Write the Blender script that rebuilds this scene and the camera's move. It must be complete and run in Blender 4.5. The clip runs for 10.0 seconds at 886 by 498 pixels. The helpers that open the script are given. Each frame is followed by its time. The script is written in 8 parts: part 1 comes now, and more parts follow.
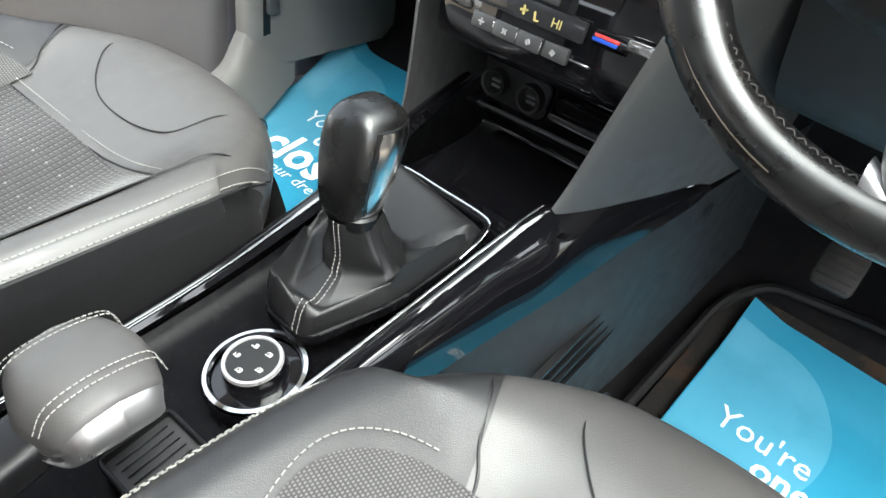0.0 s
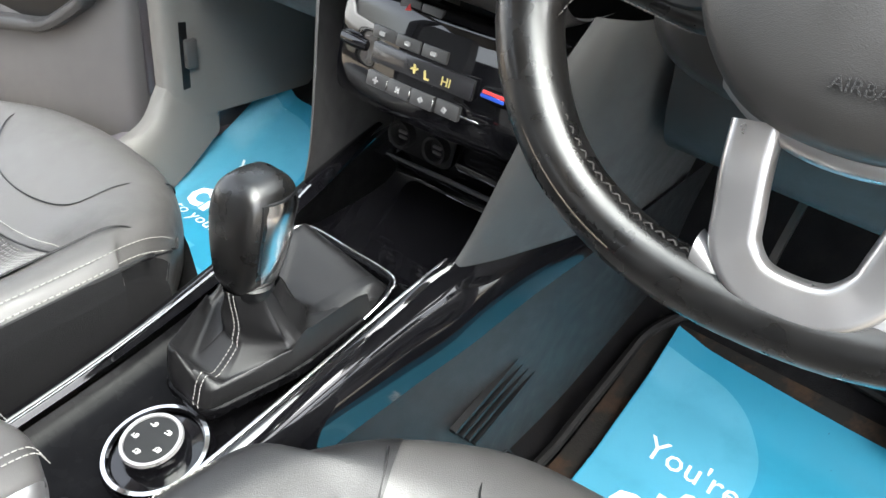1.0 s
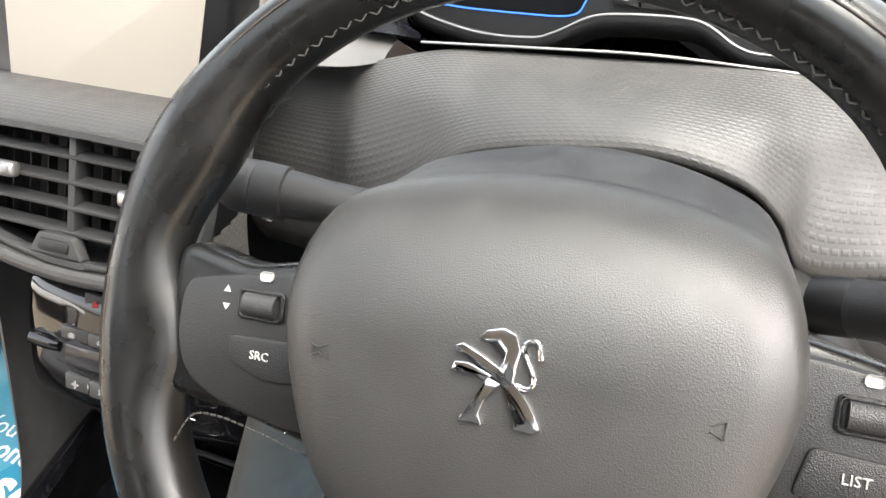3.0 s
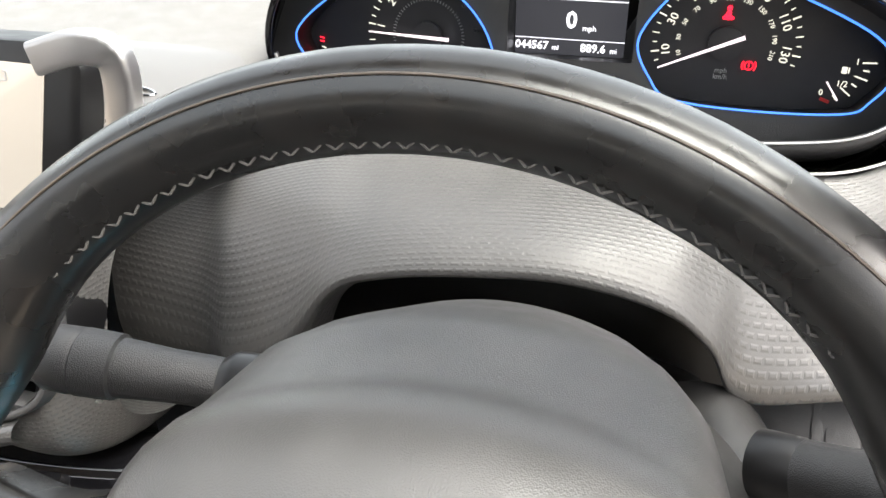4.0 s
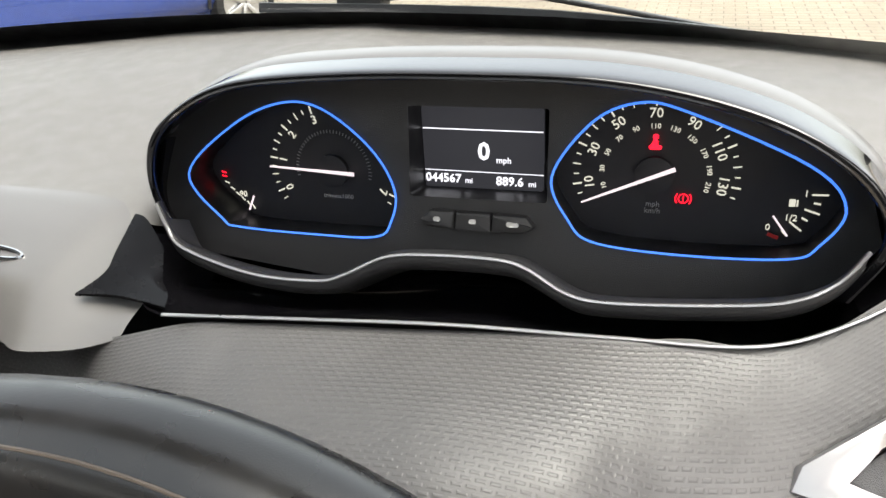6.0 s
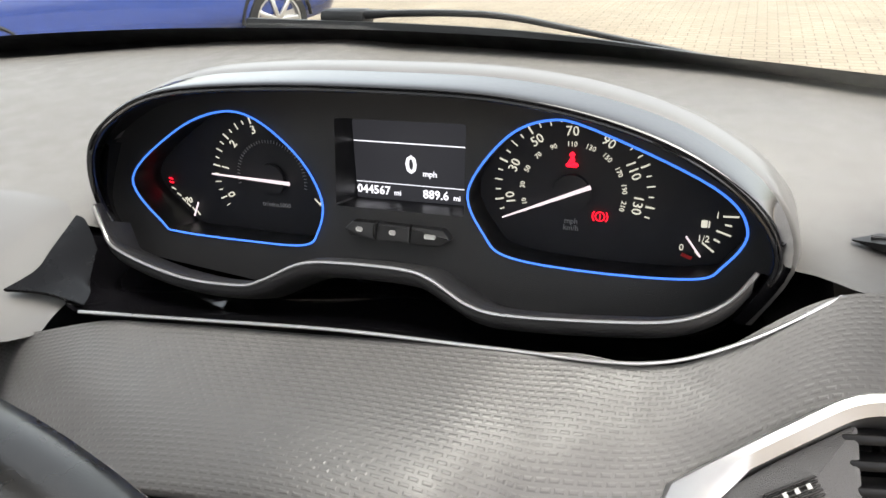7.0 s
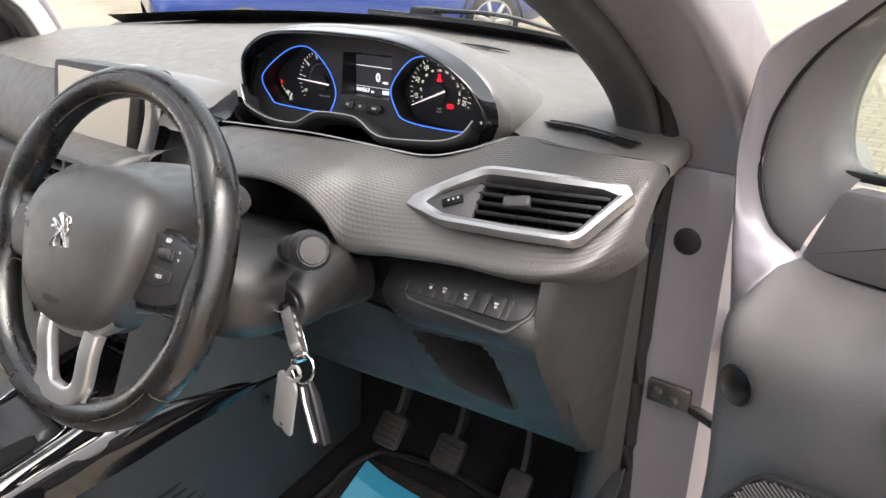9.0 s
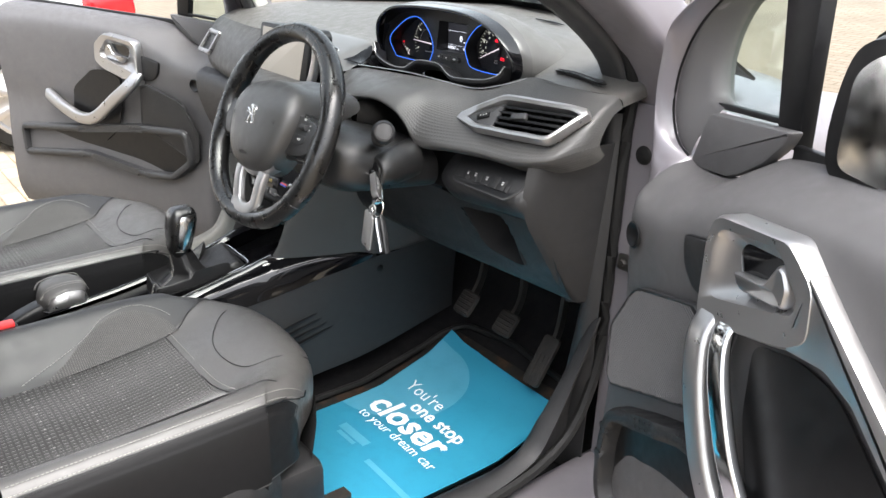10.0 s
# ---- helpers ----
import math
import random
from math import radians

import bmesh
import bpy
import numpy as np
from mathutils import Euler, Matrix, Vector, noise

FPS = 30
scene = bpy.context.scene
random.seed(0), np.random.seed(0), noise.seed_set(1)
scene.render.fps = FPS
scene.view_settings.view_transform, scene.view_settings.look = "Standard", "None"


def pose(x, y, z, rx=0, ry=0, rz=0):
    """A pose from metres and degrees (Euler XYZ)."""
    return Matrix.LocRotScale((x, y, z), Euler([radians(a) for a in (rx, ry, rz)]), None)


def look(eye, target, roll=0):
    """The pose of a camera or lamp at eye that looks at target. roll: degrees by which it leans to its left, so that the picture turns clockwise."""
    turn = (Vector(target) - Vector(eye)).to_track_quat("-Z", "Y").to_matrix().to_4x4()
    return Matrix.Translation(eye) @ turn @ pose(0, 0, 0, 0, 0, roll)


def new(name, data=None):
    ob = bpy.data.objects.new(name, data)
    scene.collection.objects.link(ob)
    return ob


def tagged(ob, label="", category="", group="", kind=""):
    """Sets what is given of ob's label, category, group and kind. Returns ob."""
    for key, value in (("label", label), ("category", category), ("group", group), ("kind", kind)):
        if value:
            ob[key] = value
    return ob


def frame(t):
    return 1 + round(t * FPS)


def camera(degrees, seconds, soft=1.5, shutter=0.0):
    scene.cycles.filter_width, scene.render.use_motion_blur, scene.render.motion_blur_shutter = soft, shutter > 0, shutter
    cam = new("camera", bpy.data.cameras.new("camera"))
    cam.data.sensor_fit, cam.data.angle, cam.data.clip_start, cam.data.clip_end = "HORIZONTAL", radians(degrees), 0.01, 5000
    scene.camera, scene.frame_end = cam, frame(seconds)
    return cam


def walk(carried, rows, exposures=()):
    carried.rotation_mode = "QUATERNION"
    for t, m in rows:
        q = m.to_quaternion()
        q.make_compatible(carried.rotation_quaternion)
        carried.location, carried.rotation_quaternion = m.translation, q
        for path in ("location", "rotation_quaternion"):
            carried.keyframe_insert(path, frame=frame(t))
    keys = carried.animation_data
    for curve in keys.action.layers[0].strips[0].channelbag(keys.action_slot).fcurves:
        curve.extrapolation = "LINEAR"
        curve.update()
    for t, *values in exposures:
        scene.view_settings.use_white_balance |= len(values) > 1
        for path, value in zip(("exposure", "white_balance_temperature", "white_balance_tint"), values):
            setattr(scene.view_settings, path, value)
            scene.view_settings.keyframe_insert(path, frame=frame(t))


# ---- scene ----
cam = camera(59.0, 10.0)
PATH = [
    (0, (0.373, -0.419, 1.077), (-0.579, 0.866, -0.124), 9.2),
    (0.5, (0.393, -0.405, 1.089), (-0.544, 0.904, -0.098), 8.6),
    (1, (0.404, -0.372, 1.112), (-0.506, 0.994, -0.031), 7.5),
    (1.5, (0.406, -0.31, 1.138), (-0.455, 1.138, 0.059), 6.0),
    (2, (0.418, -0.27, 1.167), (-0.378, 1.258, 0.153), 4.5),
    (2.5, (0.425, -0.241, 1.2), (-0.298, 1.363, 0.248), 3.0),
    (2.7, (0.424, -0.233, 1.212), (-0.258, 1.399, 0.277), 2.6),
    (3.8, (0.41, -0.154, 1.243), (-0.115, 1.571, 0.377), 1.1),
    (4, (0.416, -0.125, 1.253), (-0.077, 1.607, 0.383), 1.1),
    (4.5, (0.416, -0.068, 1.274), (-0.019, 1.687, 0.419), -0.3),
    (5, (0.427, -0.051, 1.296), (-0.046, 1.713, 0.48), -1.4),
    (5.5, (0.452, -0.031, 1.297), (-0.087, 1.726, 0.507), -2.1),
    (7, (0.54, -0.001, 1.292), (-0.129, 1.739, 0.566), -1.1),
    (7.5, (0.619, -0.054, 1.302), (-0.108, 1.678, 0.614), 0.1),
    (8, (0.747, -0.142, 1.305), (-0.093, 1.542, 0.629), 1.0),
    (8.5, (0.904, -0.233, 1.329), (-0.066, 1.366, 0.622), 1.1),
    (9, (1.067, -0.351, 1.321), (-0.056, 1.145, 0.611), 1.6),
    (9.5, (1.322, -0.486, 1.323), (0.05, 0.877, 0.597), 1.9),
    (10, (1.578, -0.576, 1.362), (0.14, 0.589, 0.605), 1.7),
]
walk(cam, [(t, look(eye, target, roll)) for t, eye, target, roll in PATH],
     [(0.0, 2.65, 6450, 6), (1.0, 2.76, 6500, 8), (1.5, 2.88, 6600, 10), (2.5, 2.70, 6950, 11), (4.0, 2.80, 6950, 11), (5.0, 2.42, 6950, 11), (5.5, 2.2, 6950, 11), (7.5, 2.1, 6950, 12), (8.5, 2.15, 7000, 14), (9.5, 2.18, 6700, 12), (10.0, 1.95, 6550, 10)])

# ---- world and light ----
world = bpy.data.worlds.new("sky")
scene.world = world
world.use_nodes = True
wn = world.node_tree
sky = wn.nodes.new("ShaderNodeTexSky")
sky.sky_type, sky.sun_disc = 'NISHITA', False
sky.sun_elevation, sky.sun_rotation = radians(62), radians(104)
sky.air_density, sky.dust_density, sky.ozone_density = 1.0, 4.0, 1.2
pale = wn.nodes.new("ShaderNodeHueSaturation")       # thin bright cloud
pale.inputs["Saturation"].default_value = 0.35
wn.links.new(sky.outputs[0], pale.inputs["Color"])
wn.links.new(pale.outputs[0], wn.nodes["Background"].inputs[0])
wn.nodes["Background"].inputs[1].default_value = 0.15

sun_data = bpy.data.lights.new("sun", 'SUN')
sun_data.energy, sun_data.angle, sun_data.color = 1.75, radians(60), (1.0, 0.985, 0.965)
sun = new("sun", sun_data)
sun.matrix_world = look((3.4, -0.8, 8.0), (0, 0.2, 0.6))

# ---- mesh helpers ----
V = Vector
CX = 0.0            # centre plane of the car
KX = -0.032         # middle of the centre console


def finish(bm, name, smooth=40):
    bmesh.ops.recalc_face_normals(bm, faces=bm.faces)
    me = bpy.data.meshes.new(name)
    bm.to_mesh(me)
    bm.free()
    if smooth:
        me.polygons.foreach_set("use_smooth", [True] * len(me.polygons))
        me.set_sharp_from_angle(angle=radians(smooth))
    return me


def part(name, bm, material, parent=None, label="", smooth=40):
    """One mesh object from a bmesh, under a thing or a part."""
    me = finish(bm, name, smooth)
    if material:
        me.materials.append(material)
    ob = new(name, me)
    if parent:
        ob.parent = parent
        if not parent.parent:
            ob.matrix_parent_inverse = parent.matrix_basis.inverted()
    return tagged(ob, label)


def thing(name, label, category, at=(0, 0, 0), group="", kind=""):
    ob = new(name)
    ob.empty_display_size = 0.05
    ob.location = at
    return tagged(ob, label, category, group, kind)


def join(*bms):
    out = bmesh.new()
    for b in bms:
        tmp = bpy.data.meshes.new("tmp")
        b.to_mesh(tmp)
        b.free()
        out.from_mesh(tmp)
        bpy.data.meshes.remove(tmp)
    return out


def polar(poly, c, n=72):
    """A polygon's outline at n even angles round c."""
    out = []
    for k in range(n):
        dx, dy = math.cos(2 * math.pi * k / n), math.sin(2 * math.pi * k / n)
        far = 0.0
        for (x0, y0), (x1, y1) in zip(poly, poly[1:] + poly[:1]):
            ex, ey = x1 - x0, y1 - y0
            den = dx * ey - dy * ex
            if abs(den) > 1e-9:
                t = ((x0 - c[0]) * ey - (y0 - c[1]) * ex) / den
                u = ((x0 - c[0]) * dy - (y0 - c[1]) * dx) / den
                if t > 0 and -1e-6 <= u <= 1 + 1e-6:
                    far = max(far, t)
        if far == 0.0 and out:
            far = math.hypot(out[-1][0] - c[0], out[-1][1] - c[1])
        out.append((c[0] + dx * far, c[1] + dy * far))
    return out


def ringed(loops):
    """A skin over loops of equal count, each a list of points."""
    bm = bmesh.new()
    rows = [[bm.verts.new(p) for p in lp] for lp in loops]
    for r, q in zip(rows, rows[1:]):
        for k in range(len(r)):
            j = (k + 1) % len(r)
            bm.faces.new((r[k], r[j], q[j], q[k]))
    return bm


def moved(bm, m):
    bmesh.ops.transform(bm, matrix=m, verts=bm.verts)
    return bm


def axes(o, x, y):
    """A matrix at o with its x and y axes along the given ways."""
    x = V(x).normalized()
    z = x.cross(V(y)).normalized()
    y = z.cross(x)
    m = Matrix((x, y, z)).transposed().to_4x4()
    m.translation = V(o)
    return m


def rbox(size, bevel=0.004, seg=2, m=None):
    bm = bmesh.new()
    bmesh.ops.create_cube(bm, size=1)
    bmesh.ops.scale(bm, vec=size, verts=bm.verts)
    if bevel:
        bmesh.ops.bevel(bm, geom=bm.edges[:], offset=bevel, segments=seg, affect='EDGES', profile=0.5)
    return moved(bm, m) if m else bm


def smooth_line(pts, n, closed=False):
    """n points on a smooth curve through pts, evenly by index."""
    pts = [V(p) for p in pts]
    k = len(pts)
    out = []
    spans = k if closed else k - 1
    for i in range(n):
        s = i / n * spans if closed else i / (n - 1) * spans
        a = min(int(s), spans - 1)
        f = s - a
        if closed:
            p = [pts[(a + d) % k] for d in (-1, 0, 1, 2)]
        else:
            p = [pts[max(0, min(k - 1, a + d))] for d in (-1, 0, 1, 2)]
        out.append(0.5 * (2 * p[1] + (p[2] - p[0]) * f + (2 * p[0] - 5 * p[1] + 4 * p[2] - p[3]) * f * f + (3 * p[1] - p[0] - 3 * p[2] + p[3]) * f ** 3))
    return out


def loft(sections, nu=24, nv=24, closed=False, thick=0.0, caps=False):
    """A smooth skin through sections (each a list of points of equal count); UV in metres."""
    rows = [smooth_line(s, nv, closed) for s in sections]
    cols = list(zip(*rows))
    cols = [smooth_line(c, nu) for c in cols]          # cols[j][i]
    bm = bmesh.new()
    grid = [[bm.verts.new(cols[j][i]) for j in range(nv)] for i in range(nu)]
    uv = bm.loops.layers.uv.new("uv")
    ulen = [0.0]
    mid = nv // 2
    for i in range(1, nu):
        ulen.append(ulen[-1] + (cols[mid][i] - cols[mid][i - 1]).length)
    vlen = [0.0]
    mi = nu // 2
    for j in range(1, nv + 1):
        vlen.append(vlen[-1] + (cols[j % nv][mi] - cols[j - 1][mi]).length)
    for i in range(nu - 1):
        for j in range(nv if closed else nv - 1):
            jj = (j + 1) % nv
            f = bm.faces.new((grid[i][j], grid[i + 1][j], grid[i + 1][jj], grid[i][jj]))
            for lp, (a, b) in zip(f.loops, ((i, j), (i + 1, j), (i + 1, j + 1), (i, j + 1))):
                lp[uv].uv = (ulen[a], vlen[b])
    if caps and closed:
        bm.faces.new(grid[0])
        bm.faces.new(grid[-1][::-1])
    if thick:
        bmesh.ops.recalc_face_normals(bm, faces=bm.faces)
        bmesh.ops.solidify(bm, geom=bm.faces[:], thickness=thick)
    return bm


def sweep(path, profile, closed=False, up=(0, 0, 1), caps=True, scale=None):
    """Sweeps a 2D profile (across, up) along a path."""
    path = [V(p) for p in path]
    up = V(up)
    n = len(path)
    bm = bmesh.new()
    rings = []
    for i, p in enumerate(path):
        a = path[(i - 1) % n] if closed or i else path[0]
        b = path[(i + 1) % n] if closed or i < n - 1 else path[-1]
        t = (b - a).normalized()
        side = t.cross(up)
        side = side.normalized() if side.length > 1e-5 else V((1, 0, 0))
        w = side.cross(t).normalized()
        k = scale[i] if scale else 1.0
        rings.append([bm.verts.new(p + side * x * k + w * y * k) for x, y in profile])
    m = len(profile)
    for i in range(n if closed else n - 1):
        r, s = rings[i], rings[(i + 1) % n]
        for j in range(m):
            bm.faces.new((r[j], r[(j + 1) % m], s[(j + 1) % m], s[j]))
    if caps and not closed:
        bm.faces.new(rings[0][::-1])
        bm.faces.new(rings[-1])
    return bm


def circle(r, n=12, sx=1.0, sy=1.0):
    return [(r * sx * math.cos(2 * math.pi * i / n), r * sy * math.sin(2 * math.pi * i / n)) for i in range(n)]


def tube(path, r, n=10, closed=False, up=(0, 0, 1)):
    return sweep(path, circle(r, n), closed, up)


def rounded(poly, r, n=4, closed=True):
    """A 2D outline with its corners rounded."""
    out = []
    k = len(poly)
    for i, p in enumerate(poly):
        p = V(p)
        a, b = V(poly[i - 1]), V(poly[(i + 1) % k])
        rr = min(r, 0.45 * (a - p).length, 0.45 * (b - p).length)
        s, e = p + (a - p).normalized() * rr, p + (b - p).normalized() * rr
        for q in range(n + 1):
            f = q / n
            out.append(tuple(s * (1 - f) ** 2 + p * 2 * f * (1 - f) + e * f * f))
    return out


def prism(poly, depth, m=None, bevel=0.0, seg=2, hole=None):
    """An outline in x, y extruded by depth along z (from 0 up), its top edge bevelled."""
    bm = bmesh.new()
    if hole is None:
        low = [bm.verts.new((x, y, 0)) for x, y in poly]
        f = bm.faces.new(low)
        if f.normal.z < 0:
            bmesh.ops.reverse_faces(bm, faces=[f])
        top = bmesh.ops.extrude_face_region(bm, geom=[f])
        tv = [g for g in top["geom"] if isinstance(g, bmesh.types.BMVert)]
        bmesh.ops.translate(bm, vec=(0, 0, depth), verts=tv)
        if bevel:
            te = [e for e in bm.edges if all(abs(v.co.z - depth) < 1e-7 for v in e.verts)]
            bmesh.ops.bevel(bm, geom=te, offset=bevel, segments=seg, affect='EDGES', profile=0.5)
    else:
        a = [bm.verts.new((x, y, 0)) for x, y in poly]
        b = [bm.verts.new((x, y, 0)) for x, y in hole]
        c = [bm.verts.new((x, y, depth)) for x, y in poly]
        d = [bm.verts.new((x, y, depth)) for x, y in hole]
        n = len(poly)
        for i in range(n):
            j = (i + 1) % n
            for q in ((a[i], a[j], c[j], c[i]), (b[j], b[i], d[i], d[j]), (c[i], c[j], d[j], d[i]), (a[j], a[i], b[i], b[j])):
                bm.faces.new(q)
        if bevel:
            te = [e for e in bm.edges if all(abs(v.co.z - depth) < 1e-7 for v in e.verts) and len(e.link_faces) == 2 and any(abs(f.normal.z) < 0.5 for f in e.link_faces)]
            bmesh.ops.bevel(bm, geom=te, offset=bevel, segments=seg, affect='EDGES', profile=0.5)
    return moved(bm, m) if m else bm


def inset_poly(poly, d):
    """A closed outline moved inwards by d (outline runs either way)."""
    k = len(poly)
    area = sum(poly[i][0] * poly[(i + 1) % k][1] - poly[(i + 1) % k][0] * poly[i][1] for i in range(k))
    s = 1 if area > 0 else -1
    out = []
    for i in range(k):
        p, a, b = V(poly[i]), V(poly[i - 1]), V(poly[(i + 1) % k])
        t = (b - a).normalized()
        out.append(tuple(p + V((-t.y, t.x)) * d * s))
    return out


def lathe(profile, n=32, m=None):
    """Turns (radius, height) pairs round z."""
    bm = bmesh.new()
    rings = []
    for r, h in profile:
        if r < 1e-6:
            rings.append([bm.verts.new((0, 0, h))])
        else:
            rings.append([bm.verts.new((r * math.cos(2 * math.pi * i / n), r * math.sin(2 * math.pi * i / n), h)) for i in range(n)])
    for a, b in zip(rings, rings[1:]):
        for i in range(n):
            j = (i + 1) % n
            if len(a) == 1 and len(b) > 1:
                bm.faces.new((a[0], b[i], b[j]))
            elif len(b) == 1 and len(a) > 1:
                bm.faces.new((a[i], a[j], b[0]))
            elif len(a) > 1:
                bm.faces.new((a[i], a[j], b[j], b[i]))
    return moved(bm, m) if m else bm


def stitches(path, spacing=0.006, length=0.004, r=0.0006, normal=(0, 0, 1), zig=0.0):
    """Thread stitches along a path, one mesh."""
    path = [V(p) for p in path]
    bm = bmesh.new()
    out = []
    carry = 0.0
    k = 0
    for a, b in zip(path, path[1:]):
        d = (b - a).length
        if d < 1e-7:
            continue
        t = (b - a) / d
        s = carry
        while s < d:
            out.append((a + t * s, t, k))
            k += 1
            s += spacing
        carry = s - d
    n0 = V(normal)
    for p, t, k in out:
        side = t.cross(n0).normalized()
        w = side.cross(t).normalized()
        if zig:
            t = (t + side * zig * (1 if k % 2 else -1)).normalized()
            side = t.cross(w).normalized()
        vs = []
        for e in (-1, 1):
            for x, y in ((-1, -0.6), (1, -0.6), (0.7, 1), (-0.7, 1)):
                vs.append(bm.verts.new(p + t * e * length / 2 + side * x * r + w * y * r))
        for q in ((0, 1, 2, 3), (7, 6, 5, 4), (0, 4, 5, 1), (1, 5, 6, 2), (2, 6, 7, 3), (3, 7, 4, 0)):
            bm.faces.new([vs[i] for i in q])
    return bm


def lettering(text, size, m, depth=0.0003, align='CENTER', bold=0.0):
    """Letters of the built-in font as a bmesh."""
    cu = bpy.data.curves.new("letters", 'FONT')
    cu.body, cu.size, cu.align_x, cu.align_y, cu.extrude, cu.resolution_u = text, size, align, 'CENTER', depth, 2
    cu.offset = bold
    ob = new("letters", cu)
    bpy.context.view_layer.update()
    me = bpy.data.meshes.new_from_object(ob.evaluated_get(bpy.context.evaluated_depsgraph_get()))
    bm = bmesh.new()
    bm.from_mesh(me)
    bpy.data.objects.remove(ob)
    bpy.data.curves.remove(cu)
    bpy.data.meshes.remove(me)
    return moved(bm, m)

# ---- materials ----
def material(name, base, rough=0.5, metal=0.0, spec=0.5, var=0.15, var_scale=12.0, grain=0.0, grain_scale=900.0, coat=0.0, rough_var=0.08, dirt=None, dirt_amount=0.0, dirt_scale=9.0, tex='NOISE', sheen=0.0, coat_rough=0.03):
    """A surface with slow colour variation, roughness variation and fine relief, at real size."""
    mt = bpy.data.materials.new(name)
    mt.use_nodes = True
    nt = mt.node_tree
    b = nt.nodes["Principled BSDF"]
    co = nt.nodes.new("ShaderNodeTexCoord")
    geo = nt.nodes.new("ShaderNodeNewGeometry")
    pos = geo.outputs["Position"]
    n1 = nt.nodes.new("ShaderNodeTexNoise")
    n1.inputs["Scale"].default_value, n1.inputs["Detail"].default_value = var_scale, 5
    nt.links.new(pos, n1.inputs["Vector"])
    mix = nt.nodes.new("ShaderNodeMix")
    mix.data_type = 'RGBA'
    lo = tuple(c * (1 - var) for c in base)
    hi = tuple(min(1, c * (1 + var)) for c in base)
    mix.inputs[6].default_value, mix.inputs[7].default_value = (*lo, 1), (*hi, 1)
    nt.links.new(n1.outputs["Fac"], mix.inputs[0])
    col = mix.outputs[2]
    if dirt:
        n3 = nt.nodes.new("ShaderNodeTexNoise")
        n3.inputs["Scale"].default_value, n3.inputs["Detail"].default_value, n3.inputs["Roughness"].default_value = dirt_scale, 8, 0.7
        nt.links.new(pos, n3.inputs["Vector"])
        rp = nt.nodes.new("ShaderNodeMapRange")
        rp.inputs[1].default_value, rp.inputs[2].default_value, rp.inputs[4].default_value = 0.5, 0.7, dirt_amount
        nt.links.new(n3.outputs["Fac"], rp.inputs[0])
        m2 = nt.nodes.new("ShaderNodeMix")
        m2.data_type = 'RGBA'
        nt.links.new(rp.outputs[0], m2.inputs[0])
        nt.links.new(col, m2.inputs[6])
        m2.inputs[7].default_value = (*dirt, 1)
        col = m2.outputs[2]
    nt.links.new(col, b.inputs["Base Color"])
    b.inputs["Metallic"].default_value, b.inputs["Specular IOR Level"].default_value = metal, spec
    b.inputs["Coat Weight"].default_value, b.inputs["Coat Roughness"].default_value = coat, coat_rough
    b.inputs["Sheen Weight"].default_value = sheen
    rr = nt.nodes.new("ShaderNodeMapRange")
    rr.inputs[1].default_value, rr.inputs[2].default_value = 0.3, 0.7
    rr.inputs[3].default_value, rr.inputs[4].default_value = max(0.02, rough - rough_var), min(1, rough + rough_var)
    n2 = nt.nodes.new("ShaderNodeTexNoise")
    n2.inputs["Scale"].default_value, n2.inputs["Detail"].default_value = var_scale * 4, 4
    nt.links.new(pos, n2.inputs["Vector"])
    nt.links.new(n2.outputs["Fac"], rr.inputs[0])
    nt.links.new(rr.outputs[0], b.inputs["Roughness"])
    if grain:
        if tex == 'VORONOI':
            g = nt.nodes.new("ShaderNodeTexVoronoi")
            out = g.outputs["Distance"]
        else:
            g = nt.nodes.new("ShaderNodeTexNoise")
            g.inputs["Detail"].default_value = 3
            out = g.outputs["Fac"]
        g.inputs["Scale"].default_value = grain_scale
        nt.links.new(pos, g.inputs["Vector"])
        bp = nt.nodes.new("ShaderNodeBump")
        bp.inputs["Strength"].default_value, bp.inputs["Distance"].default_value = grain, 0.001
        nt.links.new(out, bp.inputs["Height"])
        nt.links.new(bp.outputs[0], b.inputs["Normal"])
    return mt


def weave(mt, width, height, strength, mortar=0.25, offset=0.5, light=None, base=None, depth=0.001):
    """Lays a regular woven or embossed relief on a material, by the skin's own metres."""
    nt = mt.node_tree
    b = nt.nodes["Principled BSDF"]
    uv = nt.nodes.new("ShaderNodeUVMap")
    br = nt.nodes.new("ShaderNodeTexBrick")
    br.offset = offset
    br.inputs["Scale"].default_value = 1.0
    br.inputs["Brick Width"].default_value, br.inputs["Row Height"].default_value = width, height
    br.inputs["Mortar Size"].default_value, br.inputs["Mortar Smooth"].default_value = height * mortar, 0.6
    br.inputs["Color1"].default_value, br.inputs["Color2"].default_value, br.inputs["Mortar"].default_value = (1, 1, 1, 1), (0.8, 0.8, 0.8, 1), (0, 0, 0, 1)
    nt.links.new(uv.outputs[0], br.inputs["Vector"])
    bp = nt.nodes.new("ShaderNodeBump")
    bp.inputs["Strength"].default_value, bp.inputs["Distance"].default_value = strength, depth
    nt.links.new(br.outputs["Color"], bp.inputs["Height"])
    old = b.inputs["Normal"].links
    if old:
        nt.links.new(old[0].from_socket, bp.inputs["Normal"])
    nt.links.new(bp.outputs[0], b.inputs["Normal"])
    if light:
        mix = nt.nodes.new("ShaderNodeMix")
        mix.data_type = 'RGBA'
        mix.inputs[6].default_value, mix.inputs[7].default_value = (*base, 1), (*light, 1)
        nt.links.new(br.outputs["Color"], mix.inputs[0])
        nt.links.new(mix.outputs[2], b.inputs["Base Color"])
    return mt


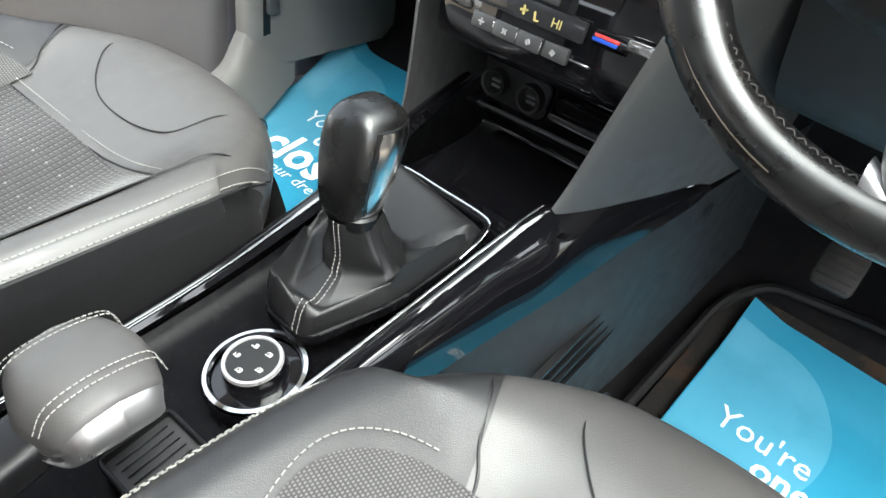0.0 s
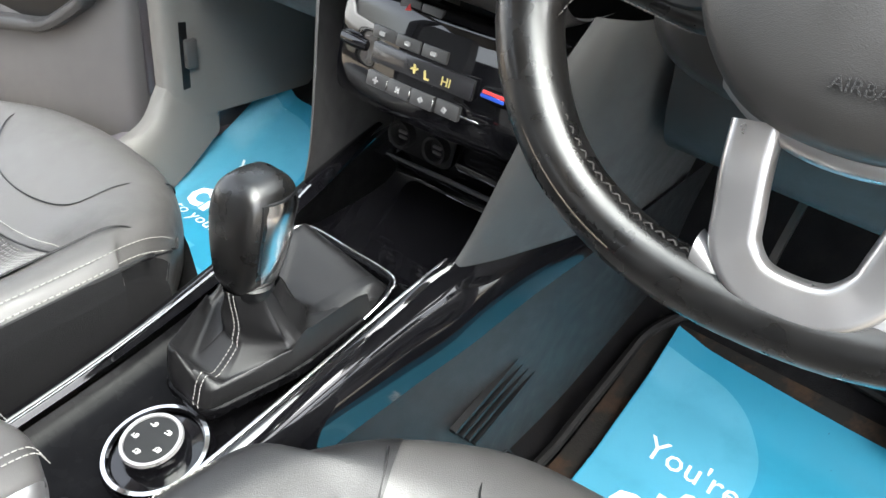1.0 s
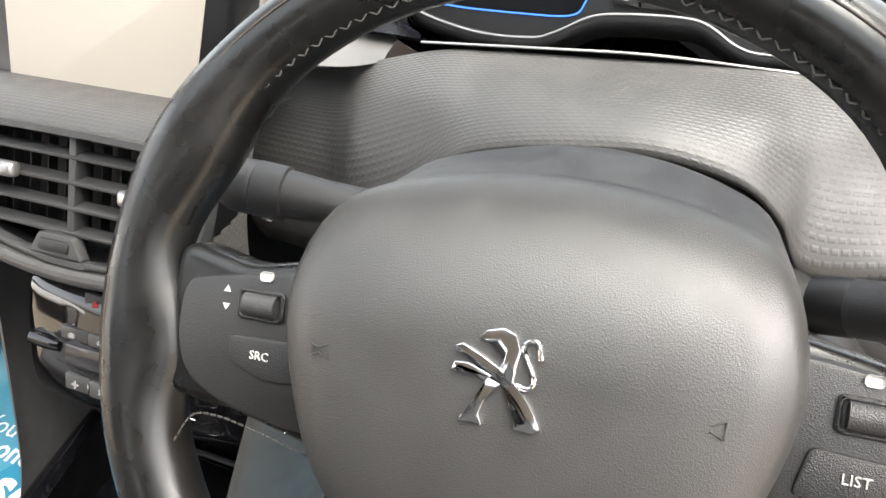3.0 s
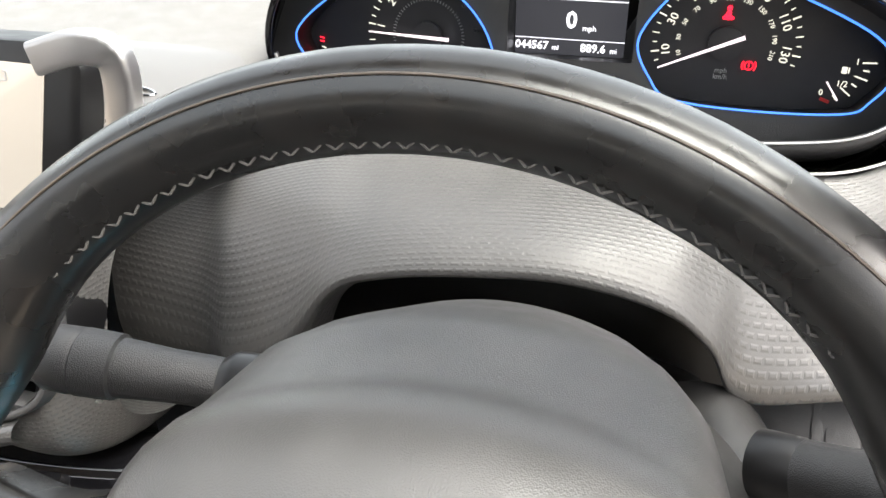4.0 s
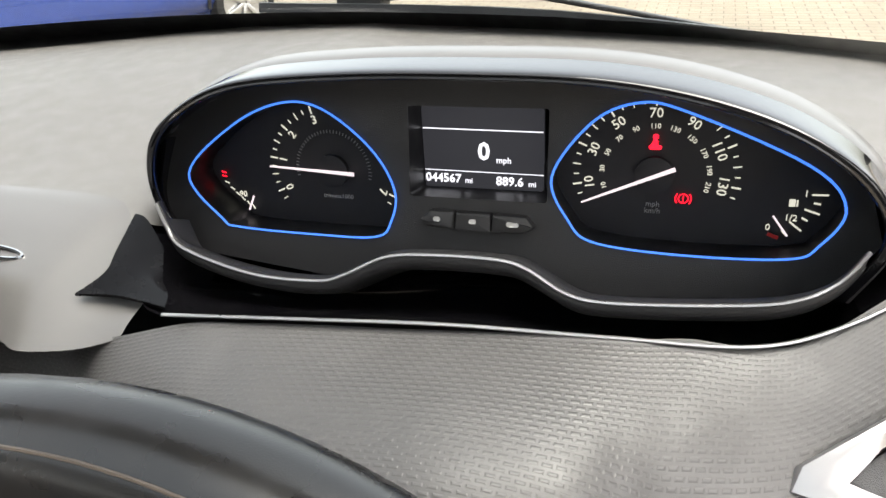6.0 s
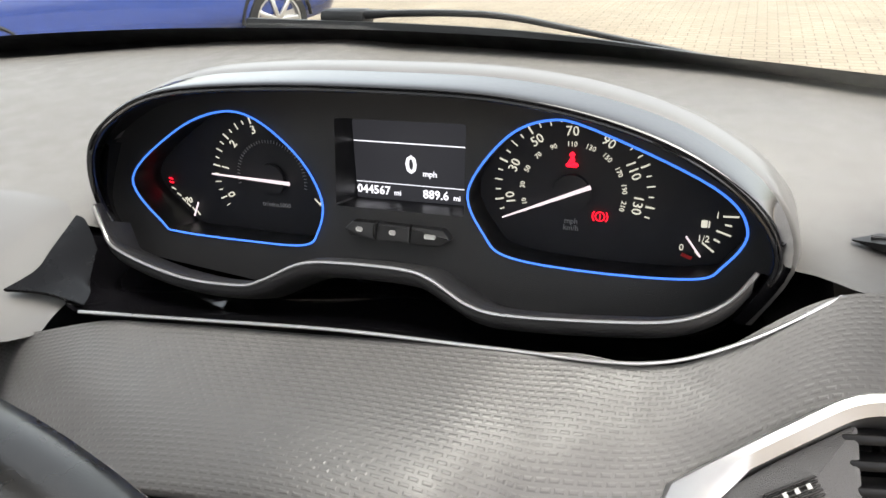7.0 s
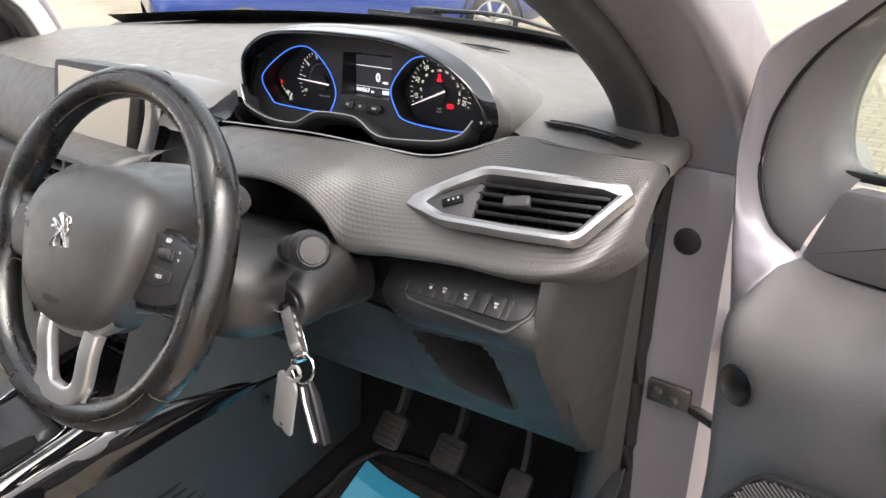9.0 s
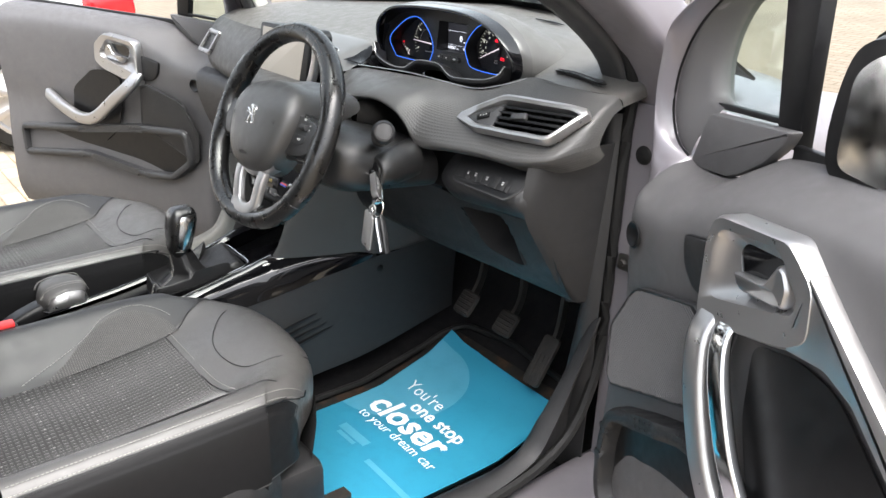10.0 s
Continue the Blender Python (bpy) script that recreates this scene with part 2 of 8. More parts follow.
def glowing(name, colour, strength):
    mt = bpy.data.materials.new(name)
    mt.use_nodes = True
    b = mt.node_tree.nodes["Principled BSDF"]
    b.inputs["Base Color"].default_value = (*[c * 0.4 for c in colour], 1)
    b.inputs["Emission Color"].default_value, b.inputs["Emission Strength"].default_value = (*colour, 1), strength
    return mt


def clear_glass(name, tint=(0.9, 0.95, 0.93), rough=0.0):
    mt = bpy.data.materials.new(name)
    mt.use_nodes = True
    nt = mt.node_tree
    nt.nodes.remove(nt.nodes["Principled BSDF"])
    tr = nt.nodes.new("ShaderNodeBsdfTransparent")
    tr.inputs[0].default_value = (*tint, 1)
    gl = nt.nodes.new("ShaderNodeBsdfGlossy")
    gl.inputs["Roughness"].default_value = rough
    lw = nt.nodes.new("ShaderNodeLayerWeight")
    lw.inputs[0].default_value = 0.5
    pw = nt.nodes.new("ShaderNodeMath")
    pw.operation = 'POWER'
    pw.inputs[1].default_value = 4.5
    nt.links.new(lw.outputs["Facing"], pw.inputs[0])
    fr = nt.nodes.new("ShaderNodeMath")
    fr.operation, fr.use_clamp = 'MULTIPLY_ADD', True
    fr.inputs[1].default_value, fr.inputs[2].default_value = 0.8, 0.05
    nt.links.new(pw.outputs[0], fr.inputs[0])
    mx = nt.nodes.new("ShaderNodeMixShader")
    nt.links.new(fr.outputs[0], mx.inputs[0])
    nt.links.new(tr.outputs[0], mx.inputs[1])
    nt.links.new(gl.outputs[0], mx.inputs[2])
    nt.links.new(mx.outputs[0], nt.nodes["Material Output"].inputs[0])
    return mt


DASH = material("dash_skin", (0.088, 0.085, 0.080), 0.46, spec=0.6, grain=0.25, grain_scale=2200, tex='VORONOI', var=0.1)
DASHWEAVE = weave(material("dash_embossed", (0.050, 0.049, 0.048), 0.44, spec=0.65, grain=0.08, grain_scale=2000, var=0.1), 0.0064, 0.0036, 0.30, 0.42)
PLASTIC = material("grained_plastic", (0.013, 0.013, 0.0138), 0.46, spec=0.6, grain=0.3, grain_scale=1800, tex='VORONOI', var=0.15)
PLASTIC_MID = material("grey_grained_plastic", (0.032, 0.032, 0.033), 0.46, spec=0.6, grain=0.3, grain_scale=1800, tex='VORONOI', var=0.12)
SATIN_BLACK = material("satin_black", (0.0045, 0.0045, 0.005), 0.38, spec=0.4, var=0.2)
DECKBLACK = material("deck_black", (0.0030, 0.0030, 0.0035), 0.26, spec=0.07, rough_var=0.05, dirt=(0.03, 0.03, 0.03), dirt_amount=0.1, dirt_scale=60)
GLOSS = material("piano_black", (0.004, 0.004, 0.005), 0.05, coat=0.5, rough_var=0.02, dirt=(0.05, 0.05, 0.05), dirt_amount=0.12, dirt_scale=60)
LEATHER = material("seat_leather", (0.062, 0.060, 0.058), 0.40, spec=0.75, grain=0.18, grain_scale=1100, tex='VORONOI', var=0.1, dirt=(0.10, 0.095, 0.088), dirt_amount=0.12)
# darker copies of the seat leather; the sides' shade is in the colour
LEATHER_SHADED = material("shaded_leather", (0.016, 0.016, 0.0165), 0.42, spec=0.6, grain=0.18, grain_scale=1100, tex='VORONOI', var=0.1)
LEATHER_SHADED_SIDE = material("shaded_panel_leather", (0.0085, 0.0085, 0.009), 0.5, spec=0.22, grain=0.15, grain_scale=1100, tex='VORONOI', var=0.1)
LEATHER_PAD = material("lever_leather", (0.060, 0.058, 0.057), 0.42, spec=0.45, grain=0.15, grain_scale=1300, tex='VORONOI', var=0.12)
LEATHER_DARK = material("dark_leather", (0.0075, 0.0075, 0.008), 0.46, spec=0.5, grain=0.15, grain_scale=1300, tex='VORONOI', var=0.15)
RIM = material("worn_wheel_leather", (0.0045, 0.0045, 0.0045), 0.30, spec=0.6, coat=0.25, coat_rough=0.16, grain=0.05, grain_scale=2600, tex='VORONOI', var=0.2, rough_var=0.10, dirt=(0.035, 0.026, 0.020), dirt_amount=0.12, dirt_scale=30)
HUBSKIN = material("airbag_skin", (0.031, 0.0302, 0.0294), 0.42, spec=0.9, grain=0.15, grain_scale=1700, tex='VORONOI', var=0.08)
FABRIC_SIDE = material("seat_side_cloth", (0.008, 0.008, 0.0085), 0.9, spec=0.06, grain=0.6, grain_scale=900, sheen=0.03)
MESHCLOTH = weave(material("seat_mesh_cloth", (0.12, 0.12, 0.12), 0.9), 0.0022, 0.0022, 0.5, 0.3, 0.5, light=(0.115, 0.112, 0.108), base=(0.035, 0.035, 0.035))
KEYGREY = material("grey_key", (0.050, 0.050, 0.051), 0.42, spec=0.6, grain=0.1, var=0.1)
AMBERSIGN = material("yellow_sign", (0.52, 0.44, 0.16), 0.5)
BLUEMARK = material("blue_mark", (0.02, 0.08, 0.50), 0.35)
# passenger side trim: base raised to hold the daylight falling on it
SIDETRIM_LIT = material("lit_side_trim", (0.15, 0.145, 0.135), 0.5, spec=0.5, grain=0.3, grain_scale=1800, tex='VORONOI', var=0.1)
DIALTOP = material("dial_top", (0.012, 0.0125, 0.013), 0.5, spec=0.3, var=0.1)
THREAD = material("grey_thread", (0.25, 0.245, 0.23), 0.8, var=0.1)
THREAD_DARK = material("dark_thread", (0.045, 0.042, 0.04), 0.8)
CHROME = material("chrome", (0.78, 0.78, 0.78), 0.10, metal=1.0, var=0.04, rough_var=0.04)
CHROME_SOFT = material("polished_silver", (0.62, 0.615, 0.61), 0.20, metal=1.0, var=0.05, rough_var=0.05)
SATIN = material("satin_silver", (0.46, 0.455, 0.455), 0.33, metal=0.9, var=0.06, rough_var=0.06)
SILVERPAINT = material("silver_paint", (0.42, 0.41, 0.41), 0.32, metal=0.55, var=0.06, coat=0.3)
CARPET = material("black_carpet", (0.010, 0.010, 0.011), 0.95, spec=0.1, grain=1.0, grain_scale=600, var=0.5, var_scale=40, dirt=(0.035, 0.03, 0.026), dirt_amount=0.3, dirt_scale=25)
RUBBERMAT = material("muddy_rubber", (0.014, 0.013, 0.012), 0.65, spec=0.2, grain=0.4, grain_scale=300, dirt=(0.10, 0.05, 0.022), dirt_amount=0.55, dirt_scale=10)
RUBBER = material("black_rubber", (0.010, 0.010, 0.010), 0.6, spec=0.25, grain=0.2)
METAL_DARK = material("dark_steel", (0.09, 0.085, 0.08), 0.4, metal=0.8, dirt=(0.12, 0.07, 0.04), dirt_amount=0.5)
PEDALRUBBER = material("worn_pedal_rubber", (0.022, 0.021, 0.020), 0.6, spec=0.3, dirt=(0.11, 0.08, 0.06), dirt_amount=0.25, dirt_scale=30)
PAPER = material("turquoise_paper", (0.024, 0.215, 0.33), 0.38, var=0.05, dirt=(0.02, 0.16, 0.24), dirt_amount=0.35, dirt_scale=14, spec=0.4)
PAPER_PALE = material("pale_turquoise_print", (0.065, 0.28, 0.40), 0.38, var=0.05, dirt=(0.03, 0.2, 0.28), dirt_amount=0.3, dirt_scale=14)
WHITEPRINT = material("white_print", (0.80, 0.82, 0.82), 0.45, var=0.04)
PAINT = material("grey_violet_car_paint", (0.21, 0.195, 0.213), 0.36, metal=0.4, coat=0.5, var=0.05, dirt=(0.13, 0.12, 0.125), dirt_amount=0.05, dirt_scale=18)
WHITEMARK = material("white_marking", (0.42, 0.42, 0.41), 0.5)
GREYMARK = material("grey_marking", (0.30, 0.30, 0.30), 0.5)
TAGGREY = material("grey_key_tag", (0.20, 0.20, 0.20), 0.45, var=0.08)
REDPLASTIC = material("red_plastic", (0.55, 0.03, 0.03), 0.35)
BLUEPAINT = material("blue_car_paint", (0.012, 0.035, 0.17), 0.2, coat=0.9, metal=0.2)
WHITEPAINT = material("white_car_paint", (0.75, 0.76, 0.76), 0.3, coat=0.6)
REDLAMP = material("red_lamp_lens", (0.55, 0.01, 0.015), 0.12, coat=0.5)
HEADLINER = material("headliner", (0.45, 0.44, 0.42), 0.95, grain=0.3, grain_scale=900)
SCREENGLASS = material("screen_glass", (0.02, 0.02, 0.022), 0.16, coat=0.3)
GLASS = clear_glass("window_glass")
SIDEGLASS = clear_glass("side_glass", (0.82, 0.88, 0.86))
BLUEGLOW = glowing("blue_ring_light", (0.05, 0.21, 1.0), 0.34)
WHITEGLOW = glowing("display_white", (0.85, 0.88, 1.0), 0.34)
DIALGLOW = glowing("dial_white", (0.80, 0.80, 0.70), 0.20)
PINKGLOW = glowing("needle_light", (0.9, 0.78, 0.86), 0.26)
REDGLOW = glowing("warning_red", (1.0, 0.01, 0.03), 0.6)
DIALFACE = material("dial_face", (0.012, 0.012, 0.014), 0.55)
LCD = glowing("lcd_dark", (0.02, 0.021, 0.026), 0.35)


def seat_weave():
    """Fine ribbed cloth with columns of short pale threads, by the seat's own metres."""
    mt = material("seat_fabric", (0.05, 0.05, 0.05), 0.9, sheen=0.3)
    weave(mt, 0.0042, 0.0036, 0.7, 0.26, 0.0, light=(0.034, 0.033, 0.032), base=(0.009, 0.009, 0.009))
    nt = mt.node_tree
    b = nt.nodes["Principled BSDF"]
    uv = nt.nodes.new("ShaderNodeUVMap")
    sep = nt.nodes.new("ShaderNodeSeparateXYZ")
    nt.links.new(uv.outputs[0], sep.inputs[0])

    def calc(op, a, c):
        n = nt.nodes.new("ShaderNodeMath")
        n.operation = op
        for k, v in enumerate((a, c)):
            if isinstance(v, float):
                n.inputs[k].default_value = v
            else:
                nt.links.new(v, n.inputs[k])
        return n.outputs[0]
    col = calc('LESS_THAN', calc('MODULO', sep.outputs[0], 0.0126), 0.0017)
    row = calc('LESS_THAN', calc('MODULO', sep.outputs[1], 0.0288), 0.0014)
    no = nt.nodes.new("ShaderNodeTexNoise")
    no.inputs["Scale"].default_value = 40
    nt.links.new(uv.outputs[0], no.inputs["Vector"])
    some = calc('GREATER_THAN', no.outputs["Fac"], 0.36)
    fac = calc('MULTIPLY', calc('MULTIPLY', col, row), some)
    mx = nt.nodes.new("ShaderNodeMix")
    mx.data_type = 'RGBA'
    nt.links.new(fac, mx.inputs[0])
    nt.links.new(b.inputs["Base Color"].links[0].from_socket, mx.inputs[6])
    mx.inputs[7].default_value = (0.17, 0.166, 0.16, 1)
    nt.links.new(mx.outputs[2], b.inputs["Base Color"])
    return mt


FABRIC = seat_weave()
# weak emission in place of the light that the touchscreen mostly reflects
SCREENSHEEN = glowing("screen_sheen", (0.62, 0.57, 0.50), 0.10)
# gloss trim whose glare and sky reflection are put into a pale base
PANELGLARE = material("glare_grey_panel", (0.085, 0.083, 0.080), 0.34, metal=0.0, coat=0.35, var=0.02, rough_var=0.01, coat_rough=0.12)
# stack flank plastic with skylight in its base; also the release lever's grey
LITTRIM_GREY = material("lit_trim_plastic", (0.058, 0.058, 0.058), 0.46, spec=0.6, grain=0.3, grain_scale=1800, tex='VORONOI', var=0.1)
DIMMARK = material("unlit_marking", (0.035, 0.035, 0.035), 0.5)
DOORSKIN = material("door_plastic", (0.084, 0.081, 0.082), 0.46, spec=0.8, grain=0.35, grain_scale=1500, tex='VORONOI', var=0.12)
SHROUDSKIN = material("column_plastic", (0.010, 0.0098, 0.0098), 0.40, spec=0.8, grain=0.2, grain_scale=1800, tex='VORONOI', var=0.1)
WORNEDGE = material("rubbed_leather_edge", (0.060, 0.048, 0.038), 0.4, var=0.4, var_scale=60)
PAVING = None

# ---- ground ----
def paving_material():
    mt = bpy.data.materials.new("block_paving")
    mt.use_nodes = True
    nt = mt.node_tree
    b = nt.nodes["Principled BSDF"]
    geo = nt.nodes.new("ShaderNodeNewGeometry")
    br = nt.nodes.new("ShaderNodeTexBrick")
    br.inputs["Scale"].default_value = 1.0
    br.inputs["Brick Width"].default_value, br.inputs["Row Height"].default_value = 0.2, 0.1
    br.inputs["Mortar Size"].default_value = 0.006
    br.inputs["Color1"].default_value, br.inputs["Color2"].default_value = (0.27, 0.225, 0.165, 1), (0.31, 0.265, 0.20, 1)
    br.inputs["Mortar"].default_value = (0.16, 0.12, 0.08, 1)
    nt.links.new(geo.outputs["Position"], br.inputs["Vector"])
    no = nt.nodes.new("ShaderNodeTexNoise")
    no.inputs["Scale"].default_value, no.inputs["Detail"].default_value = 1.3, 6
    nt.links.new(geo.outputs["Position"], no.inputs["Vector"])
    mx = nt.nodes.new("ShaderNodeMix")
    mx.data_type, mx.blend_type = 'RGBA', 'MULTIPLY'
    mx.inputs[0].default_value = 0.5
    nt.links.new(br.outputs["Color"], mx.inputs[6])
    nt.links.new(no.outputs["Color"], mx.inputs[7])
    nt.links.new(br.outputs["Color"], mx.inputs[6])
    nt.links.new(no.outputs["Fac"], mx.inputs[7])
    hs = nt.nodes.new("ShaderNodeHueSaturation")
    hs.inputs["Value"].default_value = 0.85
    nt.links.new(mx.outputs[2], hs.inputs["Color"])
    nt.links.new(hs.outputs[0], b.inputs["Base Color"])
    bp = nt.nodes.new("ShaderNodeBump")
    bp.inputs["Strength"].default_value, bp.inputs["Distance"].default_value = 0.6, 0.004
    nt.links.new(br.outputs["Color"], bp.inputs["Height"])
    nt.links.new(bp.outputs[0], b.inputs["Normal"])
    b.inputs["Roughness"].default_value = 0.85
    return mt


PAVING = paving_material()


def ground_z(y):
    """The yard rises gently ahead of the car and levels off."""
    t = min(1.0, max(0.0, (y - 2.0) / 9.0))
    return 0.62 * t * t * (3 - 2 * t)


ys = [-400, -60, -10, -3, 0, 1] + [2 + 0.5 * k for k in range(19)] + [14, 30, 90, 400]
xs_g = [-400, -60, -20, -8, -4, -2, 0, 2, 4, 8, 20, 60, 400]
bm = bmesh.new()
gv = [[bm.verts.new((x, y, ground_z(y))) for y in ys] for x in xs_g]
for i in range(len(xs_g) - 1):
    for j in range(len(ys) - 1):
        bm.faces.new((gv[i][j], gv[i + 1][j], gv[i + 1][j + 1], gv[i][j + 1]))
tagged(part("ground", bm, PAVING, None, "sand-coloured block paving of a car yard", 60), "", "paving", "", "structure")

# ---- car body shell ----
body = thing("car", "grey-violet metallic car shell with both front doors open", "car", (CX, 0, 0))


def both(fn):
    """Calls fn with the sides +1 (driver) and -1 (passenger)."""
    for s in (1, -1):
        fn(s)


def sx(x, s):
    return x if s > 0 else 2 * CX - x


# floor pan with toe board
floor_sec = [[(x, -1.9, 0.298), (x, -0.5, 0.298), (x, 0.33, 0.298), (x, 0.50, 0.330), (x, 0.66, 0.415), (x, 0.78, 0.57), (x, 0.80, 0.95)] for x in (-0.76, -0.4, CX, 0.35, 0.74)]
part("floor_carpet", loft(floor_sec, 16, 40, thick=0.01), CARPET, body, "black needle-felt floor carpet")
# roof, header and rear
def roof_skin(ends, lift):
    return [[(CX + dx, y, z + lift) for dx, z in ((-0.66, z0 - 0.08), (-0.5, z0 - 0.02), (0, z0), (0.5, z0 - 0.02), (0.66, z0 - 0.08))] for y, z0 in ends]


pane = part("roof_glass", loft(roof_skin(((0.10, 1.50), (-0.12, 1.53), (-0.35, 1.555), (-0.58, 1.565)), 0), 12, 16), GLASS, body, "panoramic glass roof")
pane.visible_shadow = False
# unseen rear headliner, added to keep the sky out of reflections
part("headliner", loft(roof_skin(((-0.57, 1.565), (-0.9, 1.57), (-1.6, 1.53), (-2.1, 1.45)), -0.01), 14, 16, thick=0.02), HEADLINER, body, "unseen light grey headliner, blocks sky from rear reflections")
part("roof_rail", rbox((1.2, 0.12, 0.05), 0.015, 2, pose(CX, 0.10, 1.475)), HEADLINER, body, "light grey front roof rail")
# unseen bench, added so the wheel reflects a dark rear cabin
bench = [[(x, y, z) for y, z in ((-0.92, 0.45), (-0.94, 0.62), (-1.05, 0.66), (-1.30, 0.62), (-1.38, 0.75), (-1.47, 1.05), (-1.52, 1.12), (-1.60, 1.08))] for x in (-0.68, -0.35, 0.0, 0.35, 0.68)]
part("unseen_bench", loft(bench, 16, 40, thick=0.02), LEATHER_SHADED, body, "unseen dark leather bench, darkens rear reflections")
part("rear_wall", rbox((1.5, 0.04, 0.85), 0.01, 2, pose(CX, -2.1, 0.85)), PLASTIC, body)
part("bonnet", loft([[(CX + d, y, z - 0.09 * (d / 0.7) ** 2) for d in (-0.75, -0.4, 0, 0.4, 0.75)] for y, z in ((0.98, 1.10), (1.25, 1.09), (1.55, 1.03), (1.8, 0.92), (1.9, 0.7))], 14, 14, thick=0.01), PAINT, body, "grey painted bonnet")
for s_ in (1, -1):
    part("front_wing", loft([[(s_ * x, y, z) for x, z in ((0.72 + dx, zt), (0.80 + dx, zt - 0.03), (0.845 + dx, zt - 0.12), (0.86 + dx, 0.75), (0.85 + dx, 0.45))] for y, zt, dx in ((0.57, 1.10, 0), (0.80, 1.085, 0.005), (1.1, 1.06, 0.01), (1.45, 1.0, 0.0), (1.8, 0.90, -0.06))], 16, 16, thick=0.004), PAINT, body, "grey painted front wing")
part("windscreen_cowl", loft([[(CX + d, y - 0.10 * (d / 0.7) ** 2, z - 0.034 * (d / 0.7) ** 2 + 0.012 * d / 0.7) for d in (-0.74, -0.4, 0, 0.4, 0.74)] for y, z in ((0.80, 1.180), (0.86, 1.196), (0.93, 1.165), (1.0, 1.13))], 10, 16, thick=0.006), SATIN_BLACK, body, "black plastic windscreen cowl")


def pillar(s):
    # painted front jamb and the sloping pillar above it
    jamb = [(sx(0.742, s), 0.507), (sx(0.825, s), 0.507), (sx(0.852, s), 0.545), (sx(0.852, s), 0.62), (sx(0.742, s), 0.62)]
    bm = prism(jamb, 0.78, pose(0, 0, 0.32), 0.004)
    part("door_jamb", bm, PAINT, body, "grey painted front door jamb")
    pts = [(sx(0.797, s), 0.565, 1.04), (sx(0.794, s), 0.553, 1.12), (sx(0.782, s), 0.50, 1.21), (sx(0.758, s), 0.38, 1.31), (sx(0.72, s), 0.20, 1.41), (sx(0.68, s), 0.02, 1.475), (sx(0.66, s), -0.3, 1.51), (sx(0.66, s), -0.75, 1.52)]
    part("pillar_outer", sweep(smooth_line(pts, 26), rounded([(-0.052, -0.045), (0.052, -0.045), (0.052, 0.045), (-0.052, 0.045)], 0.02), up=(0, 1, 1)), PAINT, body, "grey painted windscreen pillar")
    pts = [(sx(0.711, s), 0.545, 1.05), (sx(0.711, s), 0.52, 1.13), (sx(0.703, s), 0.47, 1.205), (sx(0.684, s), 0.35, 1.29), (sx(0.649, s), 0.18, 1.375), (sx(0.61, s), 0.02, 1.445), (sx(0.60, s), -0.25, 1.49), (sx(0.60, s), -0.7, 1.50)]
    part("pillar_trim", sweep(smooth_line(pts, 26), rounded([(-0.029, -0.03), (0.029, -0.03), (0.029, 0.03), (-0.029, 0.03)], 0.016), up=(0, 1, 1)), PLASTIC_MID, body, "dark grained windscreen pillar trim")
    # pale strip added where skylight through the windscreen catches the trim
    edge = [V(p) + V((-s * 0.029, 0.008, 0.002)) for p in pts[1:6]]
    part("pillar_lit_edge", sweep(smooth_line(edge, 26), rounded([(-0.007, -0.020), (0.007, -0.020), (0.007, 0.020), (-0.007, 0.020)], 0.006), up=(0, 1, 1)), HEADLINER, body, "sky-lit edge of the pillar trim as a pale strip")
    seal = [(sx(0.748, s), -0.55, 0.40), (sx(0.748, s), 0.10, 0.395), (sx(0.748, s), 0.38, 0.43), (sx(0.744, s), 0.485, 0.56), (sx(0.742, s), 0.498, 0.75), (sx(0.744, s), 0.498, 1.05), (sx(0.745, s), 0.50, 1.13), (sx(0.738, s), 0.45, 1.215), (sx(0.715, s), 0.31, 1.325), (sx(0.675, s), 0.14, 1.415), (sx(0.64, s), -0.02, 1.46)]
    part("door_seal", tube(smooth_line(seal, 60), 0.011, 8), RUBBER, body, "black rubber door seal")
    # sill and its trim
    part("sill", rbox((0.13, 1.35, 0.10), 0.02, 3, pose(sx(0.79, s), -0.13, 0.33)), PAINT, body, "grey painted door sill")
    trim = [[(sx(x, s), y, z) for x, z in prof] for y, prof in (
        (-0.75, [(0.66, 0.32), (0.67, 0.385), (0.70, 0.415), (0.745, 0.405)]),
        (0.05, [(0.66, 0.32), (0.67, 0.385), (0.70, 0.415), (0.745, 0.405)]),
        (0.30, [(0.68, 0.32), (0.69, 0.39), (0.71, 0.43), (0.748, 0.425)]),
        (0.38, [(0.69, 0.34), (0.70, 0.45), (0.715, 0.51), (0.75, 0.50)]),
        (0.475, [(0.70, 0.40), (0.708, 0.54), (0.72, 0.66), (0.75, 0.70)]))]
    # same trim on both sides; the passenger's is coloured as lit
    part("sill_trim", loft(trim, 30, 10, thick=0.004), PLASTIC if s > 0 else SIDETRIM_LIT, body, "dark grained sill trim" if s > 0 else "grained sill trim, daylight put into its pale tone")
    kick = [[(sx(x, s), y, z) for x, y in prof] for z, prof in (
        (0.34, [(0.60, 0.70), (0.63, 0.55), (0.66, 0.47), (0.742, 0.478)]),
        (0.68, [(0.60, 0.70), (0.66, 0.55), (0.705, 0.475), (0.742, 0.482)]),
        (0.85, [(0.60, 0.70), (0.68, 0.55), (0.712, 0.475), (0.742, 0.484)]),
        (1.08, [(0.60, 0.70), (0.69, 0.55), (0.715, 0.478), (0.742, 0.486)]))]
    if s < 0:
        kick = [[(sx(x, s), y, z) for x, y in prof] for z, prof in ((zz, [(0.690, 0.72), (0.698, 0.55), (0.704, 0.455), (0.708, 0.392), (0.722, 0.380), (0.748, 0.384)]) for zz in (0.44, 0.62, 0.74, 0.97))]
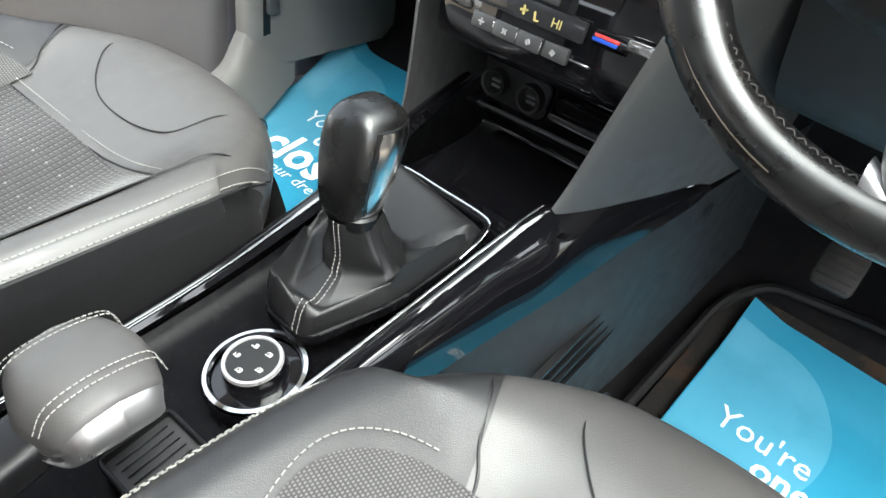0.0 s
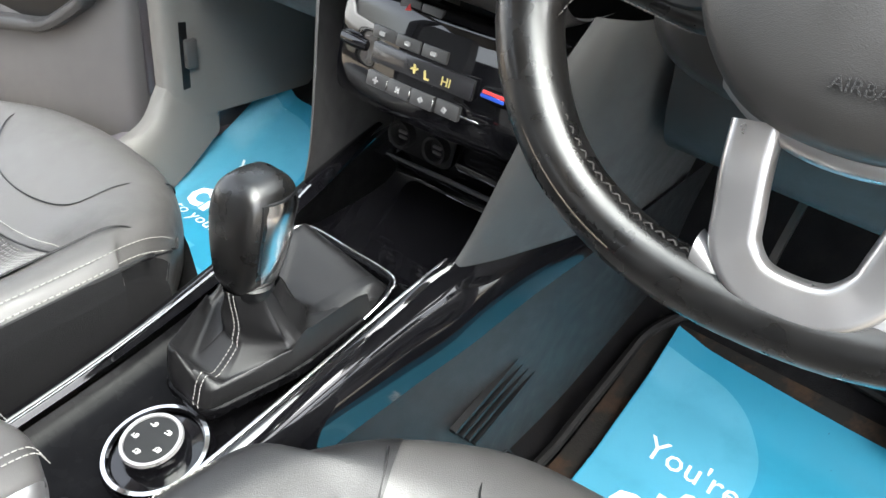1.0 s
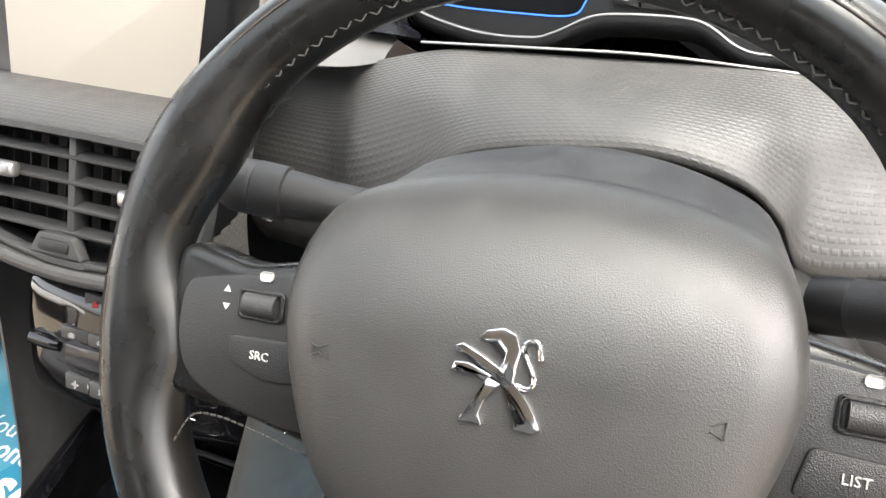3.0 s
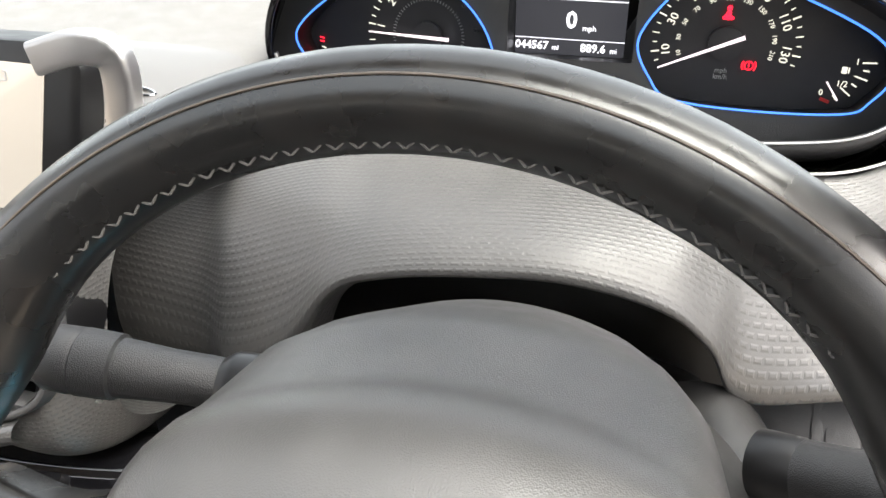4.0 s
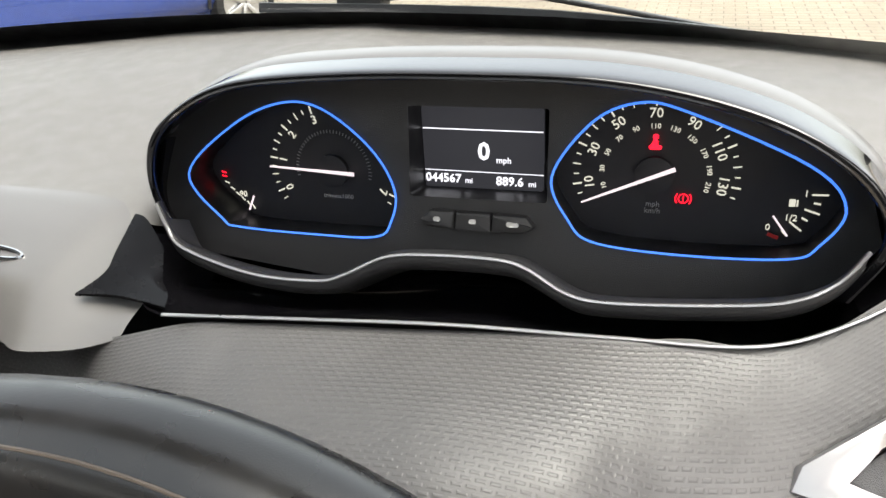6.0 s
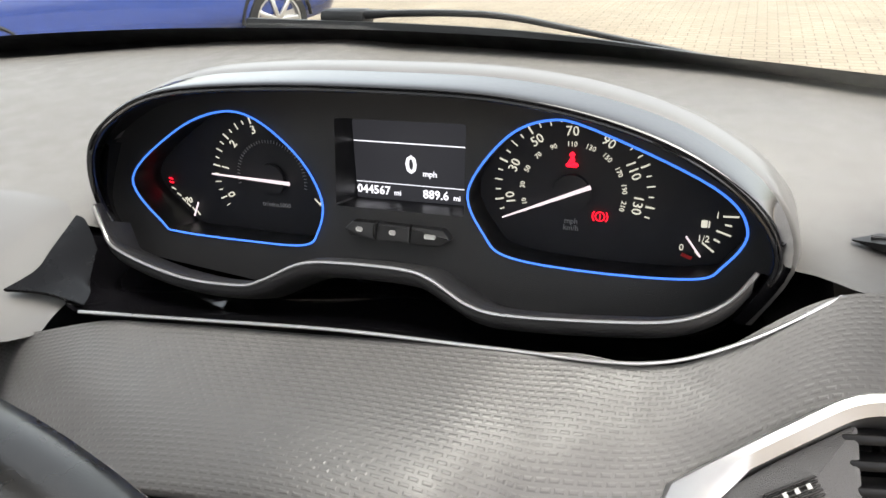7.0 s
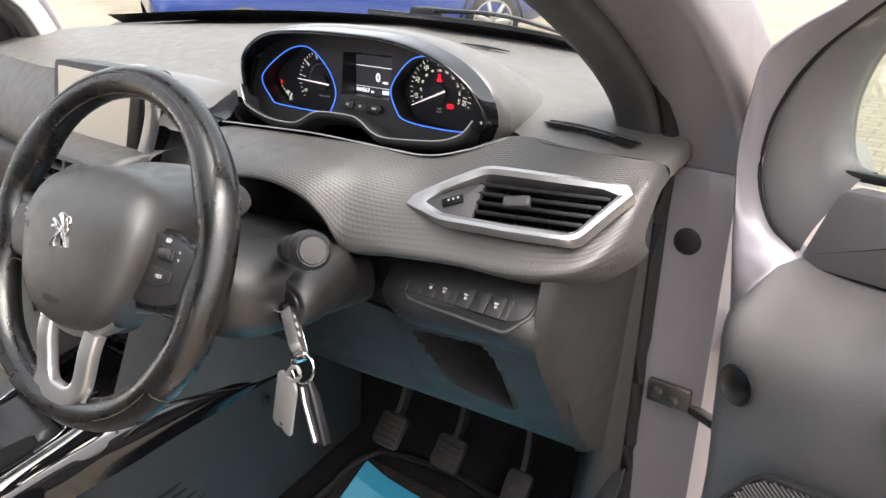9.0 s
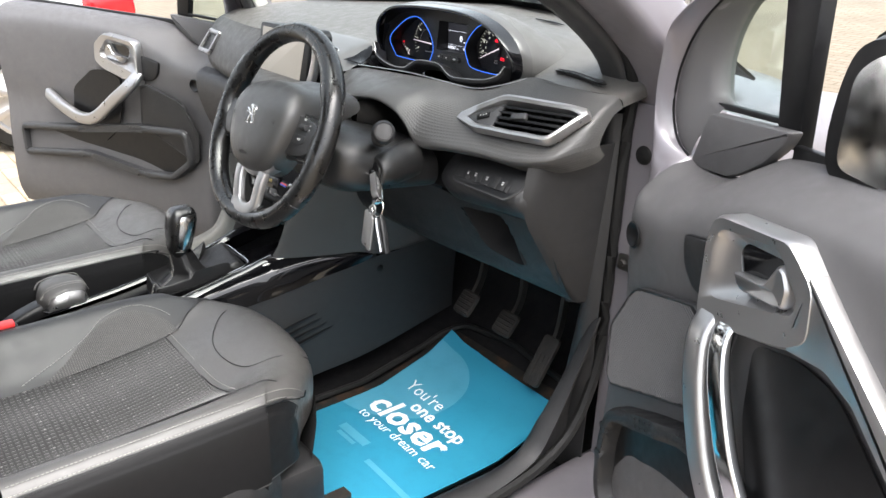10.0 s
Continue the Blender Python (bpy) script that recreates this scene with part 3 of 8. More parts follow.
    kp_ = part("kick_panel", loft(kick, 16, 24, thick=0.004), PLASTIC if s > 0 else SIDETRIM_LIT, body, "dark grained footwell side trim" if s > 0 else "footwell side trim with release slot, daylight in its tone")
    if s < 0:
        part("release_slot", rbox((0.008, 0.034, 0.125), 0.003, 2, pose(-0.7055, 0.420, 0.562)), SATIN_BLACK, kp_, "black bonnet release slot")
        part("release_lever", rbox((0.018, 0.024, 0.052), 0.004, 2, pose(-0.701, 0.422, 0.566)), LITTRIM_GREY, kp_, "grey release lever")
        part("trim_seam", tube([(-0.7035, 0.375, 0.695), (-0.7015, 0.45, 0.69), (-0.695, 0.56, 0.685)], 0.0015, 6), SATIN_BLACK, kp_)
    # round plug and check strap
    part("jamb_plug", lathe([(0, 0.004), (0.013, 0.004), (0.0155, 0.0025), (0.0165, 0)], 28, axes((sx(0.779, s), 0.5065, 1.013), (1, 0, 0), (0, 0, 1))), RUBBER, body, "round black rubber jamb plug")
    strap = rbox((0.055, 0.012, 0.030), 0.003, 2, pose(sx(0.785, s), 0.503, 0.812))
    part("hinge_plate", join(strap, lathe([(0, 0.008), (0.006, 0.008), (0.008, 0)], 6, axes((sx(0.772, s), 0.497, 0.814), (1, 0, 0), (0, 0, 1))), lathe([(0, 0.008), (0.006, 0.008), (0.008, 0)], 6, axes((sx(0.793, s), 0.497, 0.808), (1, 0, 0), (0, 0, 1)))), METAL_DARK, body, "dirty steel hinge plate with bolts")
    part("check_strap", rbox((0.14, 0.014, 0.012), 0.003, 2, pose(sx(0.85, s), 0.492, 0.80, 0, 0, -25 * s)), METAL_DARK, body, "steel door check strap")
    for z in (1.005 - 0.10, 0.60):
        part("hinge", join(rbox((0.03, 0.02, 0.05), 0.004, 2, pose(sx(0.858, s), 0.53, z)), lathe([(0.009, -0.03), (0.009, 0.03), (0, 0.03)], 12, pose(sx(0.868, s), 0.515, z))), PAINT, body, "painted door hinge")
    # rear side below the windows and the middle pillar
    part("rear_side", rbox((0.10, 1.3, 0.62), 0.03, 3, pose(sx(0.77, s), -1.42, 0.66)), PAINT, body)
    part("middle_pillar", sweep([(sx(0.77, s), -0.72, 0.35), (sx(0.77, s), -0.72, 0.95), (sx(0.72, s), -0.78, 1.25), (sx(0.66, s), -0.82, 1.52)], [(-0.05, -0.05), (0.05, -0.05), (0.05, 0.05), (-0.05, 0.05)], up=(1, 0, 0)), PLASTIC, body, "dark middle pillar trim")


both(pillar)

# windscreen with its black border
ws = [[(CX + dx * w, y, z) for dx, dz in ((-1, 0), (-0.5, 0), (0, 0), (0.5, 0), (1, 0)) for y, z in [(yy - 0.11 * dx * dx, zz - 0.05 * dx * dx)]] for w, yy, zz in ((0.70, 0.83, 1.196), (0.675, 0.63, 1.30), (0.64, 0.42, 1.395), (0.60, 0.20, 1.475))]
glass = part("windscreen", loft(ws, 16, 16), GLASS, body, "clear laminated windscreen")
glass.visible_shadow = False
band = [[(CX + dx * w, y, z) for dx in (-1, -0.5, 0, 0.5, 1) for y, z in [(yy - 0.11 * dx * dx, zz - 0.030 * dx * dx + 0.012 * dx)]] for w, yy, zz in ((0.70, 0.826, 1.186), (0.697, 0.80, 1.200), (0.695, 0.785, 1.207))]
part("screen_band", loft(band, 4, 20), SATIN_BLACK, body, "black printed border of the windscreen")

# ---- dashboard ----
dash = thing("dashboard", "dark grey soft-touch dashboard with embossed padded front", "dashboard", (CX, 0.45, 1.0))
top_sec = []
for x, a, b, c, d in (
        (0.770, (0.66, 1.120), (0.56, 1.120), (0.490, 1.108), (0.448, 1.100)),
        (0.762, (0.66, 1.148), (0.56, 1.148), (0.485, 1.130), (0.440, 1.116)),
        (0.70, (0.70, 1.170), (0.58, 1.160), (0.475, 1.136), (0.405, 1.124)),
        (0.62, (0.74, 1.180), (0.60, 1.166), (0.475, 1.136), (0.400, 1.126)),
        (0.575, (0.75, 1.183), (0.62, 1.172), (0.50, 1.148), (0.435, 1.122)),
        (0.50, (0.77, 1.188), (0.64, 1.176), (0.52, 1.168), (0.47, 1.10)),
        (0.35, (0.80, 1.190), (0.65, 1.176), (0.53, 1.170), (0.47, 1.09)),
        (0.20, (0.81, 1.191), (0.64, 1.172), (0.53, 1.150), (0.47, 1.08)),
        (0.140, (0.82, 1.194), (0.64, 1.172), (0.50, 1.122), (0.46, 1.08)),
        (0.10, (0.82, 1.194), (0.64, 1.175), (0.45, 1.130), (0.385, 1.118)),
        (-0.10, (0.82, 1.184), (0.64, 1.168), (0.46, 1.135), (0.385, 1.122)),
        (-0.35, (0.79, 1.165), (0.63, 1.158), (0.48, 1.138), (0.36, 1.108)),
        (-0.65, (0.70, 1.145), (0.59, 1.144), (0.49, 1.128), (0.40, 1.104)),
        (-0.765, (0.64, 1.130), (0.56, 1.128), (0.485, 1.118), (0.43, 1.100))):
    top_sec.append([(x, *a), (x, *b), (x, *c), (x, *d)])
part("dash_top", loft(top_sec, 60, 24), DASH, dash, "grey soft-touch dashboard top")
front_sec = []
for x, d, e, f, g, h in (
        (0.770, (0.448, 1.100), (0.425, 1.088), (0.405, 1.062), (0.400, 1.042), (0.415, 1.025)),
        (0.762, (0.440, 1.116), (0.405, 1.098), (0.372, 1.066), (0.362, 1.035), (0.40, 1.01)),
        (0.735, (0.418, 1.121), (0.384, 1.088), (0.336, 1.042), (0.318, 1.020), (0.36, 0.995)),
        (0.68, (0.402, 1.125), (0.362, 1.086), (0.312, 1.036), (0.292, 1.010), (0.33, 0.988)),
        (0.60, (0.398, 1.127), (0.356, 1.090), (0.302, 1.036), (0.276, 1.010), (0.32, 0.99)),
        (0.53, (0.357, 1.098), (0.316, 1.068), (0.276, 1.032), (0.258, 1.006), (0.30, 0.99)),
        (0.477, (0.347, 1.099), (0.290, 1.074), (0.256, 1.035), (0.248, 1.001), (0.29, 0.99)),
        (0.455, (0.339, 1.100), (0.281, 1.080), (0.245, 1.054), (0.236, 1.036), (0.27, 1.025)),
        (0.43, (0.333, 1.101), (0.272, 1.087), (0.238, 1.071), (0.228, 1.058), (0.25, 1.050)),
        (0.385, (0.327, 1.101), (0.266, 1.091), (0.233, 1.080), (0.224, 1.068), (0.245, 1.060)),
        (0.34, (0.321, 1.100), (0.262, 1.090), (0.231, 1.078), (0.222, 1.066), (0.245, 1.059)),
        (0.285, (0.314, 1.099), (0.258, 1.085), (0.230, 1.069), (0.223, 1.056), (0.245, 1.048)),
        (0.25, (0.309, 1.098), (0.259, 1.078), (0.233, 1.055), (0.227, 1.038), (0.25, 1.028)),
        (0.215, (0.304, 1.096), (0.262, 1.070), (0.240, 1.025), (0.236, 0.985), (0.28, 0.96)),
        (0.166, (0.297, 1.084), (0.268, 1.050), (0.252, 1.00), (0.250, 0.95), (0.29, 0.92)),
        (0.125, (0.315, 1.070), (0.292, 1.035), (0.280, 0.99), (0.280, 0.94), (0.30, 0.91)),
        (0.05, (0.32, 1.070), (0.30, 1.035), (0.29, 0.99), (0.29, 0.94), (0.31, 0.91))):
    front_sec.append([(x, *d), (x, *e), (x, *f), (x, *g), (x, *h)])
vo, vx = V((0.516, 0.304, 1.051)), (V((0.764, 0.381, 1.096)) - V((0.516, 0.304, 1.051)))
vm = axes(vo, vx, (0.03, 0.064, 0.058))
vinv = vm.inverted()


def vloc(p):
    q = vinv @ V(p)
    return (q.x, q.y)


ring = [vloc(p) for p in ((0.514, 0.304, 1.050), (0.560, 0.325, 1.079), (0.602, 0.348, 1.100), (0.68, 0.358, 1.105), (0.752, 0.373, 1.110), (0.766, 0.381, 1.098), (0.733, 0.315, 1.050), (0.66, 0.298, 1.049), (0.58, 0.290, 1.046))]
outer = rounded(ring, 0.012, 4)
VC = (0.135, -0.016)
inner = [(x if x > 0.05 else 0.05 - (0.05 - x) * 0.45, y) for x, y in polar(inset_poly(outer, 0.0105), VC)]


def inside(poly, x, y):
    hit = False
    for (x0, y0), (x1, y1) in zip(poly, poly[1:] + poly[:1]):
        if (y0 > y) != (y1 > y) and x < (x1 - x0) * (y - y0) / (y1 - y0) + x0:
            hit = not hit
    return hit


pad = loft(front_sec, 220, 90)
hole = [(VC[0] + (x - VC[0]) * 0.95, VC[1] + (y - VC[1]) * 0.90) for x, y in outer]
gone = [f for f in pad.faces if inside(hole, *vloc(f.calc_center_median())) and abs((vinv @ f.calc_center_median()).z) < 0.05]
bmesh.ops.delete(pad, geom=gone, context='FACES')
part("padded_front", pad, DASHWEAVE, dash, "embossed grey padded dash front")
pass_sec = []
for x, d, e, f, g in (
        (-0.765, (0.43, 1.100), (0.40, 1.07), (0.385, 1.00), (0.42, 0.97)),
        (-0.65, (0.40, 1.104), (0.36, 1.07), (0.335, 0.99), (0.38, 0.95)),
        (-0.40, (0.36, 1.108), (0.32, 1.07), (0.295, 0.985), (0.34, 0.945)),
        (-0.20, (0.33, 1.115), (0.30, 1.07), (0.285, 0.985), (0.33, 0.945)),
        (-0.10, (0.32, 1.118), (0.31, 1.07), (0.30, 0.985), (0.33, 0.945))):
    pass_sec.append([(x, *d), (x, *e), (x, *f), (x, *g)])
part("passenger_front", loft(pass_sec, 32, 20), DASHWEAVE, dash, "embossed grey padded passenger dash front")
glove = [[(x, y, z) for y, z in ((0.37, 0.955), (0.335, 0.93), (0.345, 0.84), (0.40, 0.73), (0.50, 0.70))] for x in (-0.76, -0.6, -0.35, -0.15)]
part("glovebox", loft(glove, 14, 18), PLASTIC_MID, dash, "grey grained glovebox lid")

# driver's lower panel and switch block
low = [[(x, y, z) for y, z in prof] for x, prof in (
    (0.18, [(0.28, 0.93), (0.295, 0.87), (0.315, 0.80), (0.36, 0.765), (0.46, 0.75)]),
    (0.36, [(0.29, 0.92), (0.315, 0.86), (0.345, 0.79), (0.375, 0.752), (0.47, 0.74)]),
    (0.47, [(0.32, 0.90), (0.335, 0.86), (0.370, 0.79), (0.405, 0.738), (0.50, 0.725)]),
    (0.50, [(0.325, 0.895), (0.338, 0.86), (0.374, 0.79), (0.412, 0.735), (0.50, 0.722)]),
    (0.62, [(0.335, 0.895), (0.350, 0.86), (0.388, 0.785), (0.430, 0.730), (0.51, 0.718)]),
    (0.712, [(0.35, 0.895), (0.362, 0.86), (0.40, 0.785), (0.446, 0.724), (0.52, 0.715)]))]
knee = loft(low, 90, 50)
km2 = axes((0.512, 0.3415, 0.872), (0.116, 0.010, 0.006), (-0.02, -0.036, 0.085))
kinv = km2.inverted()
pock = rounded([(-0.006, 0.010), (0.100, 0.016), (0.114, -0.012), (0.124, -0.098), (0.108, -0.100), (0.036, -0.083), (0.020, -0.060)], 0.010)
gone = [f for f in knee.faces if inside(pock, *(kinv @ f.calc_center_median()).xy)]
bmesh.ops.delete(knee, geom=gone, context='FACES')
part("knee_panel", knee, PLASTIC, dash, "dark grained panel below the steering column")
part("knee_pocket", prism(pock, 0.09, km2 @ pose(0, 0, -0.085), 0.0, 1, inset_poly(pock, 0.002)), PLASTIC, dash, "open storage pocket")
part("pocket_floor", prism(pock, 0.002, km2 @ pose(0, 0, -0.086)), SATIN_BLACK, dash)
part("pocket_lip", tube([km2 @ V((x, y, 0.001)) for x, y in pock], 0.0022, 8, True), PLASTIC, dash)
sp = axes((0.653, 0.3675, 0.858), (1, 0.10, 0.02), (-0.05, -0.40, 0.9))
ls = part("level_switch", prism(rounded([(-0.012, -0.026), (0.013, -0.026), (0.013, 0.024), (-0.012, 0.024)], 0.003), 0.004, sp, 0.001), SATIN_BLACK, dash, "headlamp level switch plate")
part("level_roller", rbox((0.008, 0.020, 0.006), 0.002, 2, sp @ pose(0.006, 0.006, 0.004)), PLASTIC_MID, ls)
for yy in (0.010, -0.014):
    part("level_mark", rbox((0.006, 0.004, 0.0005), 0.001, 1, sp @ pose(-0.005, yy, 0.0045)), WHITEMARK, ls)
end = [[(x, y, z) for x, y in prof] for z, prof in (
    (1.03, [(0.700, 0.315), (0.722, 0.335), (0.736, 0.42), (0.738, 0.50)]),
    (0.93, [(0.700, 0.305), (0.716, 0.33), (0.728, 0.42), (0.735, 0.50)]),
    (0.82, [(0.700, 0.37), (0.712, 0.385), (0.722, 0.43), (0.732, 0.50)]),
    (0.722, [(0.696, 0.44), (0.704, 0.445), (0.715, 0.46), (0.730, 0.50)]))]
part("dash_end", loft(end, 16, 12), PLASTIC, dash, "dark grained dash end panel")
block = [[(x, y, z) for y, z in prof] for x, prof in (
    (0.492, [(0.36, 0.985), (0.322, 0.972), (0.295, 0.935), (0.33, 0.895), (0.37, 0.89)]),
    (0.53, [(0.36, 0.992), (0.315, 0.976), (0.284, 0.935), (0.31, 0.90), (0.36, 0.89)]),
    (0.62, [(0.36, 0.995), (0.318, 0.980), (0.288, 0.938), (0.315, 0.905), (0.37, 0.895)]),
    (0.69, [(0.36, 0.998), (0.322, 0.982), (0.293, 0.94), (0.325, 0.905), (0.37, 0.895)]),
    (0.708, [(0.37, 0.998), (0.340, 0.982), (0.315, 0.94), (0.345, 0.905), (0.38, 0.895)]))]
part("switch_block", loft(block, 20, 16), PLASTIC, dash, "dark plastic switch block")

# switches in the block
swm = axes((0.598, 0.3035, 0.9605), (1, 0.012, 0.020), (0, 0.70, 0.70))
plate_o = rounded([(-0.090, 0.020), (0.098, 0.022), (0.098, 0.000), (0.075, -0.028), (-0.060, -0.024), (-0.086, 0.0)], 0.008)
part("switch_bezel", prism(plate_o, 0.004, swm @ pose(0, 0, -0.002), 0.0015, 2, inset_poly(plate_o, 0.004)), PLASTIC_MID, dash, "grey switch surround")
part("switch_bed", prism(inset_poly(plate_o, 0.003), 0.0025, swm @ pose(0, 0, -0.0015)), SATIN_BLACK, dash)
xw = -0.073
for k, (w_, mark) in enumerate(((0.008, 0), (0.020, 0), (0.019, 1), (0.019, 1), (0.010, 0), (0.020, 1), (0.020, 0), (0.020, 1), (0.010, 0))):
    b_ = part("switch", prism(rounded([(xw + 0.0005, -0.0135), (xw + w_ - 0.0005, -0.0135), (xw + w_ - 0.0005, 0.0115), (xw + 0.0005, 0.0115)], 0.001), 0.004, swm, 0.0008), PLASTIC, dash, "dark plastic switch")
    if mark:
        part("switch_mark", join(rbox((0.006, 0.0022, 0.0004), 0.0008, 1, swm @ pose(xw + w_ / 2, 0.002, 0.0042)), rbox((0.0036, 0.0034, 0.0004), 0.0010, 1, swm @ pose(xw + w_ / 2 + 0.001, -0.002, 0.0042))), WHITEMARK, b_)
    xw += w_
# demister slots and small loudspeaker slit on the dash top
part("demister_slot", sweep(smooth_line([(0.606, 0.456, 1.1362), (0.665, 0.451, 1.1368), (0.735, 0.437, 1.1330)], 14), [(-0.009, -0.002), (0.009, -0.002), (0.009, 0.002), (-0.009, 0.002)], scale=[0.15, 0.45] + [1] * 10 + [0.8, 0.5]), SATIN_BLACK, dash, "black demister slot")
for k in range(6):
    part("demister_rib", rbox((0.0022, 0.017, 0.003), 0.0005, 1, pose(0.632 + 0.018 * k, 0.4545 - 0.0022 * k, 1.1385 - 0.0004 * k * k * 0.4)), PLASTIC_MID, dash)
part("demister_bar", tube(smooth_line([(0.615, 0.4555, 1.1390), (0.665, 0.451, 1.1396), (0.730, 0.438, 1.1360)], 14), 0.0012, 6), PLASTIC_MID, dash, "thin grey bar along the demister slot")
part("dash_slit", sweep([(0.30, 0.705, 1.1835), (0.36, 0.692, 1.1835), (0.41, 0.678, 1.1825)], [(-0.004, -0.002), (0.004, -0.002), (0.004, 0.002), (-0.004, 0.002)], scale=[0.3, 1, 0.3]), SATIN_BLACK, dash, "narrow black dash slit")
# glossy panel between the screen and the cluster
gp = [[(x, y, z) for y, z in row] for x, row in (
    (-0.20, ((0.40, 1.130), (0.385, 1.128), (0.35, 1.117), (0.31, 1.092), (0.29, 1.065))),
    (0.0, ((0.40, 1.130), (0.385, 1.128), (0.35, 1.117), (0.31, 1.096), (0.29, 1.070))),
    (0.09, ((0.398, 1.129), (0.382, 1.126), (0.35, 1.117), (0.31, 1.102), (0.284, 1.080))),
    (0.118, ((0.386, 1.122), (0.372, 1.118), (0.345, 1.110), (0.308, 1.098), (0.276, 1.080))),
    (0.150, ((0.346, 1.101), (0.334, 1.098), (0.320, 1.094), (0.303, 1.088), (0.286, 1.080))),
    (0.172, ((0.322, 1.095), (0.317, 1.093), (0.311, 1.091), (0.304, 1.088), (0.297, 1.084))))]
part("gloss_panel", loft(gp, 24, 20), PANELGLARE, dash, "glossy centre dash panel, its glare in the pale grey")
part("panel_inlay", tube(smooth_line([(0.065, 0.335, 1.113), (0.075, 0.329, 1.110), (0.03, 0.325, 1.111), (-0.05, 0.325, 1.112), (-0.06, 0.335, 1.116), (0.0, 0.338, 1.116)], 40, True), 0.0012, 6, True), CHROME, dash, "thin chrome inlay")
# passenger air vent
pv = thing("passenger_air_vent", "passenger air vent with satin silver surround", "air vent", (-0.66, 0.36, 1.04))
pvm = axes((-0.665, 0.352, 1.040), (1, -0.20, 0.02), (0.10, 0.45, 0.9))
po_ = rounded([(-0.085, -0.040), (0.050, -0.036), (0.085, 0.036), (-0.040, 0.036)], 0.010)
part("vent_surround", prism(po_, 0.010, pvm, 0.003, 2, inset_poly(po_, 0.012)), SATIN, pv, "satin silver vent surround")
part("vent_back", prism(inset_poly(po_, 0.010), 0.002, pvm), SATIN_BLACK, pv)
for k in range(4):
    part("slat", rbox((0.11, 0.003, 0.006), 0.001, 1, pvm @ pose(0.004, -0.021 + 0.014 * k, 0.004)), PLASTIC_MID, pv)

# ---- right-hand air vent ----
vent = thing("side_air_vent", "hexagonal side air vent with satin silver surround and dark slats", "air vent", (0.65, 0.35, 1.07))
outline = polar(outer, VC)
edge_mid = [((a[0] + b[0]) / 2, (a[1] + b[1]) / 2) for a, b in zip(outline, inner)]


def bowed(loop, z):
    """A loop on the vent's face, which bows outwards in its middle."""
    return [vm @ V((x, y, z + 0.0145 * math.sin(math.pi * min(1, max(0, x / 0.262))) ** 0.7)) for x, y in loop]


part("vent_surround", ringed([bowed(outline, -0.010), bowed(outline, 0.0025), bowed(polar(inset_poly(outer, 0.0012), VC), 0.0055), bowed(edge_mid, 0.0065), bowed(inner, 0.003), bowed([(x * 0.96 + VC[0] * 0.04, y * 0.96 + VC[1] * 0.04) for x, y in inner], -0.030)]), SATIN, vent, "satin silver vent surround")
part("vent_back", prism(inner, 0.002, vm @ pose(0, 0, -0.0300)), SATIN_BLACK, vent)
ys = [p[1] for p in inner]
ymin, ymax = min(ys), max(ys)


def span(poly, y):
    hits = []
    for (x0, y0), (x1, y1) in zip(poly, poly[1:] + poly[:1]):
        if (y0 - y) * (y1 - y) < 0:
            hits.append(x0 + (x1 - x0) * (y - y0) / (y1 - y0))
    return (min(hits), max(hits)) if len(hits) > 1 else None


turned = [(q, p) for p, q in inner]
slope = (span(turned, 0.200)[1] - span(turned, 0.115)[1]) / 0.085
low, high = span(turned, 0.100)
for i in range(5):
    y0 = low + (high - low) * (0.10 + 0.21 * i)
    reach = [x / 1000 for x in range(96, 262) if inside(inner, x / 1000 + 0.004, y0 + slope * (x / 1000 - 0.100)) and inside(inner, x / 1000, y0 + slope * (x / 1000 - 0.100) + 0.003)]
    if len(reach) > 30:
        x0, x1 = 0.092, reach[-1]
        xm = (x0 + x1) / 2
        part("slat", rbox((x1 - x0, 0.0050, 0.020), 0.0016, 2, vm @ pose(xm, y0 + slope * (xm - 0.100), 0.0, 25, 0, math.degrees(math.atan(slope)))), SATIN_BLACK, vent)
for i in range(9):
    x = 0.095 + 0.019 * i
    tall = span([(q, p) for p, q in inner], x)
    if tall:
        part("upright_slat", rbox((0.0016, tall[1] - tall[0] - 0.004, 0.010), 0.0004, 1, vm @ pose(x, (tall[0] + tall[1]) / 2, -0.014)), SATIN_BLACK, vent)
part("vent_cheek", prism(rounded([(0.030, -0.003), (0.064, 0.010), (0.102, 0.022), (0.088, -0.036), (0.055, -0.026)], 0.005), 0.006, vm @ pose(0, 0, 0.003), 0.002), PLASTIC_MID, vent, "dark cheek beside the slats")
wheel_m = vm @ pose(0.066, -0.006, 0.0075, 0, 0, 14)
part("vent_thumbwheel", join(*[rbox((0.024, 0.0012, 0.006), 0.0003, 1, wheel_m @ pose(0, -0.004 + 0.002 * k, 0.002)) for k in range(5)]), SATIN_BLACK, vent, "ribbed black thumbwheel")
part("thumbwheel_marks", join(*[rbox((0.0022, 0.0026, 0.0006), 0.0002, 1, wheel_m @ pose(-0.004 + 0.0055 * k, 0.001, 0.0055)) for k in range(3)]), WHITEMARK, vent)
part("vent_knob", join(rbox((0.030, 0.013, 0.010), 0.003, 3, vm @ pose(0.140, (ymin + ymax) / 2 + 0.003, 0.012)), rbox((0.018, 0.002, 0.004), 0.0008, 1, vm @ pose(0.140, (ymin + ymax) / 2 - 0.004, 0.017))), PLASTIC_MID, vent, "dark vent knob")

# ---- instrument cluster ----
cluster = thing("instrument_cluster", "raised instrument cluster with blue-lit dials and gloss black hood", "instrument cluster", (0.36, 0.44, 1.12))
km = axes((0.36, 0.43, 1.145), (1, 0, 0), (0, 0.12, 1))     # x across, y up, z towards the driver


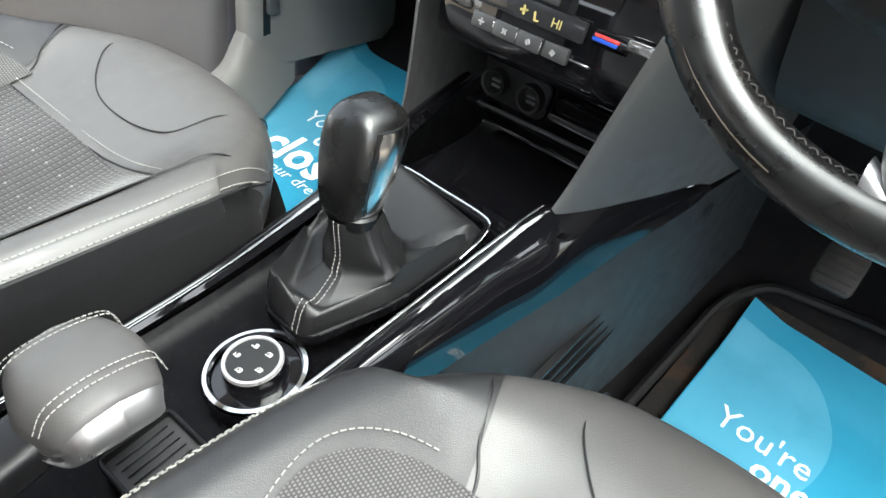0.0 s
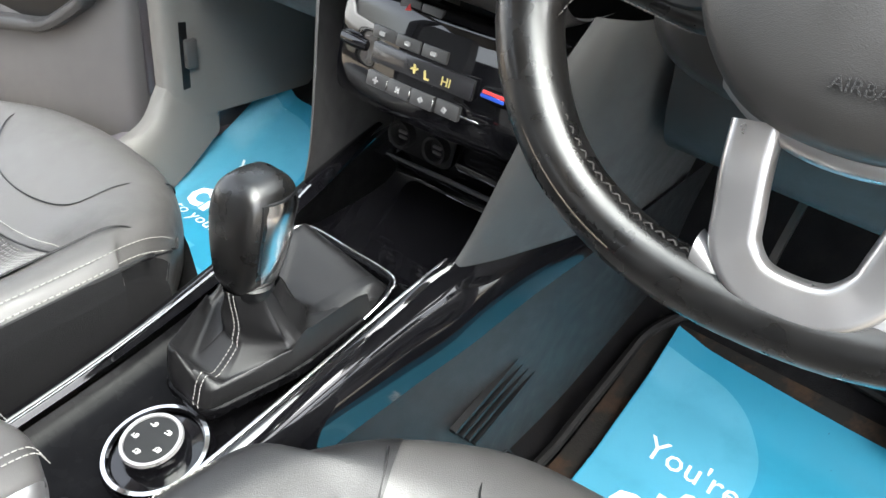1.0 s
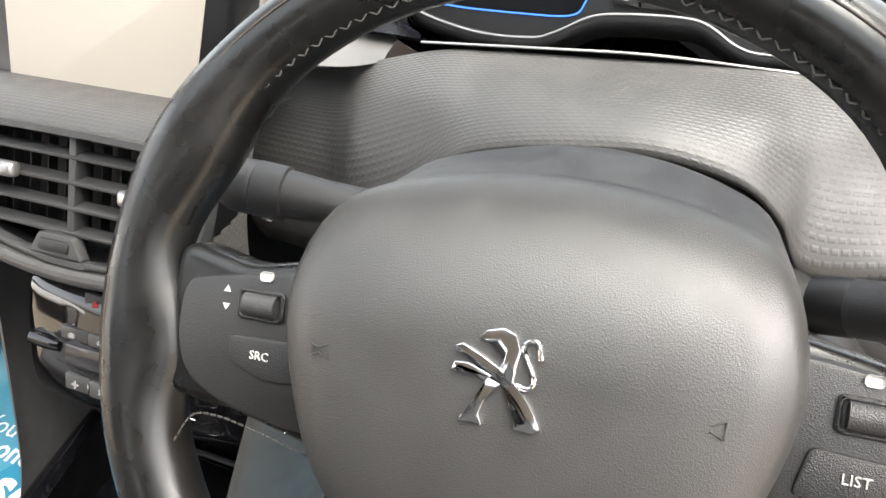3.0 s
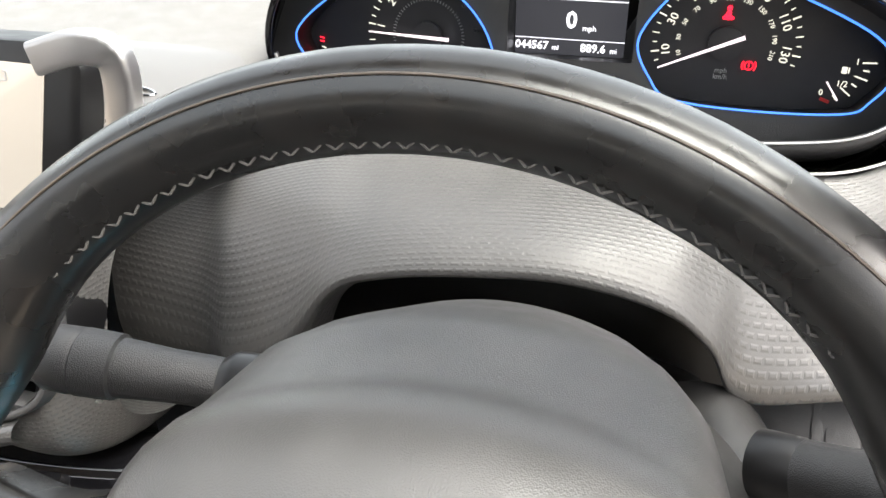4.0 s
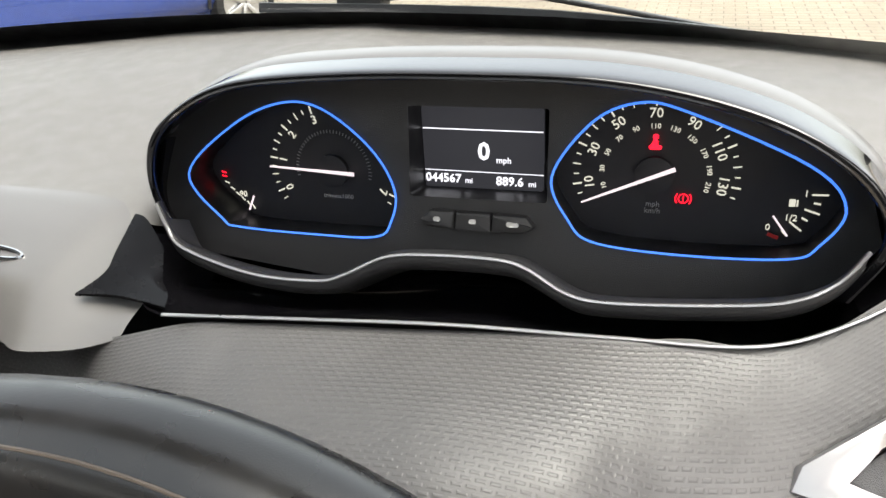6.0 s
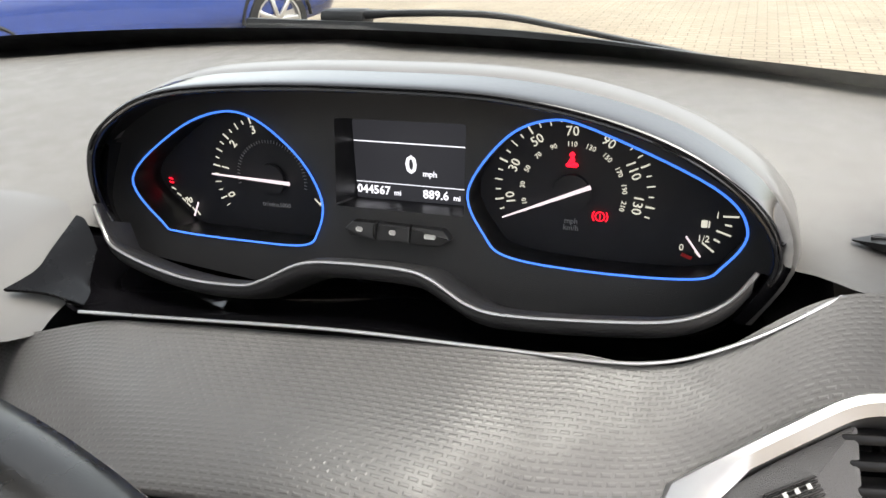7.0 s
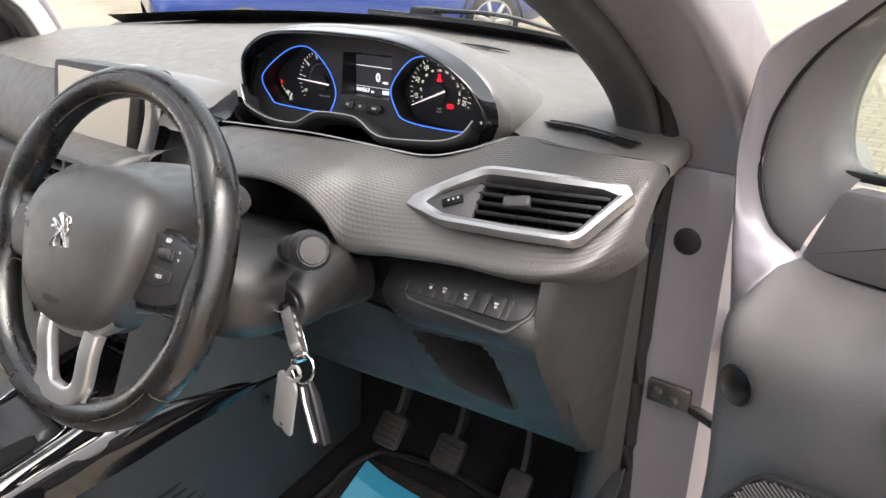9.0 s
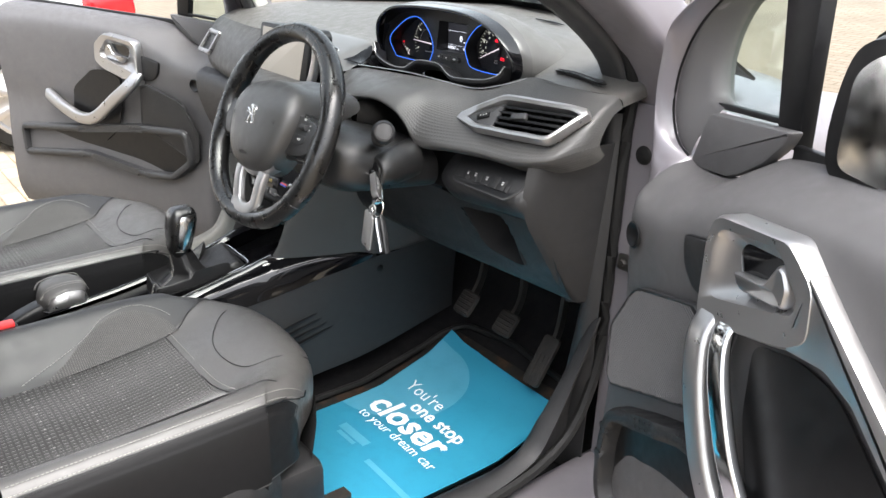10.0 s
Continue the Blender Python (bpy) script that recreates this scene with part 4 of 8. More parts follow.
def kp(x, y, z=0.0):
    return km @ V((x, y, z))


FM = axes((0.3534, 0.4490, 1.1375), (1, 0, 0), (0, 0, 1)) @ Matrix.Scale(1.09, 4)     # the dials' own plane, sunk behind the mask


brow_in = [(-0.222, -0.060), (-0.246, -0.025), (-0.245, 0.010), (-0.222, 0.035), (-0.178, 0.054), (-0.10, 0.062), (-0.016, 0.064), (0.06, 0.0625), (0.122, 0.0530), (0.172, 0.0355), (0.206, 0.010), (0.215, -0.018), (0.194, -0.050)]
brow_z = [0.018, 0.028, 0.044, 0.052, 0.056, 0.058, 0.058, 0.058, 0.058, 0.057, 0.052, 0.040, 0.024]


def drawn_in(x, y, z):
    """A point of the face brought forward by z, the hood narrowing towards the driver."""
    f = 1 - z / 0.468
    return V((0.083 + (x - 0.083) * f, 0.081 + (y - 0.081) * f, z))


sec, tops = [], []
for i, (x, y) in enumerate(brow_in):
    a, b = brow_in[max(0, i - 1)], brow_in[min(12, i + 1)]
    t = V((b[0] - a[0], b[1] - a[1])).normalized()
    nrm = V((-t.y, t.x, 0))
    z = brow_z[i]
    lip_p = drawn_in(x, y, z)
    rear = lip_p + nrm * 0.0115
    rear.z = z * 0.5
    sec.append([km @ p for p in (drawn_in(x * 0.985, y - 0.002, 0.000), drawn_in(x, y, z * 0.6), lip_p, lip_p + nrm * 0.0022 + V((0, 0, 0.0025)), lip_p + nrm * 0.0055 + V((0, 0, 0.0005)), rear, rear + nrm * 0.001 + V((0, 0, -0.004)))])
    tops.append((rear, nrm))
part("hood", loft(sec, 80, 40), GLOSS, cluster, "gloss black cluster hood")
sec = []
for rear, nrm in tops[2:]:
    up = max(0.0, nrm.y)
    sec.append([km @ (rear + nrm * d + V((0, dy * up, dz))) for d, dy, dz in ((-0.007, 0, 0.012), (0.0012, 0, -0.001), (0.004, 0.001, -0.018), (0.006, -0.006, -0.07), (0.012, -0.03, -0.13), (0.02, -0.055, -0.18))])
part("hood_top", loft([r[2:] for r in sec], 48, 24), DASH, cluster, "grey soft-touch hood top")
# the band's bright reflection is coloured in, not mirrored
part("hood_band", loft([r[:3] for r in sec], 48, 12), PANELGLARE, cluster, "glossy hood band, sky reflection in its pale grey")
part("hood_flank", loft([[km @ (rear + nrm * d + V((0, dy, dz))) for d, dy, dz in ((-0.003, 0, 0.0), (0.001, 0, -0.003), (0.003, -0.004, -0.03), (0.004, -0.010, -0.09))] for rear, nrm in tops[:3]], 14, 12), GLOSS, cluster, "gloss black hood flank")
# mask plate with the openings of the dials and the display
REV = [(-0.216, -0.005), (-0.178, 0.030), (-0.141, 0.0455), (-0.112, 0.042), (-0.080, 0.019), (-0.064, -0.007), (-0.067, -0.028), (-0.078, -0.0385), (-0.12, -0.0405), (-0.178, -0.0400), (-0.192, -0.035)]
SPD = [(0.033, 0.008), (0.054, 0.0400), (0.079, 0.0525), (0.106, 0.0488), (0.172, 0.0220), (0.1915, 0.000), (0.181, -0.021), (0.166, -0.030), (0.110, -0.0330), (0.060, -0.0300), (0.044, -0.018)]
REV = [(x - 0.0025, y) for x, y in REV]
WINDOW = [(-0.0575, 0.0465), (0.0300, 0.0475), (0.0305, -0.0085), (-0.0565, -0.0095)]


def smoothed(outline, n=80):
    return [(p.x, p.y) for p in smooth_line([(x, y, 0) for x, y in outline], n, True)]


face_out = [(x * 0.985, y) for x, y in brow_in] + [(0.116, -0.066), (0.047, -0.067), (0.026, -0.060), (0.006, -0.049), (-0.066, -0.049), (-0.086, -0.060), (-0.11, -0.069)]
bm = bmesh.new()
for loop in (face_out, smoothed(REV), smoothed(SPD), rounded(WINDOW, 0.002)):
    vs = [bm.verts.new(kp(x, y, 0.005)) for x, y in loop]
    for i, v in enumerate(vs):
        bm.edges.new((v, vs[(i + 1) % len(vs)]))
bmesh.ops.triangle_fill(bm, use_beauty=True, use_dissolve=False, edges=bm.edges[:])
part("face", bm, PLASTIC, cluster, "dark matt cluster mask", 0)
WR_ = rounded(WINDOW, 0.002)
part("display_well", ringed([[kp(x, y, 0.005) for x, y in WR_], [kp(x * 1.02, y, -0.034) for x, y in WR_]]), SATIN_BLACK, cluster)
lip = [(-0.2125, -0.010), (-0.206, -0.024), (-0.193, -0.0365), (-0.143, -0.047), (-0.098, -0.047), (-0.079, -0.041), (-0.052, -0.027), (-0.025, -0.023), (0.014, -0.022), (0.031, -0.026), (0.052, -0.038), (0.075, -0.041), (0.130, -0.036), (0.164, -0.030), (0.185, -0.020), (0.197, -0.004)]
lip = smooth_line([V((0.36 + x, 0.367 + 0.30 * max(0.0, abs(x + 0.008) - 0.17), 1.145 + y)) for x, y in lip], 90)
part("chin_edge", tube(lip, 0.0011, 6), SATIN, cluster, "thin silver edge line")
back_ = [kp(*drawn_in(0.083 + ((km.inverted() @ p).x - 0.083) * 1.03, (km.inverted() @ p).y - 0.006, -0.03).xy, 0.003) for p in lip[::4]]
chin = [back_, [p.lerp(q, 0.55) + V((0, 0, 0.002)) for p, q in zip(back_, lip[::4])], [V(q) + V((0, 0.004, 0.0004)) for q in lip[::4]], lip[::4], [p + V((0, 0.003, -0.010)) for p in lip[::4]], [p + V((0, 0.030, -0.022)) for p in lip[::4]]]
part("chin", loft(chin, 20, 70), PLASTIC, cluster, "dark matt chin below the dials")


def dial(name, outline, hub, r_num, numbers, a0, step, tip, small):
    line = smoothed(outline)
    mid = (sum(p[0] for p in line) / 80, sum(p[1] for p in line) / 80)
    wide = [(mid[0] + (x - mid[0]) * 1.10, mid[1] + (y - mid[1]) * 1.10) for x, y in line]
    ob = part(name, prism(wide, 0.002, FM @ pose(0, 0, -0.0085)), DIALFACE, cluster, "black dial face")
    part("dial_well", ringed([[kp(x, y, 0.005) for x, y in line], [kp(mid[0] + (x - mid[0]) * 1.04, mid[1] + (y - mid[1]) * 1.04, -0.030) for x, y in line]]), SATIN_BLACK, ob, "black dial well")
    part("light_ring", tube([kp(x, y, 0.0062) for x, y in line], 0.00075, 8, True, (0, -1, 0)), BLUEGLOW, ob, "blue illuminated dial ring")
    bms = []
    for k, word in enumerate(numbers):
        a = radians(a0 + step * k)
        bms.append(lettering(word, 0.0076, FM @ pose(hub[0] + r_num * math.cos(a), hub[1] + r_num * math.sin(a) * 0.95, -0.0052) @ pose(0, 0, 0, 0, 0, math.degrees(a) - 90)))
    for k, bm in enumerate(bms):
        dim = not small and 3 < k < 7
        part("unlit_numeral" if dim else "numeral", bm, DIMMARK if dim else DIALGLOW, ob)
    bms = []
    n = (len(numbers) - 1) * 4
    keep = inset_poly(wide, 0.0060)
    for k in range(-1, n + 2):
        a = radians(a0 + step * k / 4)
        if not inside(keep, hub[0] + (r_num + 0.0070) * math.cos(a), hub[1] + (r_num + 0.0070) * math.sin(a) * 0.95):
            continue
        ln = 0.005 if k % 4 == 0 else (0.0045 if k % 2 == 0 else 0.0028)
        rr = r_num + 0.0070
        bms.append(rbox((ln, 0.0009 if k % 4 == 0 else 0.0006, 0.0005), 0, 1, FM @ pose(hub[0] + rr * math.cos(a), hub[1] + rr * math.sin(a) * 0.95, -0.0052, 0, 0, math.degrees(a))))
    part("scale", join(*bms), DIALGLOW, ob)
    if small:
        bms = [lettering(w, 0.0040, FM @ pose(hub[0] + (r_num - 0.0075) * math.cos(a), hub[1] + (r_num - 0.0075) * math.sin(a) * 0.95, -0.0052, 0, 0, math.degrees(a) - 90)) for w, a in [(w, radians(197 - 20.9 * k)) for k, w in enumerate(small)]]
        part("small_numerals", join(*bms), DIALGLOW, ob)
    else:
        part("fine_scale", join(*[rbox((0.002, 0.0004, 0.0004), 0, 1, FM @ pose(hub[0] + 0.025 * math.cos(a), hub[1] + 0.025 * math.sin(a), -0.0052, 0, 0, math.degrees(a))) for a in [radians(190 - 5 * k) for k in range(41)]]), GREYMARK, ob)
    part("hub_cap", lathe([(0.0105, 0), (0.0105, 0.003), (0.0, 0.004)], 32, FM @ pose(*hub, -0.0055)), DIALFACE, ob, "matt black needle hub")
    a, b = V((*hub, -0.001)), V((*tip, -0.001))
    d = (b - a).normalized()
    a = a + d * -0.012 if small else a + d * -0.016
    sidev = V((-d.y, d.x, 0))
    nb = bmesh.new()
    vs = [nb.verts.new(FM @ (p + sidev * w + V((0, 0, h)))) for p, w, h in ((a, 0.0013, 0), (a, -0.0013, 0), (b, -0.0005, 0), (b, 0.0005, 0), (a, 0.0007, 0.0015), (a, -0.0007, 0.0015), (b, -0.0003, 0.001), (b, 0.0003, 0.001))]
    for q in ((0, 1, 2, 3), (4, 5, 6, 7), (0, 1, 5, 4), (1, 2, 6, 5), (2, 3, 7, 6), (3, 0, 4, 7)):
        nb.faces.new([vs[i] for i in q])
    part("needle", nb, PINKGLOW, ob, "pale lit needle")
    return ob


rev = dial("rev_counter", REV, (-0.1076, 0.0015), 0.0350, ["0", "1", "2", "3", "4", "5", "6", "7"], 203, -32, (-0.150, 0.0030), None)
spd = dial("speedometer", SPD, (0.0887, 0.011), 0.0362, ["10", "30", "50", "70", "90", "110", "130"], 191, -33, (0.0495, -0.0065), ["10", "30", "50", "70", "90", "110", "130", "150", "170", "190", "210"])
# small gauges
part("temperature_scale", join(*[rbox((0.0034, 0.0008, 0.0005), 0, 1, FM @ pose(-0.1868 + 0.0036 * k, -0.0115 - 0.0042 * k + 0.0002 * k * k, -0.0050, 0, 0, -20 - 8 * k)) for k in range(6)]), DIALGLOW, rev)
part("temperature_word", lettering("90", 0.0058, FM @ pose(-0.1756, -0.0190, -0.0050)), DIALGLOW, rev)
part("temperature_pointer", rbox((0.0010, 0.011, 0.0008), 0, 1, FM @ pose(-0.1695, -0.0245, -0.004, 0, 0, -25)), PINKGLOW, rev)
part("temperature_red", join(*[rbox((0.0034, 0.0008, 0.0005), 0, 1, FM @ pose(-0.1880, -0.0045 - 0.0026 * k, -0.0049, 0, 0, -12)) for k in range(2)]), REDGLOW, rev)
part("rev_word", lettering("tr/minx1000", 0.0042, FM @ pose(-0.1055, -0.0155, -0.0050)), GREYMARK, rev)
part("speed_word", join(lettering("mph", 0.0044, FM @ pose(0.0887, -0.0062, -0.0050)), lettering("km/h", 0.0044, FM @ pose(0.0887, -0.0102, -0.0050))), GREYMARK, spd)
part("fuel_scale", join(*[rbox((0.0080 - 0.0045 * (k % 2), 0.0009, 0.0005), 0, 1, FM @ pose(0.1735 - 0.0003 * k - 0.00055 * k * k, 0.0051 - 0.0050 * k + 0.0001 * k * k, -0.0050, 0, 0, 3 - 10 * k)) for k in range(6)]), DIALGLOW, spd)
part("fuel_words", join(lettering("1", 0.0052, FM @ pose(0.1668, 0.0052, -0.0050)), lettering("1/2", 0.0052, FM @ pose(0.1608, -0.0088, -0.0050)), lettering("0", 0.0052, FM @ pose(0.1499, -0.0150, -0.0050))), DIALGLOW, spd)
part("fuel_pointer", rbox((0.0009, 0.0138, 0.0008), 0, 1, FM @ pose(0.1560, -0.0134, -0.004, 0, 0, 37)), PINKGLOW, spd)
part("fuel_mark", join(rbox((0.0032, 0.0042, 0.0005), 0.0003, 1, FM @ pose(0.1605, -0.0002, -0.005)), rbox((0.0008, 0.0035, 0.0005), 0, 1, FM @ pose(0.1630, -0.0002, -0.005))), DIALGLOW, spd)
part("fuel_red", rbox((0.006, 0.002, 0.0005), 0, 1, FM @ pose(0.1530, -0.0197, -0.0050, 0, 0, -20)), REDPLASTIC, spd)
# red warning lamps
belt = join(lathe([(0, 0.0005), (0.0016, 0.0005), (0.0016, 0)], 14, FM @ pose(0.0880, 0.0325, -0.0049)), rbox((0.0028, 0.0036, 0.0005), 0.0006, 1, FM @ pose(0.0880, 0.0290, -0.0049)), rbox((0.0068, 0.0024, 0.0005), 0.0008, 1, FM @ pose(0.0880, 0.0266, -0.0049)), rbox((0.0007, 0.0065, 0.0005), 0, 1, FM @ pose(0.0865, 0.0290, -0.0046, 0, 0, -28)))
part("belt_warning", belt, REDGLOW, spd, "lit red seat belt lamp")
ringb = tube([FM @ V((0.1049 + 0.0026 * math.cos(a), -0.0018 + 0.0026 * math.sin(a), -0.0049)) for a in [2 * math.pi * k / 20 for k in range(20)]], 0.0004, 6, True, (0, -1, 0))
arcs = [tube([FM @ V((0.1049 + 0.0042 * math.cos(a), -0.0018 + 0.0042 * math.sin(a), -0.0049)) for a in [radians(c - 40 + 10 * k) for k in range(9)]], 0.0004, 6, False, (0, -1, 0)) for c in (0, 180)]
part("brake_warning", join(ringb, *arcs, rbox((0.0006, 0.0022, 0.0004), 0, 1, FM @ pose(0.1049, -0.0014, -0.0049)), rbox((0.0006, 0.0006, 0.0004), 0, 1, FM @ pose(0.1049, -0.0033, -0.0049))), REDGLOW, spd, "lit red brake lamp")
# middle display
disp = part("display", prism(rounded([(-0.0470, 0.0445), (0.0262, 0.0455), (0.0268, -0.0035), (-0.0460, -0.0045)], 0.0015), 0.003, FM @ pose(0, 0, -0.0085)), LCD, cluster, "lit trip computer display")
dz = -0.0052
part("display_rule", join(rbox((0.0725, 0.0006, 0.0004), 0, 1, FM @ pose(-0.0100, 0.0318, dz, 0, 0, 0.3)), rbox((0.0725, 0.0004, 0.0004), 0, 1, FM @ pose(-0.0096, 0.0063, dz, 0, 0, 0.3))), WHITEGLOW, disp)
part("display_speed", lettering("0", 0.0150, FM @ pose(-0.0090, 0.0185, dz), bold=0.0003), WHITEGLOW, disp)
part("display_unit", lettering("mph", 0.0052, FM @ pose(0.0030, 0.0140, dz)), WHITEGLOW, disp)
part("display_total", lettering("044567", 0.0075, FM @ pose(-0.0345, 0.0012, dz), bold=0.0001), WHITEGLOW, disp)
part("display_total_unit", lettering("mi", 0.0048, FM @ pose(-0.0185, 0.0005, dz)), WHITEGLOW, disp)
part("display_trip", lettering("889.6", 0.0075, FM @ pose(0.0065, 0.0012, dz), bold=0.0001), WHITEGLOW, disp)
part("display_trip_unit", lettering("mi", 0.0048, FM @ pose(0.0200, 0.0005, dz)), WHITEGLOW, disp)
# three push buttons
for k, (x0, x1) in enumerate(((-0.0505, -0.0285), (-0.0275, -0.0055), (-0.0045, 0.0215))):
    lo = -0.0330
    poly = [(x0, lo + (0.0045 if k == 0 else 0)), (x0 + 0.004, lo) if k == 0 else (x0, lo), (x1 - (0.006 if k == 2 else 0), lo), (x1, lo + (0.0045 if k == 2 else 0)), (x1 - (0.005 if k == 2 else 0), lo + 0.0105), (x0 + (0.006 if k == 0 else 0), lo + 0.0105)]
    bt = part("cluster_button", prism(rounded(poly, 0.0012), 0.008, km @ pose(0.003, 0.006, 0.004), 0.0015), PLASTIC, cluster, "dark cluster push button")
    part("button_mark", rbox((0.0075 if k == 2 else 0.0045, 0.0030, 0.0004), 0.0008, 1, km @ pose((x0 + x1) / 2 + 0.003, lo + 0.0115, 0.0123)), WHITEMARK, bt)
# gloss black base between the cluster and the padded front
sec = []
for x, ya, za, yb, zb in ((0.112, 0.380, 1.121, 0.40, 1.110), (0.135, 0.352, 1.108, 0.40, 1.086), (0.165, 0.326, 1.100, 0.40, 1.068), (0.20, 0.303, 1.099, 0.41, 1.064), (0.28, 0.312, 1.102, 0.42, 1.064), (0.36, 0.322, 1.104, 0.42, 1.072), (0.44, 0.336, 1.100, 0.42, 1.064), (0.51, 0.350, 1.097, 0.42, 1.066), (0.555, 0.369, 1.107, 0.43, 1.080), (0.598, 0.399, 1.1245, 0.425, 1.116)):
    sec.append([(x, ya, za), (x, ya + 0.012, za - 0.006), (x, (ya + yb) / 2, (za + zb) / 2 - 0.004), (x, yb, zb), (x, yb + 0.03, zb + 0.004), (x, 0.476, 1.085 if x < 0.3 else min(zb + 0.045, 1.124))])
part("gloss_base", loft(sec, 48, 20), GLOSS, cluster, "gloss black base of the cluster, lightly dusty")
wedge = [[(0.124, 0.384, 1.1240), (0.136, 0.380, 1.1225), (0.160, 0.362, 1.1120)], [(0.134, 0.350, 1.1130), (0.150, 0.346, 1.1095), (0.175, 0.338, 1.1030)], [(0.140, 0.330, 1.1070), (0.160, 0.330, 1.1040), (0.190, 0.322, 1.1020)], [(0.134, 0.310, 1.1015), (0.160, 0.316, 1.1005), (0.196, 0.310, 1.1005)]]
part("base_tip", loft(wedge, 20, 14, thick=0.002), DECKBLACK, cluster, "pointed gloss black end of the base")
part("base_edge", tube(smooth_line([V(q[0]) + V((0, -0.001, 0.0012)) for q in sec[3:]], 60), 0.0010, 6), SATIN, cluster, "thin bright edge strip")

# ---- steering wheel ----
wheel_tilt, wheel_roll = 24.0, 3.2
wm = pose(0.355, 0.026, 1.040, 90 - wheel_tilt, 0, 0) @ pose(0, 0, 0, 0, 0, wheel_roll)     # x across, y up, z towards the driver
steering = thing("steering_wheel", "flat-bottomed black leather steering wheel with silver spokes", "steering wheel", tuple(wm.translation))
RA, RB = 0.1765, 0.166


def rim_at(deg, k=1.0, z=0.0):
    a = radians(deg)
    x, y = RA * k * math.cos(a), RB * k * math.sin(a)
    if y < 0:
        y = -RB * k * (1 - (1 - abs(math.sin(a))) ** 1.12) * 0.985
    return V((x, y, z))


n_rim = 120
bm = bmesh.new()
rings = []
for i in range(n_rim):
    d = 360 * i / n_rim
    p = rim_at(d)
    q = rim_at(d + 1) - rim_at(d - 1)
    t = q.normalized()
    out = V((t.y, -t.x, 0))
    # thumb rests swell where the side spokes meet the rim
    grip = math.exp(-((d - 28) / 13) ** 2) + math.exp(-((d - 152) / 13) ** 2) + 0.5 * math.exp(-((d - 335) / 18) ** 2) + 0.5 * math.exp(-((d - 205) / 18) ** 2)
    ring = []
    for k in range(16):
        a = 2 * math.pi * k / 16
        rx, rz = 0.0163 + 0.0020 * grip, 0.0175 + 0.002 * grip
        wide = 0.006 * grip + 0.016 * (math.exp(-((d - 184) / 10) ** 2) + math.exp(-(((d + 180) % 360 - 176) / 10) ** 2)) if math.cos(a) < 0 else 0
        ring.append(bm.verts.new(p + out * (rx + wide) * math.cos(a) + V((0, 0, 1)) * rz * math.sin(a)))
    rings.append(ring)
for i in range(n_rim):
    r, s = rings[i], rings[(i + 1) % n_rim]
    for k in range(16):
        bm.faces.new((r[k], r[(k + 1) % 16], s[(k + 1) % 16], s[k]))
part("rim", moved(bm, wm), RIM, steering, "worn black leather rim")
for a0 in (35, 145, 217, 323):
    c, t = rim_at(a0), (rim_at(a0 + 1) - rim_at(a0 - 1)).normalized()
    seam = lathe([(0.0165, -0.0008), (0.0178, 0), (0.0165, 0.0008)], 24, wm @ axes(c, (t.y, -t.x, 0), (0, 0, 1)) @ pose(0, 0, 0))
    part("rim_seam", seam, LEATHER_DARK, steering)
inner_line = [wm @ (rim_at(d, 0.914, 0.0085)) for d in range(0, 361, 2)]
part("rim_stitching", stitches(inner_line, 0.0036, 0.0040, 0.0004, wm.to_3x3() @ V((0, 0, 1)), 0.75), THREAD_DARK, steering, "zigzag grey rim stitching")

# rubbed crease round the front of the rim
for a, lo, hi in ((74, 18, 162), (68, 176, 246), (70, 296, 352)):
    crease_line = []
    for d in range(lo, hi + 1, 2):
        t = (rim_at(d + 1) - rim_at(d - 1)).normalized()
        crease_line.append(wm @ (rim_at(d) + V((t.y, -t.x, 0)) * 0.0163 * math.cos(radians(a)) + V((0, 0, 0.0175 * math.sin(radians(a))))))
    part("rim_crease", tube(crease_line, 0.0005, 6), WORNEDGE, steering, "rubbed pale crease of the rim")

# airbag cover
hub_out = [(-0.084, 0.056), (-0.052, 0.072), (0, 0.0785), (0.052, 0.072), (0.084, 0.056), (0.0945, 0.015), (0.084, -0.030), (0.066, -0.060), (0.040, -0.079), (0, -0.0855), (-0.040, -0.079), (-0.066, -0.060), (-0.084, -0.030), (-0.0945, 0.015)]
hub_line = smoothed(hub_out, 72)
bm = bmesh.new()
rings = []
for f, z in ((0.78, -0.115), (0.90, -0.075), (0.98, -0.050), (1.02, 0.002), (1.005, 0.018), (0.985, 0.027), (0.94, 0.033), (0.8, 0.0385), (0.55, 0.042), (0.28, 0.0435)):
    ring = []
    for x, y in hub_line:
        up = min(1.0, max(0.0, (y + 0.01) / 0.06))
        if z < 0:
            ring.append(bm.verts.new((x * (f if up > 0.5 else 0.99), y + min(0.019, 0.30 * -z) * up, z * (0.2 + 0.8 * up))))
        else:
            ring.append(bm.verts.new((x * f, y * f, z - 0.16 * max(0, y * f - 0.02) - 5.5 * max(0, y * f - 0.025) ** 2 - 0.10 * max(0, -y * f - 0.045))))
    rings.append(ring)
for r, s in zip(rings, rings[1:]):
    for k in range(72):
        bm.faces.new((r[k], r[(k + 1) % 72], s[(k + 1) % 72], s[k]))
bm.faces.new(rings[-1])
part("airbag_cover", moved(bm, wm @ pose(0.010, 0.001, 0.003)), HUBSKIN, steering, "dark grey grained airbag cover", 80)


HX = 0.011          # the hub's middle


